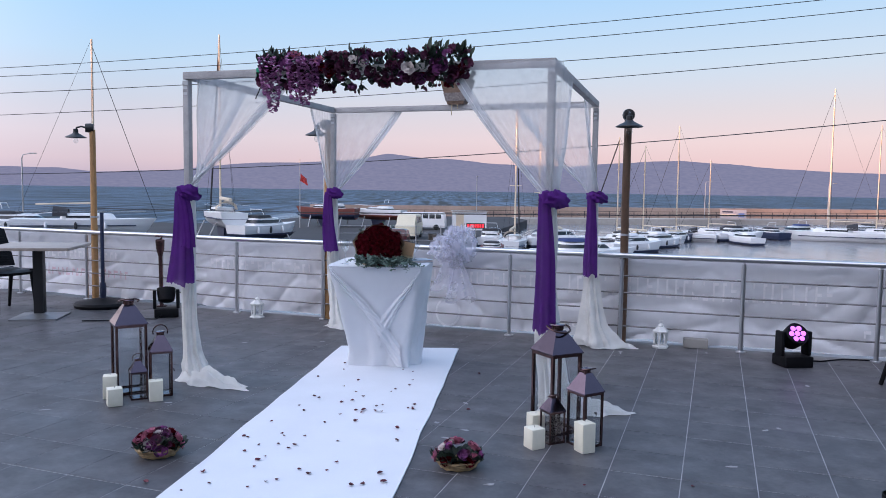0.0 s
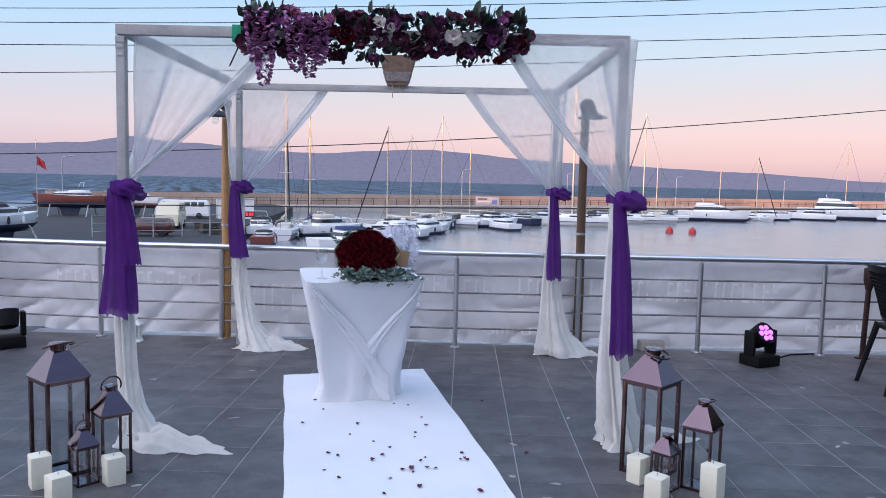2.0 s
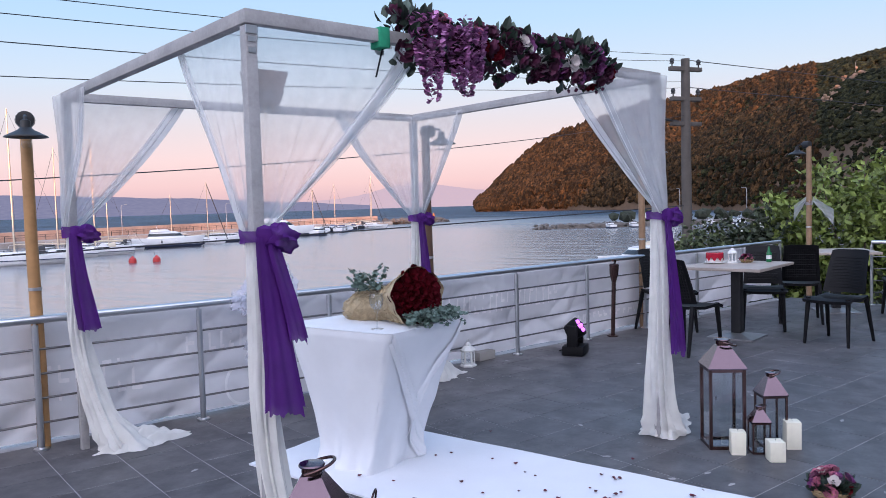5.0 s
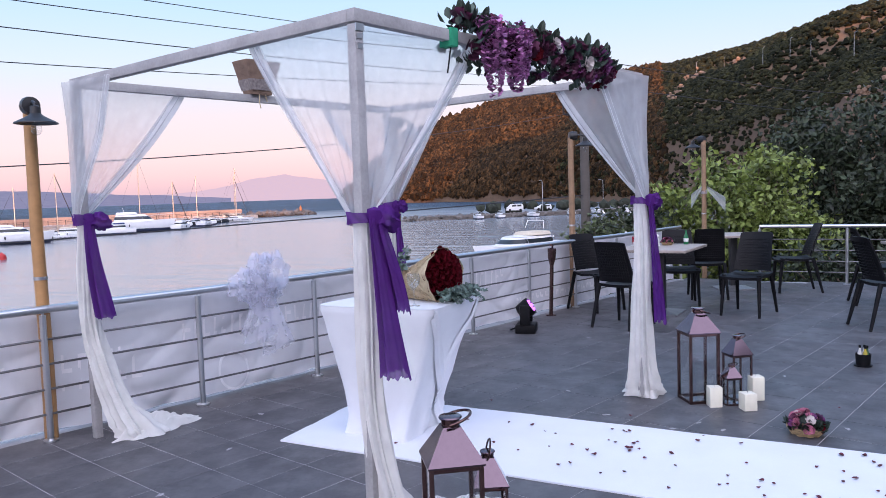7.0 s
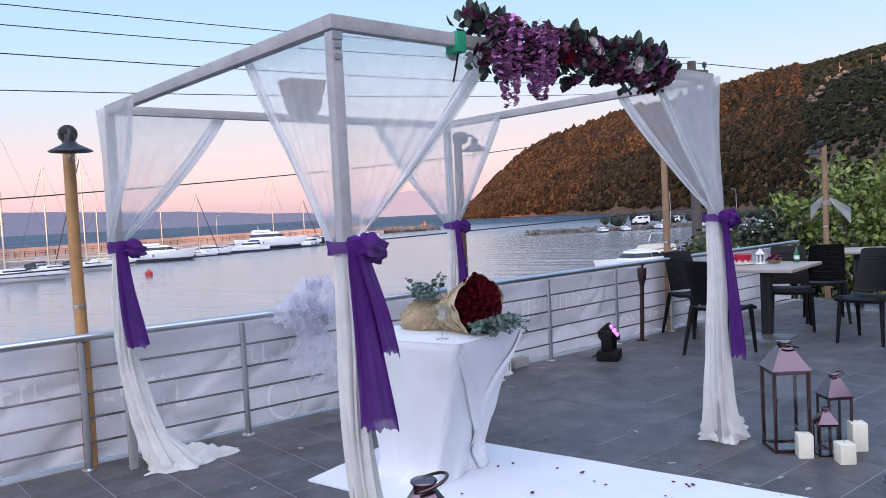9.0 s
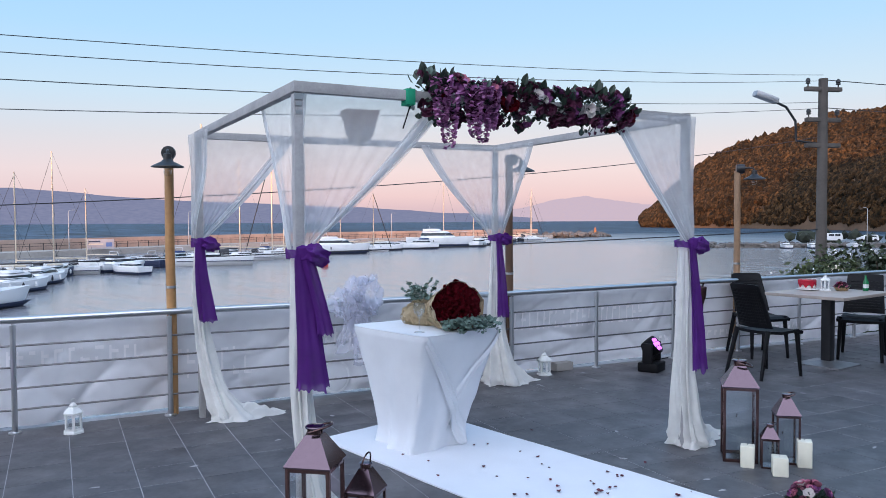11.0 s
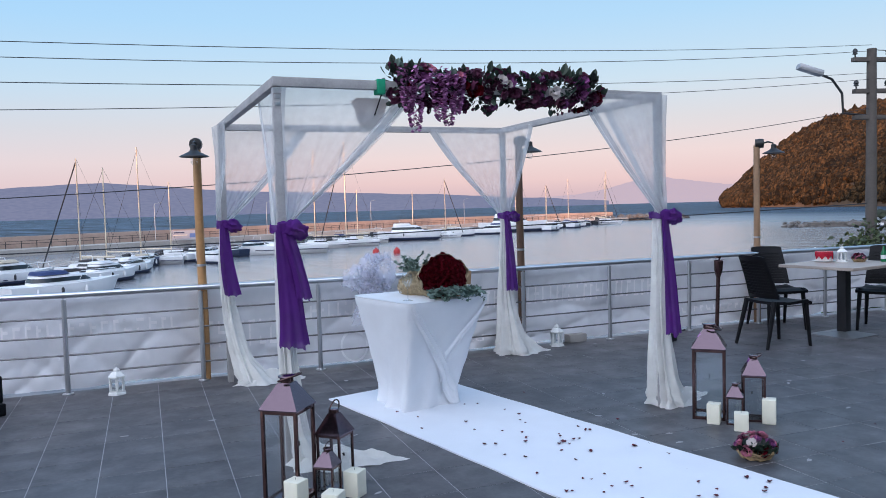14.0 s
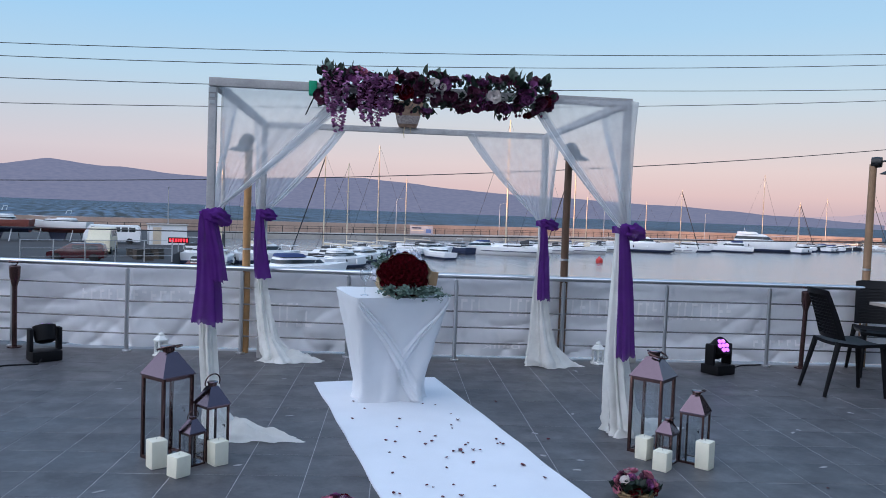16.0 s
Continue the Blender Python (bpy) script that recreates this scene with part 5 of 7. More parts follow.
# steel fence, lit sign and loose gear at the yard's edge
yard_fence = thing("yard_fence", "low galvanised steel fence at the boat yard", "fence")
for i in range(6):
    g = G()
    g.tube([(-8.6 + 2.1 * i, 63.2 + 0.5 * i, YARD_Z), (-8.6 + 2.1 * i, 63.2 + 0.5 * i, YARD_Z + 1.75)], 0.05, 6)
    part("fence_post", g, M_GALV, yard_fence)
for h in (0.5, 1.1, 1.7):
    g = G()
    g.tube([(-8.6, 63.2, YARD_Z + h), (1.9, 65.7, YARD_Z + h)], 0.025, 6)
    part("fence_rail", g, M_GALV, yard_fence)
led = thing("led_sign", "red lit display board on a short post", "sign", pose(3.3, 78.5, YARD_Z))
g = G()
g.tube([(0, 0, 0), (0, 0, 0.9)], 0.05, 8)
part("post", g, M_GALV, led)
g = G()
g.box((0, 0, 1.15), (1.9, 0.12, 0.55), bev=0.02)
part("casing", g, M_BLACKPLASTIC, led)
for i in range(7):
    g = G()
    g.box((-0.75 + 0.25 * i, -0.065, 1.15), (0.17, 0.01, 0.34))
    part("lit_bar", g, M_LEDRED, led, "glowing red bar", smooth=False)
rng = random.Random(77)
for i in range(9):
    x, y = rng.uniform(-1.2, 1.6), rng.uniform(67, 74)
    a, b, h = rng.uniform(0.5, 1.1), rng.uniform(0.4, 0.8), rng.uniform(0.4, 1.0)
    crate = thing("crate", "dark weathered crate of boat gear on the yard", "crate", pose(x, y, YARD_Z, 0, 0, rng.uniform(0, 90)), "crates on the boat yard")
    g = G()
    g.box((0, 0, h / 2), (a, b, h), bev=0.03)
    part("box", g, rng.choice((M_WOODCRATE, M_CANVAS, M_WOODCRATE)), crate)
    g = G()
    g.box((0, 0, h + 0.03), (a * 1.06, b * 1.06, 0.07), bev=0.02)
    part("lid", g, rng.choice((M_WOODCRATE, M_BLACKPLASTIC)), crate)
shed = thing("shed", "small white harbour hut with a flat roof", "hut", pose(3.1, 92.6, YARD_Z, 0, 0, 4))
g = G()
g.box((0, 0, 1.10), (4.0, 2.0, 2.2))
part("wall", g, M_HULL, shed, smooth=False)
g = G()
g.box((0, 0, 2.26), (4.3, 2.3, 0.12), bev=0.02)
part("roof", g, M_QUAY, shed)
g = G()
g.box((-1.2, -1.01, 1.0), (0.9, 0.05, 1.9))
part("door", g, M_ALU, shed, smooth=False)

# red mooring buoys
for x, y in ((57.6, 87), (59.8, 85.2)):
    g = G()
    g.lathe([(0.02, -0.3), (0.4, -0.2), (0.5, 0.15), (0.42, 0.5), (0.16, 0.7), (0.05, 0.85)], 14)
    tagged(part("buoy", g, M_BUOY, m=pose(x, y, W)), "red mooring buoy floating in the harbour", "buoy", "mooring buoys")

# quay street lamps


def street_lamp(x, y, z, h, yaw):
    th = thing("street_lamp", "tall galvanised street lamp with one arm", "street lamp", pose(x, y, z, 0, 0, yaw), "harbour street lamps")
    g = G()
    g.tube([(0, 0, 0), (0, 0, h * 0.93), (0.15, 0, h * 0.98), (1.0, 0, h)], [0.09, 0.07, 0.05, 0.04], 8)
    part("pole", g, M_GALV, th)
    g = G()
    g.box((1.25, 0, h), (0.7, 0.26, 0.12), bev=0.04)
    part("lamp_head", g, M_GALV, th)


for x, y, yaw in ((-46, 84, 0), (-20, 128, 10), (6, 140, -90), (52, 153, 10), (80, 160, 0), (114, 167, 0), (150, 170, 0)):
    street_lamp(x, y, -3.5, 7.4 if y > 100 else 8.2, yaw)
for x, y, yaw in ((178, 50, 40), (205, 40, 60), (230, 20, 60)):
    street_lamp(x, y, WATER_Z + 1, 7.5, yaw)

for az, el in ((86.2, 7.7), (88.05, 7.85), (90.3, 7.95), (92.0, 8.2), (93.25, 7.9), (95.6, 7.9), (97.8, 8.7)):
    q = on_hill(az, el)
    street_lamp(q.x, q.y, q.z - 0.5, 7.0, 200)

# ---------- power pole and its wires ----------
UP = Vector((10.8, 7.03, 0))
M_WOODPOLE = material("weathered_pole_wood", (0.095, 0.082, 0.073), 0.9, vary=0.3, scale=3, bump=0.4, fine=25)
up = thing("power_pole", "weathered utility pole with crossarms and a street light", "utility pole", pose(UP.x, UP.y, 0))
g = G()
g.tube([(0, 0, WATER_Z), (0, 0, 0), (0, 0, 4.02)], [0.13, 0.10, 0.078], 12)
part("pole", g, M_WOODPOLE, up)
for z, half in ((3.83, 0.36), (3.28, 0.34), (2.82, 0.34)):
    g = G()
    g.box((0, 0, z), (half * 2, 0.10, 0.075), Matrix.Rotation(radians(-35), 3, "Z"), bev=0.008)
    arm = part("crossarm", g, M_WOODPOLE, up)
    if z > 3:
        for s in (-1, 1):
            q = Matrix.Rotation(radians(-35), 3, "Z") @ Vector((s * (half - 0.05), 0, 0))
            g = G()
            g.lathe([(0.012, 0), (0.012, 0.05), (0.045, 0.06), (0.03, 0.09), (0.045, 0.10), (0.035, 0.14), (0.01, 0.16)], 12, (q.x, q.y, z + 0.035))
            part("insulator", g, M_BLACKMETAL, arm)
g = G()
q = Vector((-0.55, 0.42, 0))
g.tube([(-0.1, 0.05, 2.85), (q.x * 0.75, q.y * 0.75, 2.9), (q.x * 0.78, q.y * 0.78, 3.25), (q.x * 1.05, q.y * 1.05, 3.50), (q.x * 1.3, q.y * 1.3, 3.57), (q.x * 1.5, q.y * 1.5, 3.63)], 0.022, 8)
part("lamp_arm", g, M_BLACKMETAL, up)
g = G()
g.box((0, 0, 0), (0.46, 0.17, 0.11), bev=0.04)
part("lamp_head", g, M_GALV, up, "grey street light head", m=Matrix.Translation((q.x * 1.62, q.y * 1.62, 3.665)) @ Euler((0, radians(-18), radians(142))).to_matrix().to_4x4())
g = G()
g.tube([(0.13, 0.02, 2.8), (0.16, 0.05, 2.2), (0.14, 0.02, 0.5)], 0.014, 6)
part("cable", g, M_ROPE, up)

FAR_DIR = (Vector((-12, 20.3, 0)) - UP).normalized()


def wire(a, b, c, turn, off, r=0.0042, s0=0.0, s1=46.0):
    """A hanging cable: height a + b s + c s^2 at s metres from the pole, its line turned and set off in the plan."""
    d = Matrix.Rotation(turn, 3, "Z") @ FAR_DIR
    o = UP + Vector((-d.y, d.x, 0)) * off
    g = G()
    pts = []
    for i in range(56):
        q = lerp(s0, s1, i / 55)
        h = a + b * q + c * q * q if q < 24 else a + b * 24 + c * 576 + (b + 2 * c * 24) * (q - 24)
        pts.append(o + d * q + Vector((0, 0, h)))
    g.tube(pts, r, 5)
    tagged(part("wire", g, M_ROPE), "thin overhead cable strung from the utility pole", "cable", "overhead wires")


wire(4.087, -0.1021, 0.00215, 0.31, 0.0)
wire(3.983, -0.1139, 0.00279, 0.31, 0.0)
wire(3.60, -0.1039, 0.00229, 0.36, 0.0)
wire(3.49, -0.1057, 0.00235, 0.29, 0.0)
wire(2.987, -0.1553, 0.00396, 0.34, 0.0, 0.005)
wire(1.30, -0.035, 0.0006, 0.0, 0.0, 0.010, 0.0, 24.0)
# wires that go on behind the pole
for dz in (0.0, -0.5):
    g = G()
    g.tube([UP + Vector((0, 0, 4.0 + dz)), UP + Vector((6, -4, 3.75 + dz)), UP + Vector((14, -9, 3.9 + dz))], 0.008, 5)
    tagged(part("wire", g, M_ROPE), "thin overhead cable strung from the utility pole", "cable", "overhead wires")

# ---------- trees and bushes beside the terrace ----------
M_LEAF = material("fresh_green_leaf", (0.15, 0.195, 0.042), 0.6, vary=0.5, scale=1.5, bump=0.0, island=0.9)
M_LEAFDARK = material("dark_green_leaf", (0.030, 0.042, 0.020), 0.65, vary=0.5, scale=1.5, bump=0.0, island=0.9)
M_LEAFMID = material("olive_green_leaf", (0.050, 0.066, 0.024), 0.65, vary=0.5, scale=1.5, bump=0.0, island=0.9)
M_BARK = material("grey_brown_bark", (0.12, 0.09, 0.07), 0.9, vary=0.4, scale=8, bump=0.5)
M_BLOSSOM = material("white_blossom", (0.75, 0.72, 0.70), 0.7, vary=0.1)


def leaf(g, p, size, rng):
    d = Vector((rng.gauss(0, 1), rng.gauss(0, 1), rng.gauss(-0.3, 0.8))).normalized()
    s = d.orthogonal().normalized()
    s = Matrix.Rotation(rng.uniform(0, 6.28), 3, d) @ s
    w = s * size * 0.30
    up = d.cross(s) * size * 0.06
    g.add([p, p + d * size * 0.45 + w + up, p + d * size, p + d * size * 0.45 - w + up], [(0, 1, 2, 3)])


def tree(name, x, y, z, crown_c, crown_r, mat, count, leaf_size, label, seed, blossom=0):
    th = thing(name, label, "bush" if "bush" in name else "tree", pose(x, y, z))
    rng = random.Random(seed)
    c = Vector(crown_c) - Vector((x, y, z))
    trunk = G()
    trunk.tube([(0, 0, 0), c * 0.45 + Vector((0.1, 0, 0)), c * 0.8, c], [0.16, 0.12, 0.07, 0.03], 10)
    tips = []
    for k in range(16):
        a, e = rng.uniform(0, 6.28), rng.uniform(-0.5, 1.3)
        d = Vector((math.cos(a) * math.cos(e) * crown_r[0], math.sin(a) * math.cos(e) * crown_r[1], math.sin(e) * crown_r[2]))
        st = c * rng.uniform(0.35, 0.85)
        tip = c + d * rng.uniform(0.55, 0.92)
        trunk.tube([st, st.lerp(tip, 0.5) + Vector((0, 0, 0.08)), tip], [0.05, 0.03, 0.012], 6)
        tips += [st.lerp(tip, f) for f in (0.6, 0.8, 1.0)]
    part("trunk", trunk, M_BARK, th)
    centres = []
    for k in range(90):
        v = Vector((rng.gauss(0, 1), rng.gauss(0, 1), rng.gauss(0, 1))).normalized() * rng.uniform(0.45, 1.0)
        centres.append(c + Vector((v.x * crown_r[0], v.y * crown_r[1], v.z * crown_r[2])))
    centres += tips
    g = G()
    g.smooth = False
    for k in range(count):
        q = rng.choice(centres)
        leaf(g, q + Vector((rng.gauss(0, 0.13), rng.gauss(0, 0.13), rng.gauss(0, 0.11))) * max(crown_r) / 1.4, leaf_size * rng.uniform(0.7, 1.3), rng)
    part("crown", g, mat, th)
    if blossom:
        g = G()
        g.smooth = False
        for k in range(blossom):
            q = rng.choice(centres) + Vector((rng.gauss(0, 0.16), rng.gauss(0, 0.16), 0.08 + abs(rng.gauss(0, 0.12))))
            lump(g, q, (0.022, 0.022, 0.018), rng)
        part("blossom", g, M_BLOSSOM, th, "small white blossoms")
    return th


tree("tree", 11.5, 4.1, WATER_Z, (11.6, 4.15, 0.55), (1.3, 1.9, 1.55), M_LEAF, 13500, 0.135, "leafy light green tree beside the terrace railing", 3)
tree("tree", 15.0, 1.6, WATER_Z, (15.0, 1.4, 0.9), (2.2, 2.6, 2.5), M_LEAFDARK, 20000, 0.14, "dark green tree behind the terrace railing", 4)
tree("tree", 15.5, -3.5, WATER_Z, (15.5, -3.5, 0.6), (2.2, 2.8, 2.4), M_LEAFDARK, 14000, 0.15, "dark green tree behind the terrace railing", 5)
tree("bush", 9.4, 6.3, WATER_Z + 2, (9.4, 6.4, 0.05), (1.0, 0.9, 0.95), M_LEAFMID, 6500, 0.10, "flowering green bush below the terrace corner", 6, 36)
tree("bush", 11.3, 5.9, WATER_Z + 2, (11.2, 5.9, 0.2), (1.1, 0.9, 1.0), M_LEAFDARK, 5000, 0.12, "flowering dark bush below the terrace corner", 7, 36)
tree("bush", 9.3, 2.2, WATER_Z + 2, (9.3, 2.0, -0.6), (0.9, 2.6, 1.1), M_LEAFDARK, 7000, 0.13, "dark hedge bush against the terrace edge", 8)
tree("bush", 9.2, -1.8, WATER_Z + 2, (9.2, -1.8, -0.5), (0.9, 2.6, 1.2), M_LEAFDARK, 6000, 0.13, "dark hedge bush against the terrace edge", 9)
g = G()
sl = lambda u, v: Vector((lerp(8.0, 90, v), lerp(-60, 4.5 - 12 * v, u), WATER_Z + 0.2 + lerp(1.9, 1.6, v) + noise.noise((u * 20, v * 9, 1)) * 0.5))
g.sheet(sl, 40, 20)
tagged(part("ground_shore", g, M_EARTH), "dry earth shore beside the terrace", "ground", kind="structure")


# ---------- lanterns and candles ----------
def lantern(x, y, yaw, side, body_h, top, label, handle="up"):
    """A square metal lantern: frame, four panes, pyramid roof, vent collar and ring handle."""
    th = thing("lantern", label, "lantern", pose(x, y, 0, 0, 0, yaw), "floor lanterns")
    s, b = side / 2, side * 0.085
    for sx in (-1, 1):
        for sy in (-1, 1):
            g = G()
            g.box((sx * (s - b / 2), sy * (s - b / 2), body_h / 2), (b, b, body_h), bev=0.0015)
            part("corner_post", g, M_BRONZE, th)
    for z, hh in ((b * 0.6, b * 1.2), (body_h - b / 2, b)):
        g = G()
        for k in range(4):
            m = Matrix.Rotation(radians(90 * k), 3, "Z")
            g.box(m @ Vector((0, s - b / 2, z)), (side - 2 * b, b * 0.9, hh), m)
        part("frame_rail", g, M_BRONZE, th)
    g = G()
    g.box((0, 0, 0.008), (side * 0.92, side * 0.92, 0.006))
    part("base_plate", g, M_ROSEGOLD, th)
    for k in range(4):
        m = Matrix.Rotation(radians(90 * k), 3, "Z")
        g = G()
        w, y0, z0, z1 = side / 2 - b, s - b * 0.6, b, body_h - b
        g.add([m @ Vector(q) for q in ((-w, y0, z0), (w, y0, z0), (w, y0, z1), (-w, y0, z1))], [(0, 1, 2, 3)])
        p = part("pane", g, M_GLASS, th)
        p.visible_shadow = False
    g = G()
    e, c = s * 1.06, side * 0.17
    roof_h = top - body_h - side * 0.20
    rings = []
    for q, z in ((e, body_h), (e, body_h + 0.006), (c, body_h + roof_h)):
        rings.append([Vector((-q, -q, z)), Vector((q, -q, z)), Vector((q, q, z)), Vector((-q, q, z))])
    g.loft(rings)
    part("roof", g, M_ROSEGOLD, th, "polished rose-gold pyramid roof", smooth=False)
    z0 = body_h + roof_h
    collar = G()
    collar.lathe([(c * 0.92, z0 - 0.002), (c * 0.92, z0 + side * 0.13)], 16)
    for k in range(12):
        a = 2 * math.pi * k / 12
        collar.box((math.cos(a) * c * 0.94, math.sin(a) * c * 0.94, z0 + side * 0.07), (0.004, 0.006, side * 0.10), Matrix.Rotation(a, 3, "Z"))
    cl = part("vent_collar", collar, M_BRONZE, th)
    g = G()
    g.lathe([(c * 1.25, z0 + side * 0.13), (c * 1.3, z0 + side * 0.15), (c * 1.2, z0 + side * 0.175), (0.004, z0 + side * 0.19)], 20)
    part("cap", g, M_ROSEGOLD, cl)
    g = G()
    R = side * 0.33
    tilt = {"up": 78, "down": -6, "side": 20}[handle]
    m = Euler((radians(90 - tilt), 0, 0)).to_matrix() if handle != "up" else Euler((radians(12), 0, 0)).to_matrix()
    pts = []
    for k in range(25):
        a = -0.35 + (math.pi + 0.7) * k / 24
        q = Vector((math.cos(a) * R, 0, math.sin(a) * R * 1.05 + R * 0.15))
        if handle != "up":
            q = Euler((radians(72 if handle == "side" else 108), 0, 0)).to_matrix() @ q
        else:
            q = m @ q
        pts.append(q + Vector((0, 0, z0 + side * 0.10)))
    g.tube(pts, side * 0.028, 8)
    part("ring_handle", g, M_BRONZE, th, "ring handle")
    g = G()
    g.tube([(s + 0.003, b * 0.2, body_h * 0.55), (s + 0.014, b * 0.2, body_h * 0.55), (s + 0.016, b * 0.2, body_h * 0.50)], 0.004, 6)
    part("latch", g, M_BRONZE, th)
    return th


def candle(x, y, yaw, w, h):
    th = thing("candle", "thick square ivory pillar candle, unlit", "candle", pose(x, y, 0, 0, 0, yaw), "pillar candles")
    g = G()
    g.box((0, 0, h / 2), (w, w, h), bev=w * 0.07)
    for i, p in enumerate(g.v):
        q = Vector(p)
        q += Vector(noise.noise_vector(q * 30 + Vector((x, y, 0)) * 7)) * 0.0022
        g.v[i] = (q.x, q.y, max(0, q.z - (0.004 if q.z > h * 0.97 and abs(q.x) + abs(q.y) < w * 0.5 else 0)))
    part("wax", g, M_WAX, th)
    g = G()
    g.tube([(0, 0, h - 0.002), (0.001, 0.001, h + 0.010)], 0.0013, 5)
    part("wick", g, M_WICK, th)


LB = "tall rose-gold metal lantern with glass panes, empty"
LM = "medium rose-gold metal lantern with glass panes, empty"
LS = "small rose-gold metal lantern with glass panes, empty"
lantern(-2.075, 5.03, 32, 0.196, 0.46, 0.625, LB, "side")
lantern(-1.845, 4.97, 25, 0.138, 0.295, 0.425, LM, "up")
lantern(-1.955, 4.87, 30, 0.100, 0.175, 0.265, LS, "up")
lantern(0.660, 4.33, 28, 0.204, 0.46, 0.625, LB, "down")
lantern(0.785, 4.09, 32, 0.138, 0.295, 0.425, LM, "side")
lantern(0.615, 4.125, 26, 0.100, 0.175, 0.265, LS, "side")
for x, y, yaw, w, h in ((-2.135, 4.87, 20, 0.098, 0.155), (-2.035, 4.70, 30, 0.10, 0.115), (-1.825, 4.83, 22, 0.098, 0.135), (0.535, 4.225, 20, 0.092, 0.135), (0.505, 4.025, 28, 0.098, 0.115), (0.765, 3.975, 25, 0.095, 0.165)):
    candle(x, y, yaw, w * 0.86, h * 0.96)


# ---------- flowers ----------
M_PLUM = material("plum_silk_petal", (0.075, 0.012, 0.040), 0.7, vary=0.5, scale=20, bump=0.1, island=0.7)
M_MAUVE = material("mauve_silk_petal", (0.17, 0.042, 0.15), 0.7, vary=0.5, scale=20, bump=0.1, island=0.7)
M_PINK = material("dusty_pink_petal", (0.42, 0.13, 0.20), 0.7, vary=0.4, scale=20, bump=0.1, island=0.6)
M_IVORY = material("ivory_petal", (0.56, 0.50, 0.48), 0.7, vary=0.15, scale=20, bump=0.1, island=0.3)
M_RED = material("deep_red_rose", (0.075, 0.0010, 0.006), 0.75, spec=0.12, vary=0.5, scale=40, bump=0.15, island=0.6)
M_SILKLEAF = material("dark_silk_leaf", (0.018, 0.034, 0.022), 0.55, vary=0.5, scale=20, bump=0.1, island=0.7)
M_EUCA = material("eucalyptus_leaf", (0.13, 0.19, 0.16), 0.7, vary=0.35, scale=20, bump=0.1, island=0.6)
M_WICKER = material("peeled_wicker", (0.36, 0.25, 0.13), 0.75, vary=0.4, scale=30, bump=0.3)
M_BURLAP = material("burlap", (0.19, 0.125, 0.09), 0.95, vary=0.35, scale=30, bump=0.6, fine=260)
M_KRAFT = material("kraft_paper", (0.33, 0.22, 0.13), 0.85, vary=0.15, scale=8, bump=0.1)
M_JUTE = material("jute_mesh", (0.50, 0.40, 0.26), 0.95, vary=0.3, scale=40, bump=0.3)


def rose(g, c, d, r, rng):
    """A rose of cupped petals spiralling round its axis d."""
    d = Vector(d).normalized()
    s = d.orthogonal().normalized()
    t = d.cross(s)
    c = Vector(c)
    a = rng.uniform(0, 6.28)
    for k in range(9):
        f = (k + 1) / 9
        a += 2.4
        rad, lift = r * (0.18 + 0.62 * f), r * (0.55 - 0.50 * f)
        out = s * math.cos(a) + t * math.sin(a)
        tan = d.cross(out)
        w = r * (0.34 + 0.42 * f)
        tip = c + out * rad * 1.25 + d * (lift + r * 0.30)
        low = c + out * rad * 0.45 + d * (lift - r * 0.35)
        mid = c + out * rad * 1.0 + d * lift
        g.add([low - tan * w * 0.4, low + tan * w * 0.4, mid + tan * w, tip + tan * w * 0.55 + out * r * 0.12, tip - tan * w * 0.55 + out * r * 0.12, mid - tan * w, mid + out * r * 0.1], [(0, 1, 6), (1, 2, 6), (2, 3, 6), (3, 4, 6), (4, 5, 6), (5, 0, 6)])


def big_leaf(g, p, d, size, rng, wide=0.42):
    d = Vector(d).normalized()
    s = Matrix.Rotation(rng.uniform(-0.9, 0.9), 3, d) @ d.cross(Vector((0, 0, 1)) if abs(d.z) < 0.9 else Vector((1, 0, 0))).normalized()
    n = d.cross(s)
    P = Vector(p)
    g.add([P, P + d * size * 0.35 + s * size * wide * 0.9 + n * size * 0.1, P + d * size * 0.75 + s * size * wide * 0.6 + n * size * 0.06, P + d * size - n * size * 0.06, P + d * size * 0.75 - s * size * wide * 0.6 + n * size * 0.06, P + d * size * 0.35 - s * size * wide * 0.9 + n * size * 0.1, P + d * size * 0.5], [(0, 1, 6), (1, 2, 6), (2, 3, 6), (3, 4, 6), (4, 5, 6), (5, 0, 6)])


garland = thing("flower_garland", "thick garland of plum and mauve silk flowers on the beam", "flower garland")
rng = random.Random(31)
GA, GB = FL.lerp(FR, 0.252), FL.lerp(FR, 0.802)
ax = (GB - GA).normalized()
out_n = Vector((ax.y, -ax.x, 0))
GZ = ARCH_H - 0.03


def around(t, a, r):
    swell = 1.0 + 0.12 * math.sin(t * 17) + 0.10 * math.sin(t * 41 + 1)
    d = out_n * math.cos(a) + Vector((0, 0, 1)) * math.sin(a)
    return GA.lerp(GB, t) + Vector((0, 0, GZ)) + d * r * swell, d


leaves = G()
leaves.smooth = False
for k in range(800):
    t, a = rng.random(), rng.uniform(-1.9, 3.6)
    p, d = around(t, a, rng.uniform(0.05, 0.095))
    big_leaf(leaves, p, d + Vector((rng.gauss(0, 0.5), rng.gauss(0, 0.5), rng.gauss(0.0, 0.5))), rng.uniform(0.030, 0.060), rng)
sprigs = G()
sprigs.smooth = False
for k in range(36):
    t = rng.choice((rng.uniform(0.0, 0.28), rng.random()))
    p, d = around(t, rng.uniform(0.6, 2.2), 0.095)
    big_leaf(sprigs, p, Vector((rng.gauss(0, 0.6), rng.gauss(0, 0.5), 1)), rng.uniform(0.04, 0.07), rng)
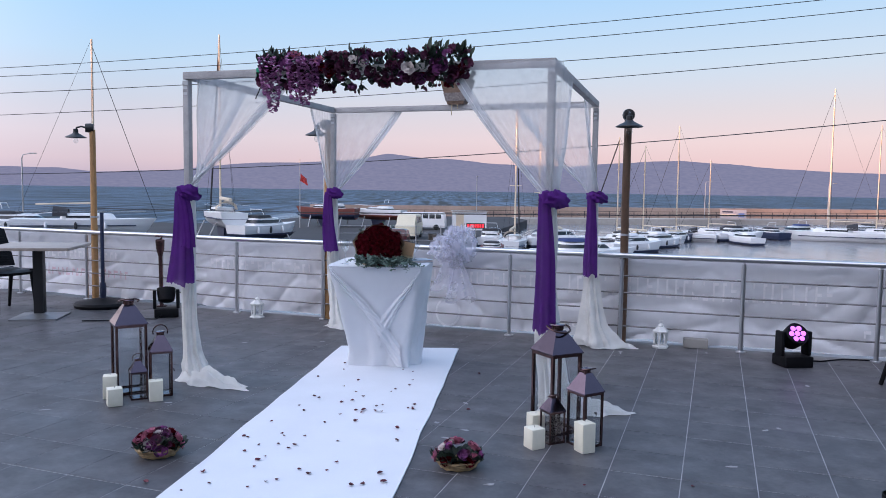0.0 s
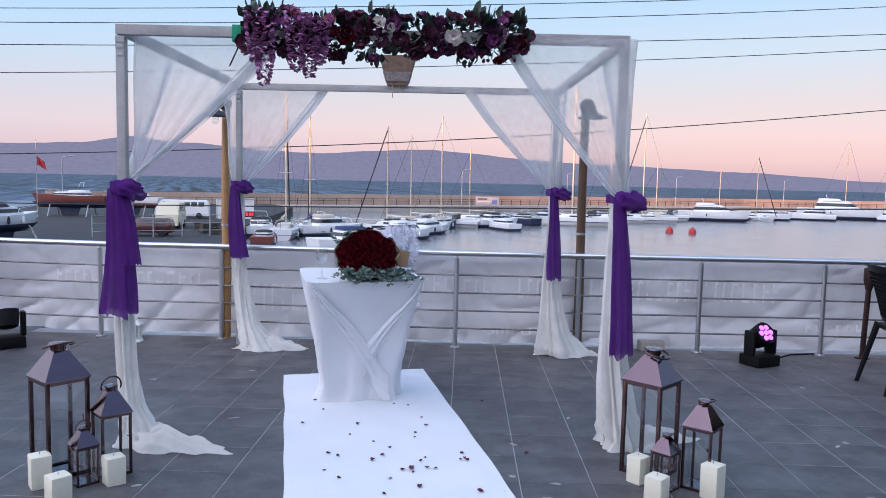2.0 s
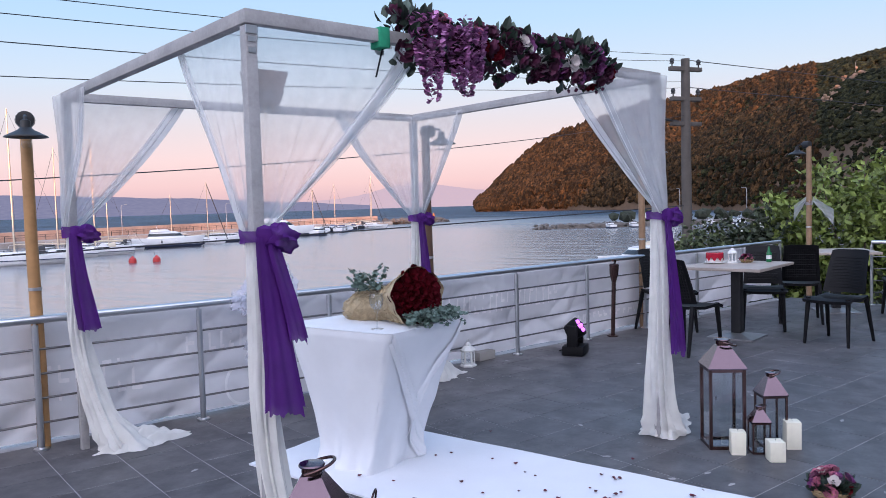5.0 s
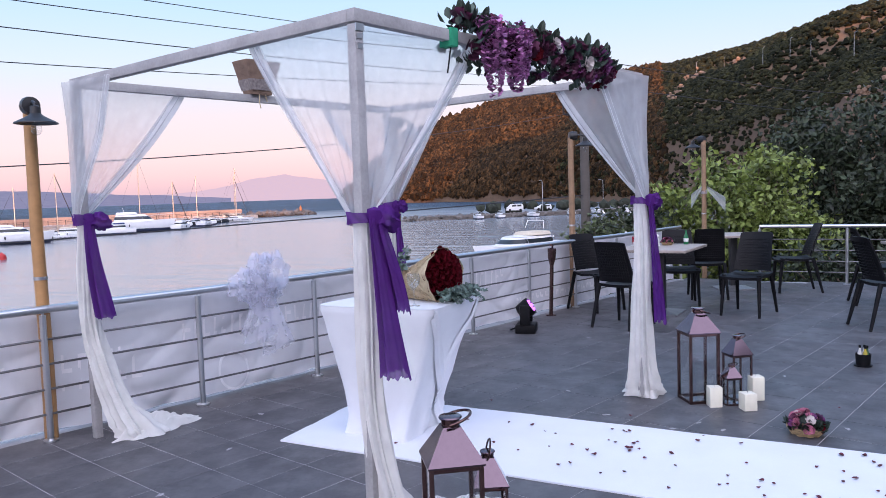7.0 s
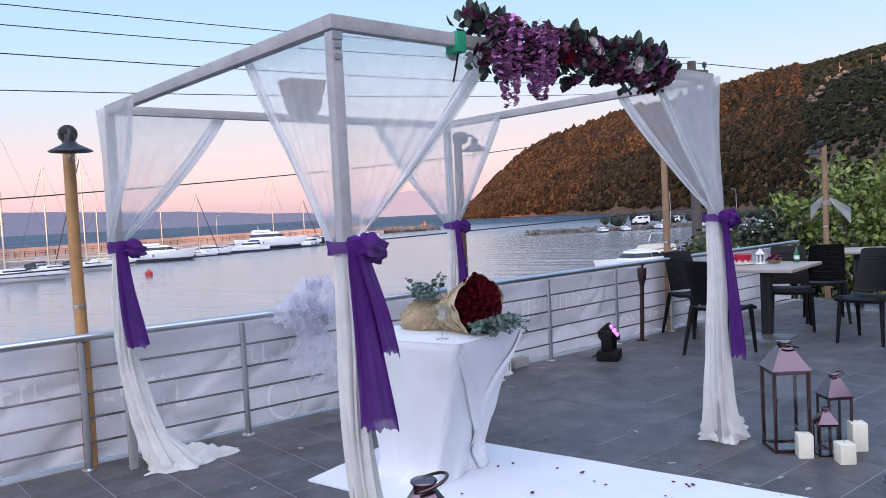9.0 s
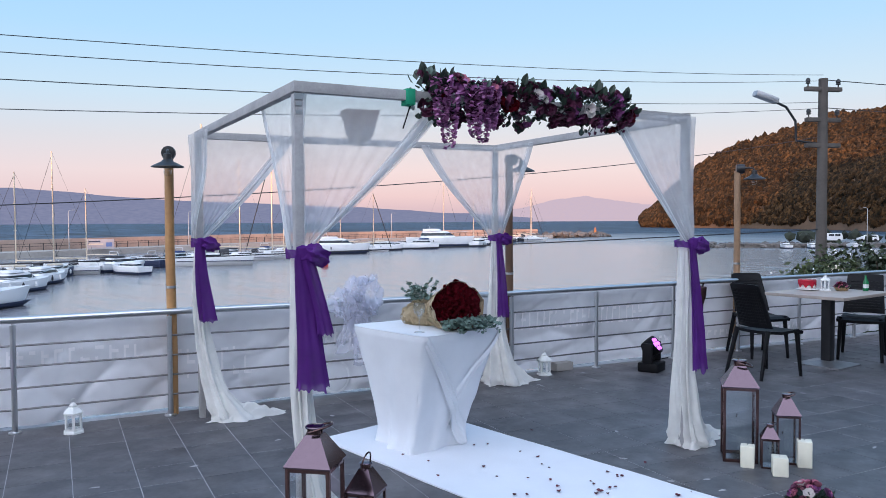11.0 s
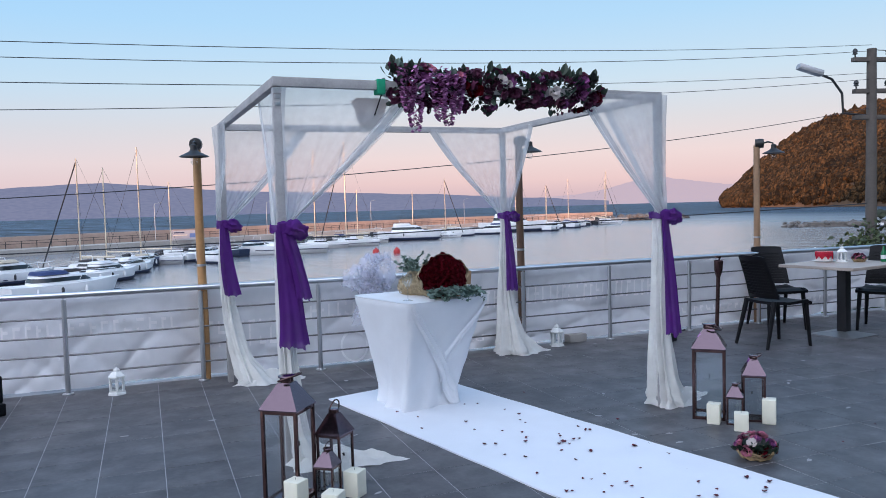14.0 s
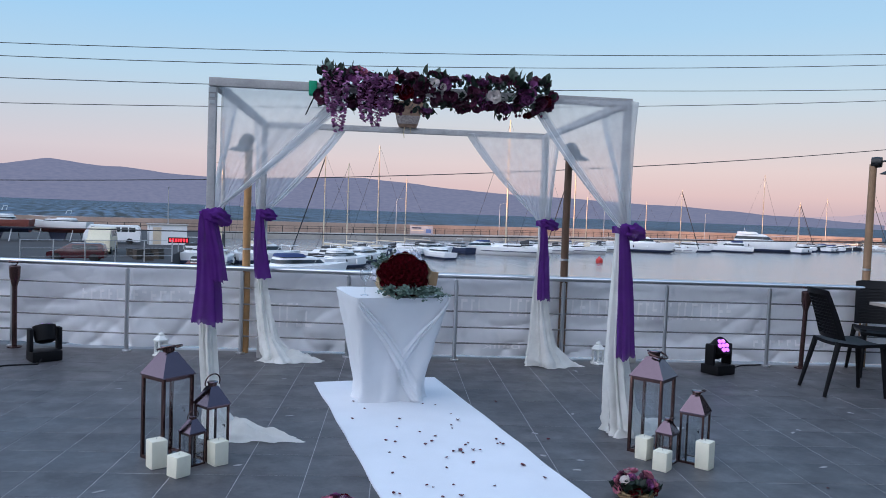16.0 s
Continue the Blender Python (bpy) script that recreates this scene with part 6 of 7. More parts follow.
for k in range(70):
    t = rng.choice((rng.uniform(0.0, 0.1), rng.uniform(0.8, 1.0), rng.random()))
    p, d = around(t, rng.uniform(-0.3, 2.4), 0.10)
    big_leaf(leaves, p, d + ax * (rng.uniform(-0.2, 0.9) if t > 0.7 else rng.uniform(-0.7, 0.2)) + Vector((0, 0, 0.5)), rng.uniform(0.05, 0.085), rng, 0.34)
tagged(part("foliage", leaves, M_SILKLEAF, garland, "dark silk leaves"), kind="stuff")
tagged(part("sprig_leaves", sprigs, M_EUCA, garland, "grey-green sprigs"), kind="stuff")
for k in range(120):
    t = (k + rng.random()) / 120
    a = rng.choice((rng.uniform(-1.3, 1.6), rng.uniform(-1.3, 3.4)))
    p, d = around(t, a, 0.098)
    g = G()
    g.smooth = False
    rose(g, p, d + Vector((rng.gauss(0, 0.25), rng.gauss(0, 0.25), rng.gauss(0, 0.25))), rng.uniform(0.028, 0.050), rng)
    m = rng.choices((M_PLUM, M_MAUVE, M_PINK, M_RED), (8, 1.5, 0.3, 1.5))[0]
    part("flower", g, m, garland, smooth=False)
for t, a, r, m in ((0.48, 0.35, 0.032, M_IVORY), (0.74, -0.1, 0.042, M_IVORY), (0.30, 0.6, 0.032, M_PINK), (0.52, 0.2, 0.022, M_IVORY), (0.88, -0.2, 0.04, M_MAUVE)):
    p, d = around(t, a, 0.112)
    g = G()
    rose(g, p, d, r, rng)
    part("flower", g, m, garland, "pale accent bloom", smooth=False)
M_WISTERIA = material("pale_mauve_blossom", (0.38, 0.15, 0.33), 0.7, vary=0.5, scale=20, bump=0.1, island=0.7)
# hanging wisteria clusters
for t, ln, a in ((0.05, 0.20, 0.3), (0.08, 0.26, -0.1), (0.19, 0.24, 0.3), (0.235, 0.24, 0.1), (0.27, 0.18, 0.2)):
    p, d = around(t, a, 0.135)
    g = G()
    g.smooth = False
    for k in range(230):
        f = rng.random()
        r = 0.038 * (1 - f) ** 0.6 + 0.006
        b = rng.uniform(0, 6.28)
        q = p + Vector((math.cos(b) * r, math.sin(b) * r, 0.05 - (ln + 0.05) * f))
        big_leaf(g, q, Vector((math.cos(b), math.sin(b), rng.uniform(-0.6, 0.5))), 0.024, rng, 0.7)
    tagged(part("wisteria", g, M_WISTERIA, garland, "hanging mauve blossom cluster", smooth=False), kind="stuff")
for k in range(16):
    t = rng.random()
    p, d = around(t, rng.uniform(-1.9, -0.9), 0.095)
    g = G()
    ln = rng.uniform(0.015, 0.045)
    g.tube([p, p + Vector((rng.gauss(0, 0.01), rng.gauss(0, 0.01), -ln))], 0.0018, 4)
    lump(g, p + Vector((0, 0, -ln)), (0.010, 0.010, 0.012), rng)
    part("berry_spray", g, M_PLUM, garland)
M_FOAM = material("green_floral_foam", (0.02, 0.30, 0.16), 0.9, vary=0.1, scale=30)
g = G()
g.box((0, 0, 0), (0.05, 0.075, 0.085), bev=0.005)
part("foam_block", g, M_FOAM, garland, "green floral foam end", m=Matrix.Translation(FL.lerp(FR, 0.232) + Vector((0, 0, GZ - 0.005))) @ Matrix.Rotation(math.atan2(ax.y, ax.x), 4, "Z"))
g = G()
q = FL.lerp(FR, 0.237) + Vector((0, 0, GZ - 0.04))
g.tube([q, q - ax * 0.06 + Vector((0, -0.02, -0.13))], 0.004, 5)
part("cable_tie", g, M_BLACKPLASTIC, garland)


def flower_basket(x, y, seed, scale=1.0, z=0.0, label="low wicker basket full of plum and pink silk flowers"):
    th = thing("flower_basket", label, "flower basket", Matrix.Translation((x, y, z)) @ Matrix.Diagonal((scale, scale, scale, 1)), "flower baskets")
    rng = random.Random(seed)
    for k in range(5):
        g = G()
        R = 0.105 + 0.008 * k
        g.tube([Vector((math.cos(a) * R, math.sin(a) * R * 0.9, 0.010 + 0.011 * k + 0.004 * math.sin(9 * a + k * 2))) for a in [2 * math.pi * i / 36 for i in range(37)]], 0.0075, 6)
        part("wicker_strand", g, M_WICKER, th)
    g = G()
    g.lathe([(0.004, 0.004), (0.10, 0.005), (0.125, 0.045), (0.004, 0.06)], 20)
    part("wicker_bottom", g, M_WICKER, th)
    g = G()
    for k in range(130):
        a, r = rng.uniform(0, 6.28), rng.uniform(0.03, 0.13)
        big_leaf(g, (math.cos(a) * r, math.sin(a) * r * 0.85, 0.06), (math.cos(a) * 0.7, math.sin(a) * 0.7, rng.uniform(0.0, 0.9)), rng.uniform(0.04, 0.075), rng)
    tagged(part("foliage", g, M_SILKLEAF, th, smooth=False), kind="stuff")
    for k in range(30):
        e = math.acos(1 - rng.random() * 0.95)
        a = rng.uniform(0, 6.28)
        d = Vector((math.sin(e) * math.cos(a), math.sin(e) * math.sin(a), math.cos(e)))
        g = G()
        rose(g, Vector((d.x * 0.135, d.y * 0.115, 0.055 + d.z * 0.10)), d, rng.uniform(0.022, 0.040), rng)
        part("flower", g, rng.choices((M_PLUM, M_PINK, M_MAUVE, M_RED, M_IVORY), (3, 6, 4, 1.5, 1.2))[0], th, smooth=False)
    return th


flower_basket(-1.44, 3.83, 1, 0.80)
flower_basket(0.09, 3.72, 2, 0.80)

# the burlap-wrapped planter on the rear beam
planter = thing("planter", "tapered burlap planter tied on top of the rear beam", "planter", Matrix.Translation(BL.lerp(BR, 0.50) + Vector((0, 0, ARCH_H))) @ Matrix.Rotation(math.atan2((BR - BL).y, (BR - BL).x), 4, "Z"))
g = G()
g.loft([[Vector((sx * w, sy * d, z)) for sx, sy in ((-1, -1), (1, -1), (1, 1), (-1, 1))] for w, d, z in ((0.080, 0.055, 0.0), (0.125, 0.08, 0.16), (0.145, 0.09, 0.235), (0.130, 0.08, 0.225), (0.11, 0.07, 0.17))])
part("box", g, M_BURLAP, planter)
g = G()
g.loft([[Vector((sx * w, sy * d, z)) for sx, sy in ((-1, -1), (1, -1), (1, 1), (-1, 1))] for w, d, z in ((0.092, 0.066, 0.03), (0.113, 0.078, 0.105))])
part("lace_band", g, material("grey_lace", (0.22, 0.19, 0.18), 0.9, vary=0.4, scale=60), planter, "pale lace band")
g = G()
g.tube([(-0.03, -0.06, 0.0), (-0.035, -0.065, -0.06), (-0.03, -0.07, -0.10)], 0.004, 5)
g.tube([(0.02, -0.06, 0.0), (0.03, -0.065, -0.05)], 0.004, 5)
part("string", g, M_JUTE, planter)

# ---------- rose bouquet on the table ----------
bouquet = thing("rose_bouquet", "large bouquet of dark red roses wrapped in jute mesh", "bouquet")
BC, BD = Vector((-0.475, 5.68, 0.946)), Vector((-0.22, -0.97, 0.10)).normalized()
bs = Vector((BD.y, -BD.x, 0)).normalized() * -1
bt = BD.cross(bs)
if bt.z < 0:
    bt = -bt


def cone(u, v):
    a = 2 * math.pi * u
    r = lerp(0.174, 0.085, min(1, v * 2.2)) if v < 0.45 else (0.088 + 0.050 * math.sin(math.pi * (v - 0.45) / 0.55)) * (1 if v < 0.97 else 0.3)
    r = r * (1 + 0.05 * math.sin(5 * a) + 0.03 * math.sin(11 * a + 6 * v))
    p = BC - BD * (0.50 * v) + bs * math.cos(a) * r * 1.06 + bt * math.sin(a) * r * 0.86
    p += Vector((0, 0, -0.07 * v))
    p.z = max(p.z, 0.803)
    return p


g = G()
g.sheet(cone, 48, 14, close=True)
part("jute_wrap", g, M_JUTE, bouquet)
rng = random.Random(41)
g = G()
for k in range(420):
    u0, v0 = rng.random(), rng.uniform(0.0, 0.85)
    du, dv = rng.uniform(-0.25, 0.25), rng.uniform(0.1, 0.4)
    pts = []
    for i in range(6):
        p = cone(u0 + du * i / 5, min(1, v0 + dv * i / 5))
        o = (p - (BC - BD * 0.2)).normalized()
        pts.append(p + o * (0.010 + 0.014 * math.sin(i * 2 + k) * (0.4 + v0)))
    g.tube(pts, 0.0024, 3, cap=False)
tagged(part("jute_mesh", g, M_JUTE, bouquet, "straw-coloured jute mesh"), kind="stuff")
g = G()
g.sheet(lambda u, v: (lambda q: q)(cone(u, 0.0) + BD * (0.022 * v) + (cone(u, 0.0) - BC).normalized() * 0.006 * v), 48, 3, close=True)
part("mesh_rim", g, M_JUTE, bouquet)
g = G()
g.sheet(lambda u, v: BC + bs * math.cos(6.2832 * u) * v * 0.162 + bt * math.sin(6.2832 * u) * v * 0.134 + BD * (0.045 * (1 - v * v) - 0.006), 32, 6, close=True)
part("rose_backing", g, M_RED, bouquet)
for i in range(54):
    rr = math.sqrt((i + 0.5) / 54)
    a = i * 2.39996
    p = BC + bs * math.cos(a) * rr * 0.164 + bt * math.sin(a) * rr * 0.138 + BD * (0.070 * (1 - rr * rr))
    g = G()
    g.smooth = False
    rose(g, p, BD + bs * math.cos(a) * rr * 0.5 + bt * math.sin(a) * rr * 0.5, rng.uniform(0.030, 0.037), rng)
    part("rose", g, M_RED, bouquet, smooth=False)
g = G()
g.box((0, 0, 0), (0.12, 0.10, 0.005))
part("paper_flap", g, M_KRAFT, bouquet, m=Matrix.Translation((-0.27, 5.70, 0.93)) @ Euler((radians(80), radians(8), radians(-25))).to_matrix().to_4x4())


def euca(parent, p, d, ln, rng):
    g = G()
    g.smooth = False
    P, D = Vector(p), Vector(d).normalized()
    n = int(ln / 0.016)
    pts = []
    for i in range(n + 1):
        f = i / n
        q = P + D * ln * f + Vector((0, 0, -0.05 * f * f * ln / 0.2))
        q.z = max(q.z, 0.806 if q.y > 5.56 else 0.70)
        pts.append(q)
        for s in (-1, 1):
            side = D.cross(Vector((0, 0, 1))).normalized() * s
            big_leaf(g, q, side + Vector((rng.gauss(0, 0.3), rng.gauss(0, 0.3), rng.gauss(0.2, 0.4))), rng.uniform(0.026, 0.042) * (1.1 - 0.4 * f), rng, 0.5)
    g.tube(pts, 0.002, 4)
    part("eucalyptus_sprig", g, M_EUCA, parent, smooth=False)


rng = random.Random(51)
for k in range(40):
    x = rng.uniform(-0.62, -0.24)
    euca(bouquet, (x, 5.62 + rng.uniform(-0.03, 0.03), 0.83 + rng.uniform(0, 0.03)), (rng.uniform(-1.0, 1.0), rng.uniform(-0.9, 0.1), rng.uniform(-0.1, 0.35)), rng.uniform(0.09, 0.18), rng)
for k in range(9):
    euca(bouquet, (-0.55 + rng.uniform(-0.08, 0.1), 5.95 + rng.uniform(-0.08, 0.12), 0.98), (rng.uniform(-0.5, 0.5), rng.uniform(-0.2, 0.8), 0.9), rng.uniform(0.10, 0.20), rng)


def wine_glass(x, y, z, label="stemmed wine glass standing empty on the cloth"):
    g = G()
    g.lathe([(0.004, 0.0), (0.034, 0.002), (0.034, 0.004), (0.006, 0.010), (0.004, 0.02), (0.004, 0.085), (0.014, 0.098), (0.034, 0.125), (0.038, 0.155), (0.033, 0.185), (0.032, 0.185), (0.036, 0.155), (0.032, 0.127), (0.010, 0.101)], 22)
    ob = part("wine_glass", g, M_GLASS, m=pose(x, y, z))
    tagged(ob, label, "wine glass", "wine glasses")


wine_glass(-0.735, 5.75, TH + 0.004)
wine_glass(-0.215, 5.80, TH + 0.004)
book = thing("guest_book", "closed pale blue guest book lying on the tablecloth", "book", pose(-0.20, 6.0, TH + 0.004, 0, 0, 25))
g = G()
g.box((0, 0, 0.011), (0.20, 0.14, 0.018))
part("pages", g, M_IVORY, book, smooth=False)
for z in (0.002, 0.0215):
    g = G()
    g.box((0, 0, z), (0.21, 0.15, 0.003), bev=0.001)
    part("cover", g, material("pale_blue_cover", (0.35, 0.42, 0.52), 0.5, vary=0.1) if z < 0.01 else bpy.data.materials["pale_blue_cover"], book)

# ---------- white tulle bow on the railing ----------
bow = thing("tulle_bow", "large white tulle bow tied to the handrail", "bow", pose(0.12, 7.36, 0.77, 0, 0, -20))
for n_, (cx, cz, rx, ry, rz) in enumerate(((-0.11, 0.03, 0.13, 0.10, 0.10), (0.09, 0.09, 0.11, 0.09, 0.15), (0.0, -0.03, 0.12, 0.08, 0.12), (-0.02, 0.12, 0.09, 0.07, 0.11))):
    def puff(u, v):
        a, e = 2 * math.pi * u, math.pi * (v - 0.5)
        d = Vector((math.cos(a) * math.cos(e), math.sin(a) * math.cos(e), math.sin(e)))
        r = 1 + 0.45 * noise.noise(d * 2.6 + Vector((n_ * 7, 0, 0))) + 0.25 * noise.noise(d * 7 + Vector((n_ * 3, 0, 0))) + 0.22 * math.sin(9 * a + 4 * e + n_)
        return Vector((cx + d.x * rx * r, -0.02 + d.y * ry * r, cz + d.z * rz * r))
    g = G()
    g.sheet(puff, 40, 20, close=True)
    part("bow_puff", g, M_TULLE, bow)
for s in (-1, 1):
    def tail_f(u, v):
        a = 2 * math.pi * u
        w = 0.04 + 0.09 * v
        return Vector((s * (0.01 + 0.07 * v) + math.cos(a) * w * (1 + 0.3 * math.sin(5 * a + 2 * v)), -0.05 + math.sin(a) * (0.02 + 0.035 * v) * (1 + 0.3 * math.sin(4 * a)), -(0.44 if s > 0 else 0.34) * v * (1 + 0.10 * math.sin(2 * a))))
    g = G()
    g.sheet(tail_f, 44, 20, close=True)
    part("bow_tail", g, M_TULLE, bow)
g = G()
lump(g, (0, -0.03, 0), (0.045, 0.04, 0.05), random.Random(2), 0.1)
part("knot", g, cloth("dense_white_tulle", (0.82, 0.82, 0.92), 0.8, 0.4), bow)

# ---------- rose petals on the runner ----------
rng = random.Random(61)
petal_meshes = []
for k in range(4):
    g = G()
    for j in range(1 + k % 2):
        o = Vector((rng.uniform(-0.012, 0.012), rng.uniform(-0.012, 0.012), 0.002 * j)) if j else Vector()
        pts = [Vector((math.cos(a) * 0.017 * (1 - 0.25 * math.cos(a)), math.sin(a) * 0.015, 0.004 + 0.008 * abs(math.sin(a + k)))) + o for a in [2 * math.pi * i / 8 for i in range(8)]]
        g.add([o + Vector((0, 0, 0.001))] + pts, [(0, 1 + i, 1 + (i + 1) % 8) for i in range(8)])
    me = bpy.data.meshes.new("rose_petal")
    me.from_pydata([tuple(p) for p in g.v], [], g.f)
    me.materials.append(M_PETAL)
    petal_meshes.append(me)
for k in range(84):
    if k < 74:
        u, v = rng.uniform(0.06, 0.94), min(0.95, abs(rng.gauss(0.26, 0.17)))
        p = runner(u, v) + Vector((0, 0, 0.002))
        if p.y > 5.75 and -0.72 < p.x < -0.05:
            p.y -= 1.3
            p = Vector((p.x - 0.1, p.y, 0.014))
    else:
        p = Vector((rng.uniform(-1.6, 1.2), rng.uniform(3.4, 6.2), 0.001))
    ob = new("rose_petal", petal_meshes[k % 4])
    ob.matrix_basis = pose(p.x, p.y, p.z, rng.uniform(-8, 8), rng.uniform(-8, 8), rng.uniform(0, 360)) @ Matrix.Scale(rng.uniform(0.45, 0.85), 4)
    tagged(ob, "dark dried rose petal scattered on the aisle", "petal", "scattered petals")

# ---------- small white lanterns, brick, spots ----------
M_WHITEPAINT = material("white_painted_tin", (0.72, 0.72, 0.70), 0.5, vary=0.12, scale=20)


def tin_lantern(x, y, z, yaw, s=1.0):
    th = thing("tin_lantern", "small white tin lantern with cut-out sides", "lantern", Matrix.Translation((x, y, z)) @ Matrix.Rotation(radians(yaw), 4, "Z") @ Matrix.Scale(s, 4), "white tin lanterns")
    g = G()
    g.lathe([(0.075, 0), (0.075, 0.012), (0.062, 0.02), (0.062, 0.032), (0.004, 0.034)], 6)
    part("base", g, M_WHITEPAINT, th, smooth=False)
    for k in range(6):
        a = math.pi * 2 * k / 6
        g = G()
        g.box((math.cos(a) * 0.055, math.sin(a) * 0.055, 0.085), (0.010, 0.018, 0.11), Matrix.Rotation(a, 3, "Z"))
        part("side_post", g, M_WHITEPAINT, th, smooth=False)
    g = G()
    g.lathe([(0.050, 0.035), (0.050, 0.135)], 6)
    part("glass_pane", g, M_GLASS, th, smooth=False)
    g = G()
    g.lathe([(0.070, 0.135), (0.072, 0.148), (0.040, 0.178), (0.028, 0.184), (0.028, 0.198), (0.012, 0.212), (0.004, 0.216)], 6)
    part("roof", g, M_WHITEPAINT, th, smooth=False)
    g = G()
    g.tube([Vector((math.cos(a) * 0.018, 0, 0.226 + math.sin(a) * 0.018)) for a in [2 * math.pi * i / 16 for i in range(17)]], 0.0025, 5)
    part("ring", g, M_WHITEPAINT, th)


tin_lantern(-1.95, 8.02, 0, 10)
tin_lantern(1.95, 6.76, 0, 0)
g = G()
g.box((0, 0, 0.04), (0.21, 0.11, 0.08), bev=0.008)
tagged(part("concrete_block", g, M_CONCRETE, m=pose(2.27, 6.78, 0, 0, 0, -15)), "grey concrete block lying against the banner", "block")

M_LED = glow("violet_led", (0.62, 0.16, 0.90), 1.7)


def spot(x, y, yaw, tilt, m_led):
    th = thing("stage_light", "black moving-head stage light on the floor", "stage light", pose(x, y, 0, 0, 0, yaw), "stage lights")
    g = G()
    g.box((0, 0, 0.045), (0.24, 0.20, 0.09), bev=0.012)
    part("base", g, M_BLACKPLASTIC, th)
    for s in (-1, 1):
        g = G()
        g.box((s * 0.115, 0, 0.185), (0.035, 0.10, 0.20), bev=0.014)
        part("yoke_arm", g, M_BLACKPLASTIC, th)
    m = Matrix.Translation((0, 0, 0.235)) @ Euler((radians(tilt), 0, 0)).to_matrix().to_4x4()
    g = G()
    g.lathe([(0.05, -0.085), (0.080, -0.07), (0.092, 0.02), (0.092, 0.062), (0.084, 0.066), (0.080, 0.058), (0.004, 0.056)], 24)
    head = part("head", g, M_BLACKPLASTIC, th, m=m)
    for k in range(7):
        r = 0 if k == 6 else 0.050
        g = G()
        g.lathe([(0.021, 0.058), (0.020, 0.066), (0.012, 0.072), (0.002, 0.074)], 12, (math.cos(k * math.pi / 3) * r, math.sin(k * math.pi / 3) * r, 0))
        part("led_lens", g, m_led, head, "lit violet LED lens")
    g = G()
    g.tube([(0.05, 0.10, 0.03), (0.10, 0.18, 0.006), (0.32, 0.10, 0.006), (0.55, 0.16, 0.006), (0.8, 0.10, 0.006)], 0.006, 6)
    part("power_cable", g, M_BLACKPLASTIC, th)


spot(2.83, 6.10, 8, 55, M_LED)
spot(-2.90, 8.0, 200, 20, M_LED)

# bronze garden torches leaning in the railing
for x, y in ((3.88, 6.10), (-3.20, 8.68)):
    th = thing("garden_torch", "dull bronze garden torch standing by the railing", "torch", pose(x, y, 0, 2, 0, 0), "garden torches")
    g = G()
    g.tube([(0, 0, 0), (0, 0, 0.60)], 0.022, 12)
    g.lathe([(0.06, 0), (0.06, 0.012), (0.025, 0.02)], 16)
    part("stem", g, M_BRONZE, th)
    g = G()
    g.lathe([(0.024, 0.58), (0.045, 0.66), (0.05, 0.76), (0.044, 0.765), (0.02, 0.70)], 16)
    part("bowl", g, M_BRONZE, th)
    g = G()
    g.tube([(0, 0, 0.76), (0.03, 0, 0.80), (-0.05, 0, 0.805)], 0.012, 6)
    part("snuffer", g, M_BRONZE, th)

# parasol foot
para = thing("parasol_base", "black parasol foot with a short empty pole", "parasol base", pose(-3.84, 8.62, 0))
g = G()
g.lathe([(0.30, 0.0), (0.31, 0.03), (0.29, 0.055), (0.12, 0.085), (0.05, 0.10), (0.004, 0.10)], 32)
part("foot", g, M_BLACKPLASTIC, para)
g = G()
g.tube([(0, 0, 0.09), (0, 0, 1.06)], 0.021, 12)
g.lathe([(0.034, 0.10), (0.036, 0.24), (0.028, 0.27)], 12)
part("pole", g, material("dark_blue_metal", (0.02, 0.03, 0.07), 0.4, vary=0.2), para)

# ---------- dining furniture ----------
M_TABLETOP = material("grey_beige_laminate", (0.36, 0.30, 0.26), 0.45, vary=0.2, scale=4, bump=0.08, fine=30)


def dining_table(x, y, yaw, w=0.80, d=0.80):
    th = thing("dining_table", "square cafe table with a wood-look top on a black column", "table", pose(x, y, 0, 0, 0, yaw), "dining tables")
    g = G()
    g.box((0, 0, 0.73), (w, d, 0.03), bev=0.004)
    part("tabletop", g, M_TABLETOP, th)
    g = G()
    g.box((0, 0, 0.38), (0.095, 0.095, 0.68), bev=0.004)
    part("column", g, M_BLACKMETAL, th)
    g = G()
    g.loft([[Vector((sx * q, sy * q, z)) for sx, sy in ((-1, -1), (1, -1), (1, 1), (-1, 1))] for q, z in ((0.23, 0.0), (0.23, 0.014), (0.10, 0.035), (0.06, 0.045))])
    part("foot_plate", g, material("brushed_foot_plate", (0.32, 0.32, 0.33), 0.4, 0.8, vary=0.2) if "brushed_foot_plate" not in bpy.data.materials else bpy.data.materials["brushed_foot_plate"], th, smooth=False)
    return th


dining_table(4.32, 4.93, -10, 1.0, 0.80)
dining_table(6.55, 4.20, 18)
dining_table(-4.15, 7.85, 10)
dining_table(4.75, 2.15, 18)

chair0 = thing("dining_chair", "black moulded rattan-look plastic chair without arms", "chair", pose(3.42, 5.28, 0, 0, 0, 105), "chairs round the tables")


def seat_f(u, v):
    x, y = (u - 0.5) * lerp(0.40, 0.45, v), lerp(-0.20, 0.23, v)
    z = 0.455 - 0.012 * math.cos((u - 0.5) * 2.6) - 0.015 * max(0, 1 - abs(v - 0.4) * 2.5) - (0.02 * max(0, v - 0.85) / 0.15)
    return Vector((x, y, z))


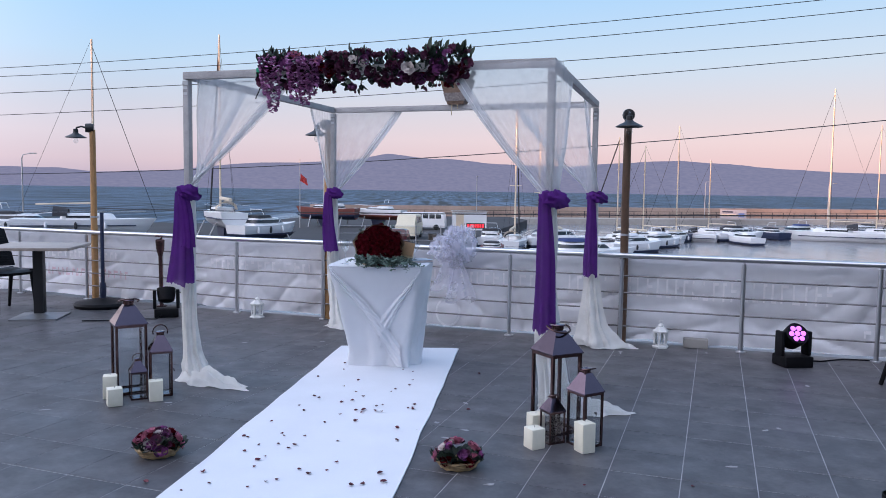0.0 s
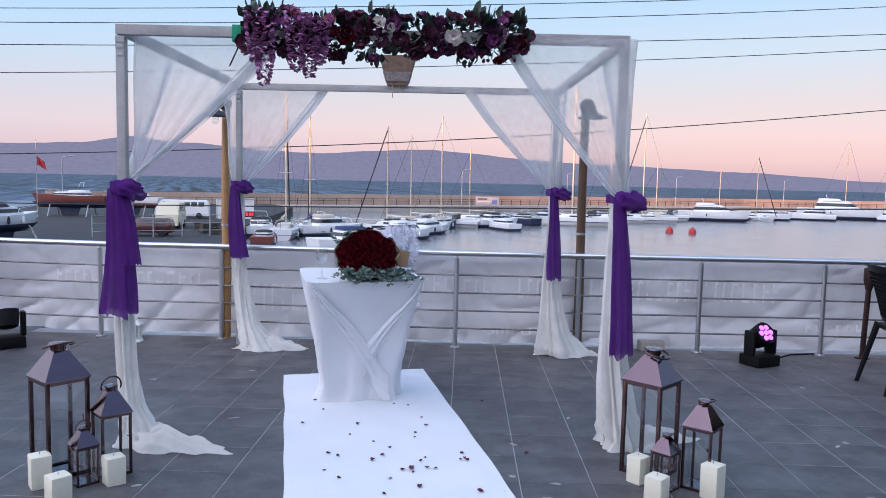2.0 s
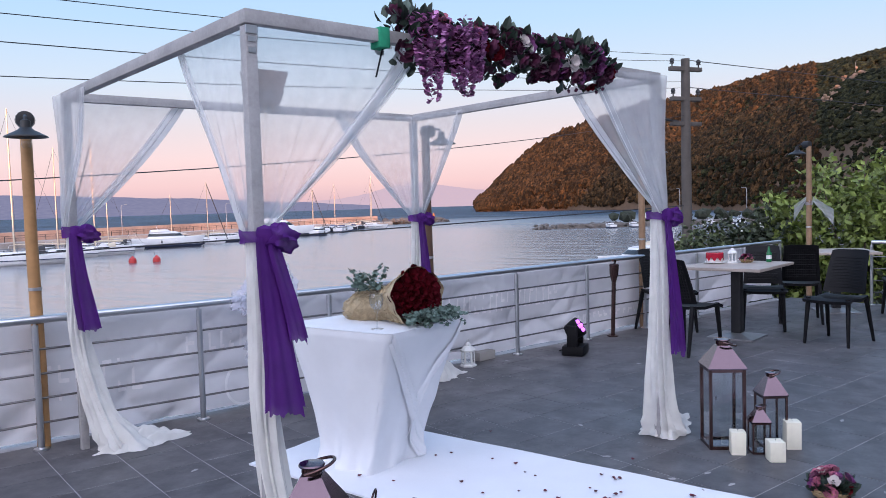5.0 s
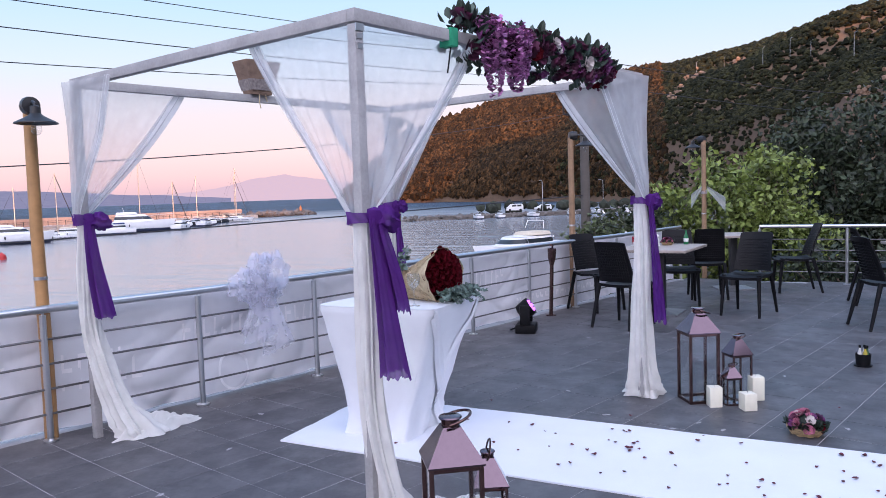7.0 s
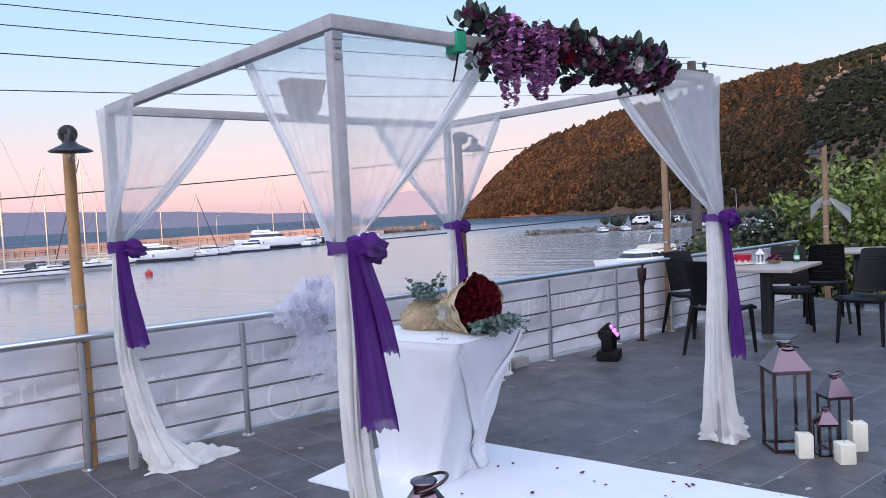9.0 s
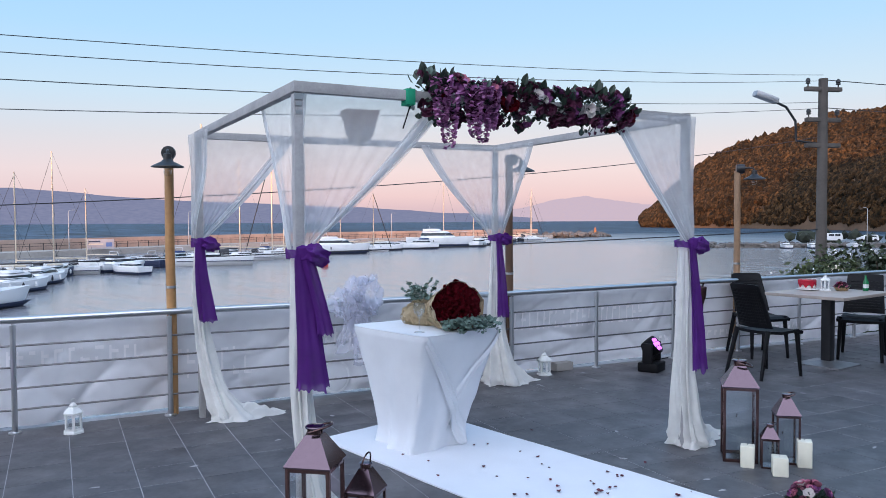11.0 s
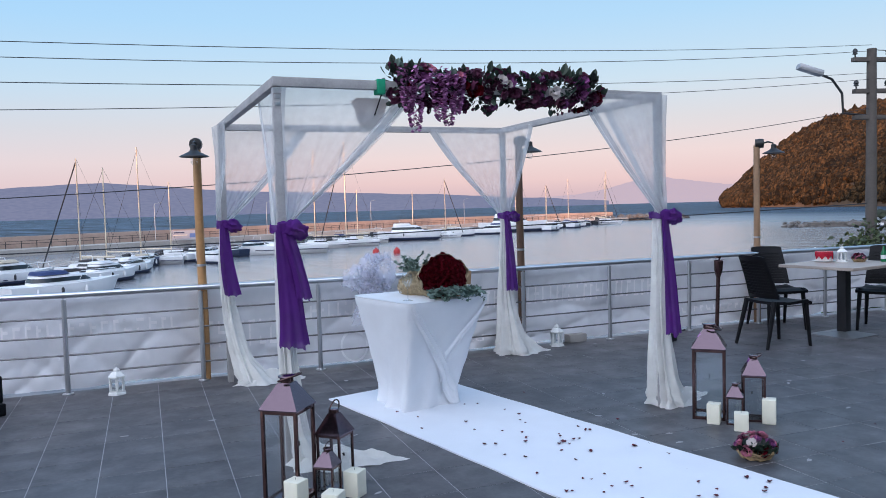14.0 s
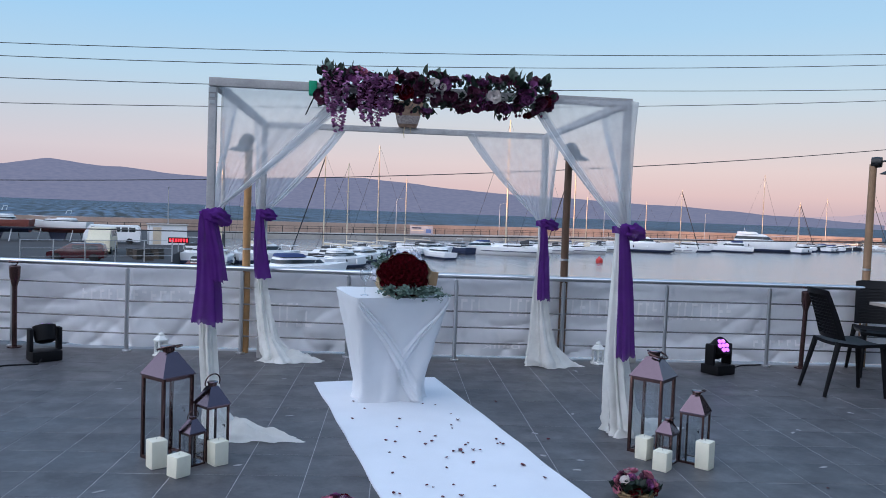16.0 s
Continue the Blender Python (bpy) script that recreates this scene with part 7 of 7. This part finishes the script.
g = G()
g.sheet(seat_f, 16, 16)
top_n = len(g.v)
g.v += [(p[0] * 0.985, p[1] * 0.985, p[2] - 0.028) for p in g.v[:top_n]]
g.f += [tuple(top_n + i for i in reversed(f)) for f in g.f[:225]]
rim_i = [i for i in range(16)] + [16 * j + 15 for j in range(1, 16)] + [240 + i for i in range(14, -1, -1)] + [16 * j for j in range(14, 0, -1)]
g.f += [(rim_i[i], top_n + rim_i[i], top_n + rim_i[(i + 1) % len(rim_i)], rim_i[(i + 1) % len(rim_i)]) for i in range(len(rim_i))]
part("seat", g, M_BLACKPLASTIC, chair0)


def back_f(u, v, th=0.0):
    w = lerp(0.40, 0.345, v)
    x = (u - 0.5) * w
    y = -0.185 - 0.10 * v - 0.03 * v * v + 0.05 * (abs(u - 0.5) * 2) ** 2 * (1 - 0.4 * v) - th
    return Vector((x, y, lerp(0.47, 0.885, v) - 0.012 * (abs(u - 0.5) * 2) ** 6 * v))


g = G()
nb = 14
for th_ in (0.0, 0.016):
    g.sheet(lambda u, v: back_f(u, v, th_), nb, nb)
q = nb * nb
rim_i = [i for i in range(nb)] + [nb * j + nb - 1 for j in range(1, nb)] + [nb * (nb - 1) + i for i in range(nb - 2, -1, -1)] + [nb * j for j in range(nb - 2, 0, -1)]
g.f += [(rim_i[i], q + rim_i[i], q + rim_i[(i + 1) % len(rim_i)], rim_i[(i + 1) % len(rim_i)]) for i in range(len(rim_i))]
back = part("backrest", g, M_BLACKPLASTIC, chair0)
g = G()
for k in range(11):
    for off in (0.001, -0.017):
        g.tube([back_f(0.10 + 0.80 * i / 8, 0.12 + 0.068 * k, -off) for i in range(9)], 0.0042, 5)
for k in range(15):
    g.tube([back_f(0.09 + 0.82 * k / 14, 0.08 + 0.80 * i / 6, 0.017) for i in range(7)], 0.0035, 5)
part("woven_pattern", g, M_BLACKPLASTIC, back, "moulded woven pattern")
for sx in (-1, 1):
    for sy, fx, fy in ((1, 0.205, 0.225), (-1, 0.215, -0.295)):
        g = G()
        a, b = Vector((sx * 0.185, 0.185 if sy > 0 else -0.185, 0.45)), Vector((sx * fx, fy, 0.0))
        g.tube([a, a.lerp(b, 0.5), b], [0.024, 0.020, 0.015], 8)
        part("leg", g, M_BLACKPLASTIC, chair0)
# yaw is the way the chair faces, from its own +y
for x, y, yaw in ((4.40, 5.66, 141), (4.95, 4.78, 100), (4.33, 4.02, 70), (5.65, 4.50, -80), (6.35, 3.45, 10), (3.75, 2.75, 200), (5.35, 2.60, 185), (-4.72, 8.22, -120)):
    copy_thing(chair0, pose(x, y, 0, 0, 0, yaw))
chair0.matrix_basis = pose(3.40, 5.20, 0, 0, 0, -112)

# on the dining table
DZ = 0.746
cake = thing("cake", "round red glazed cake with white cream foot on a plate", "cake", pose(4.42, 5.17, DZ))
g = G()
g.lathe([(0.004, 0), (0.07, 0.002), (0.11, 0.010), (0.11, 0.013), (0.004, 0.012)], 28)
part("plate", g, M_WHITEPAINT, cake)
g = G()
g.lathe([(0.085, 0.013), (0.085, 0.05), (0.004, 0.05)], 28)
part("cream", g, M_IVORY, cake)
g = G()
g.sheet(lambda u, v: Vector((math.cos(6.283 * u) * 0.089, math.sin(6.283 * u) * 0.089, lerp(0.045 + 0.018 * math.sin(u * 6.283 * 9), 0.105, v))), 54, 4, close=True)
g.lathe([(0.089, 0.105), (0.084, 0.112), (0.004, 0.113)], 54)
part("red_glaze", g, material("red_glaze", (0.38, 0.01, 0.03), 0.2, vary=0.1), cake)
tin_lantern(4.45, 5.0, DZ, 12, 0.75)
flower_basket(4.58, 4.88, 7, 0.55, DZ, "small wicker basket of dark flowers on the table")
bottle = thing("bottle", "small green glass bottle with a white label", "bottle", pose(4.68, 4.68, DZ))
g = G()
g.lathe([(0.026, 0.0), (0.027, 0.004), (0.027, 0.09), (0.012, 0.125), (0.011, 0.16), (0.004, 0.16)], 16)
part("glass_body", g, material("green_bottle", (0.01, 0.14, 0.05), 0.12, vary=0.1), bottle)
g = G()
g.lathe([(0.0275, 0.03), (0.0275, 0.07)], 16)
part("paper_label", g, M_WHITEPAINT, bottle)

caddy = thing("condiment_caddy", "black bucket with small sauce bottles on the floor", "caddy", pose(1.96, 3.20, 0))
g = G()
g.lathe([(0.062, 0.0), (0.066, 0.008), (0.050, 0.01), (0.056, 0.095), (0.052, 0.095), (0.046, 0.012), (0.004, 0.012)], 24)
part("bucket", g, M_BLACKPLASTIC, caddy)
for k, (px, py, col) in enumerate(((-0.024, -0.01, (0.45, 0.35, 0.05)), (0.012, 0.022, (0.7, 0.68, 0.65)), (0.026, -0.012, (0.66, 0.62, 0.58)), (0.0, -0.026, (0.05, 0.12, 0.05)))):
    g = G()
    g.lathe([(0.015, 0.014), (0.016, 0.10), (0.008, 0.125), (0.008, 0.145), (0.003, 0.146)], 12, (px, py, 0))
    b = part("sauce_bottle", g, material("sauce_glass", col, 0.2, vary=0.1), caddy)
    g = G()
    g.lathe([(0.0092, 0.138), (0.0092, 0.158), (0.003, 0.159)], 12, (px, py, 0))
    part("cap", g, M_BLACKPLASTIC, b)

# pale tulle tied to the corner pole
rag = thing("tulle_ribbon", "pale tulle ribbon tied round the corner pole", "ribbon", pose(7.79, 4.63, 1.32))
g = G()
g.lathe([(0.050, -0.03), (0.056, 0.0), (0.050, 0.03)], 14)
part("ribbon_wrap", g, M_TULLE, rag)
for k in range(2):
    g = G()
    g.sheet(lambda u, v: Vector((-0.04 - 0.03 * math.sin(6 * u + k), (0.05 + 0.26 * v) * (-1 if k else 0.6), 0.06 - 0.20 * v * (1 + k * 0.3) + (u - 0.5) * (0.06 + 0.16 * v))), 12, 12)
    part("ribbon_end", g, M_SHEER, rag)

# chips and worn marks on the floor
rng = random.Random(71)
for k in range(34):
    x, y = rng.uniform(-3.2, 2.8), rng.uniform(3.2, 7.2)
    g = G()
    a0 = rng.uniform(0, 6.28)
    pts = [Vector((math.cos(a) * rng.uniform(0.012, 0.034), math.sin(a) * rng.uniform(0.006, 0.014), 0)) for a in [2 * math.pi * i / 9 for i in range(9)]]
    g.add([q + Vector((0, 0, 0.0015)) for q in pts] + [q * 1.1 for q in pts], [tuple(range(9))] + [(i, 9 + i, 9 + (i + 1) % 9, (i + 1) % 9) for i in range(9)])
    tagged(part("floor_chip", g, M_GROUT, floor, m=pose(x, y, 0.001, 0, 0, math.degrees(a0))), "")

# ---------- floor tiles ----------
PITCH, U0, V0 = 0.342, 3.43, -0.11
poly = [(x, y) for x, y in loop]


def inside(x, y):
    hit = False
    for (ax_, ay_), (bx_, by_) in zip(poly, poly[1:] + poly[:1]):
        if (ay_ > y) != (by_ > y) and x < (bx_ - ax_) * (y - ay_) / (by_ - ay_) + ax_:
            hit = not hit
    return hit


h = (PITCH - 0.0045) / 2
bvl = 0.0008
tv = []
for q, z in ((h, -0.012), (h, -bvl), (h - bvl, 0.0)):
    tv += [TILE_U * (sx * q) + TILE_V * (sy * q) + Vector((0, 0, z)) for sx, sy in ((-1, -1), (1, -1), (1, 1), (-1, 1))]
tf = [(8, 9, 10, 11)] + [(a * 4 + i, a * 4 + (i + 1) % 4, (a + 1) * 4 + (i + 1) % 4, (a + 1) * 4 + i) for a in (0, 1) for i in range(4)]
if (tv[9] - tv[8]).cross(tv[10] - tv[9]).z < 0:
    tf = [tuple(reversed(f)) for f in tf]
tile_me = bpy.data.meshes.new("tile")
tile_me.from_pydata([tuple(p) for p in tv], [], tf)
tile_me.materials.append(M_TILE)
spots_uv = []
for i in range(-50, 50):
    for j in range(-55, 50):
        p = TILE_U * (U0 + PITCH * (i + 0.5)) + TILE_V * (V0 + PITCH * (j + 0.5))
        if inside(p.x, p.y):
            spots_uv.append((Vector((p.x + 0.7, (p.y - 4.9) * 1.15, 0)).length, p))
spots_uv.sort(key=lambda s: s[0])
M_TILEFAR = smudged(material("slate_grey_tile_far", (0.074, 0.070, 0.076), 0.50, vary=0.40, scale=2.2, bump=0.08, fine=40, island=0.07, spec=0.42), 0.34, 0.62, 1.3)
rest = G()
rng = random.Random(81)
for k, (d, p) in enumerate(spots_uv):
    dz = rng.uniform(-0.0008, 0.0006)
    if k < 300:
        ob = new("tile", tile_me)
        ob.parent = floor
        ob.location = (p.x, p.y, dz)
    else:
        rest.add([q + p + Vector((0, 0, dz)) for q in tv], tf)
tagged(part("tiles", rest, M_TILEFAR, floor, smooth=False), kind="stuff")
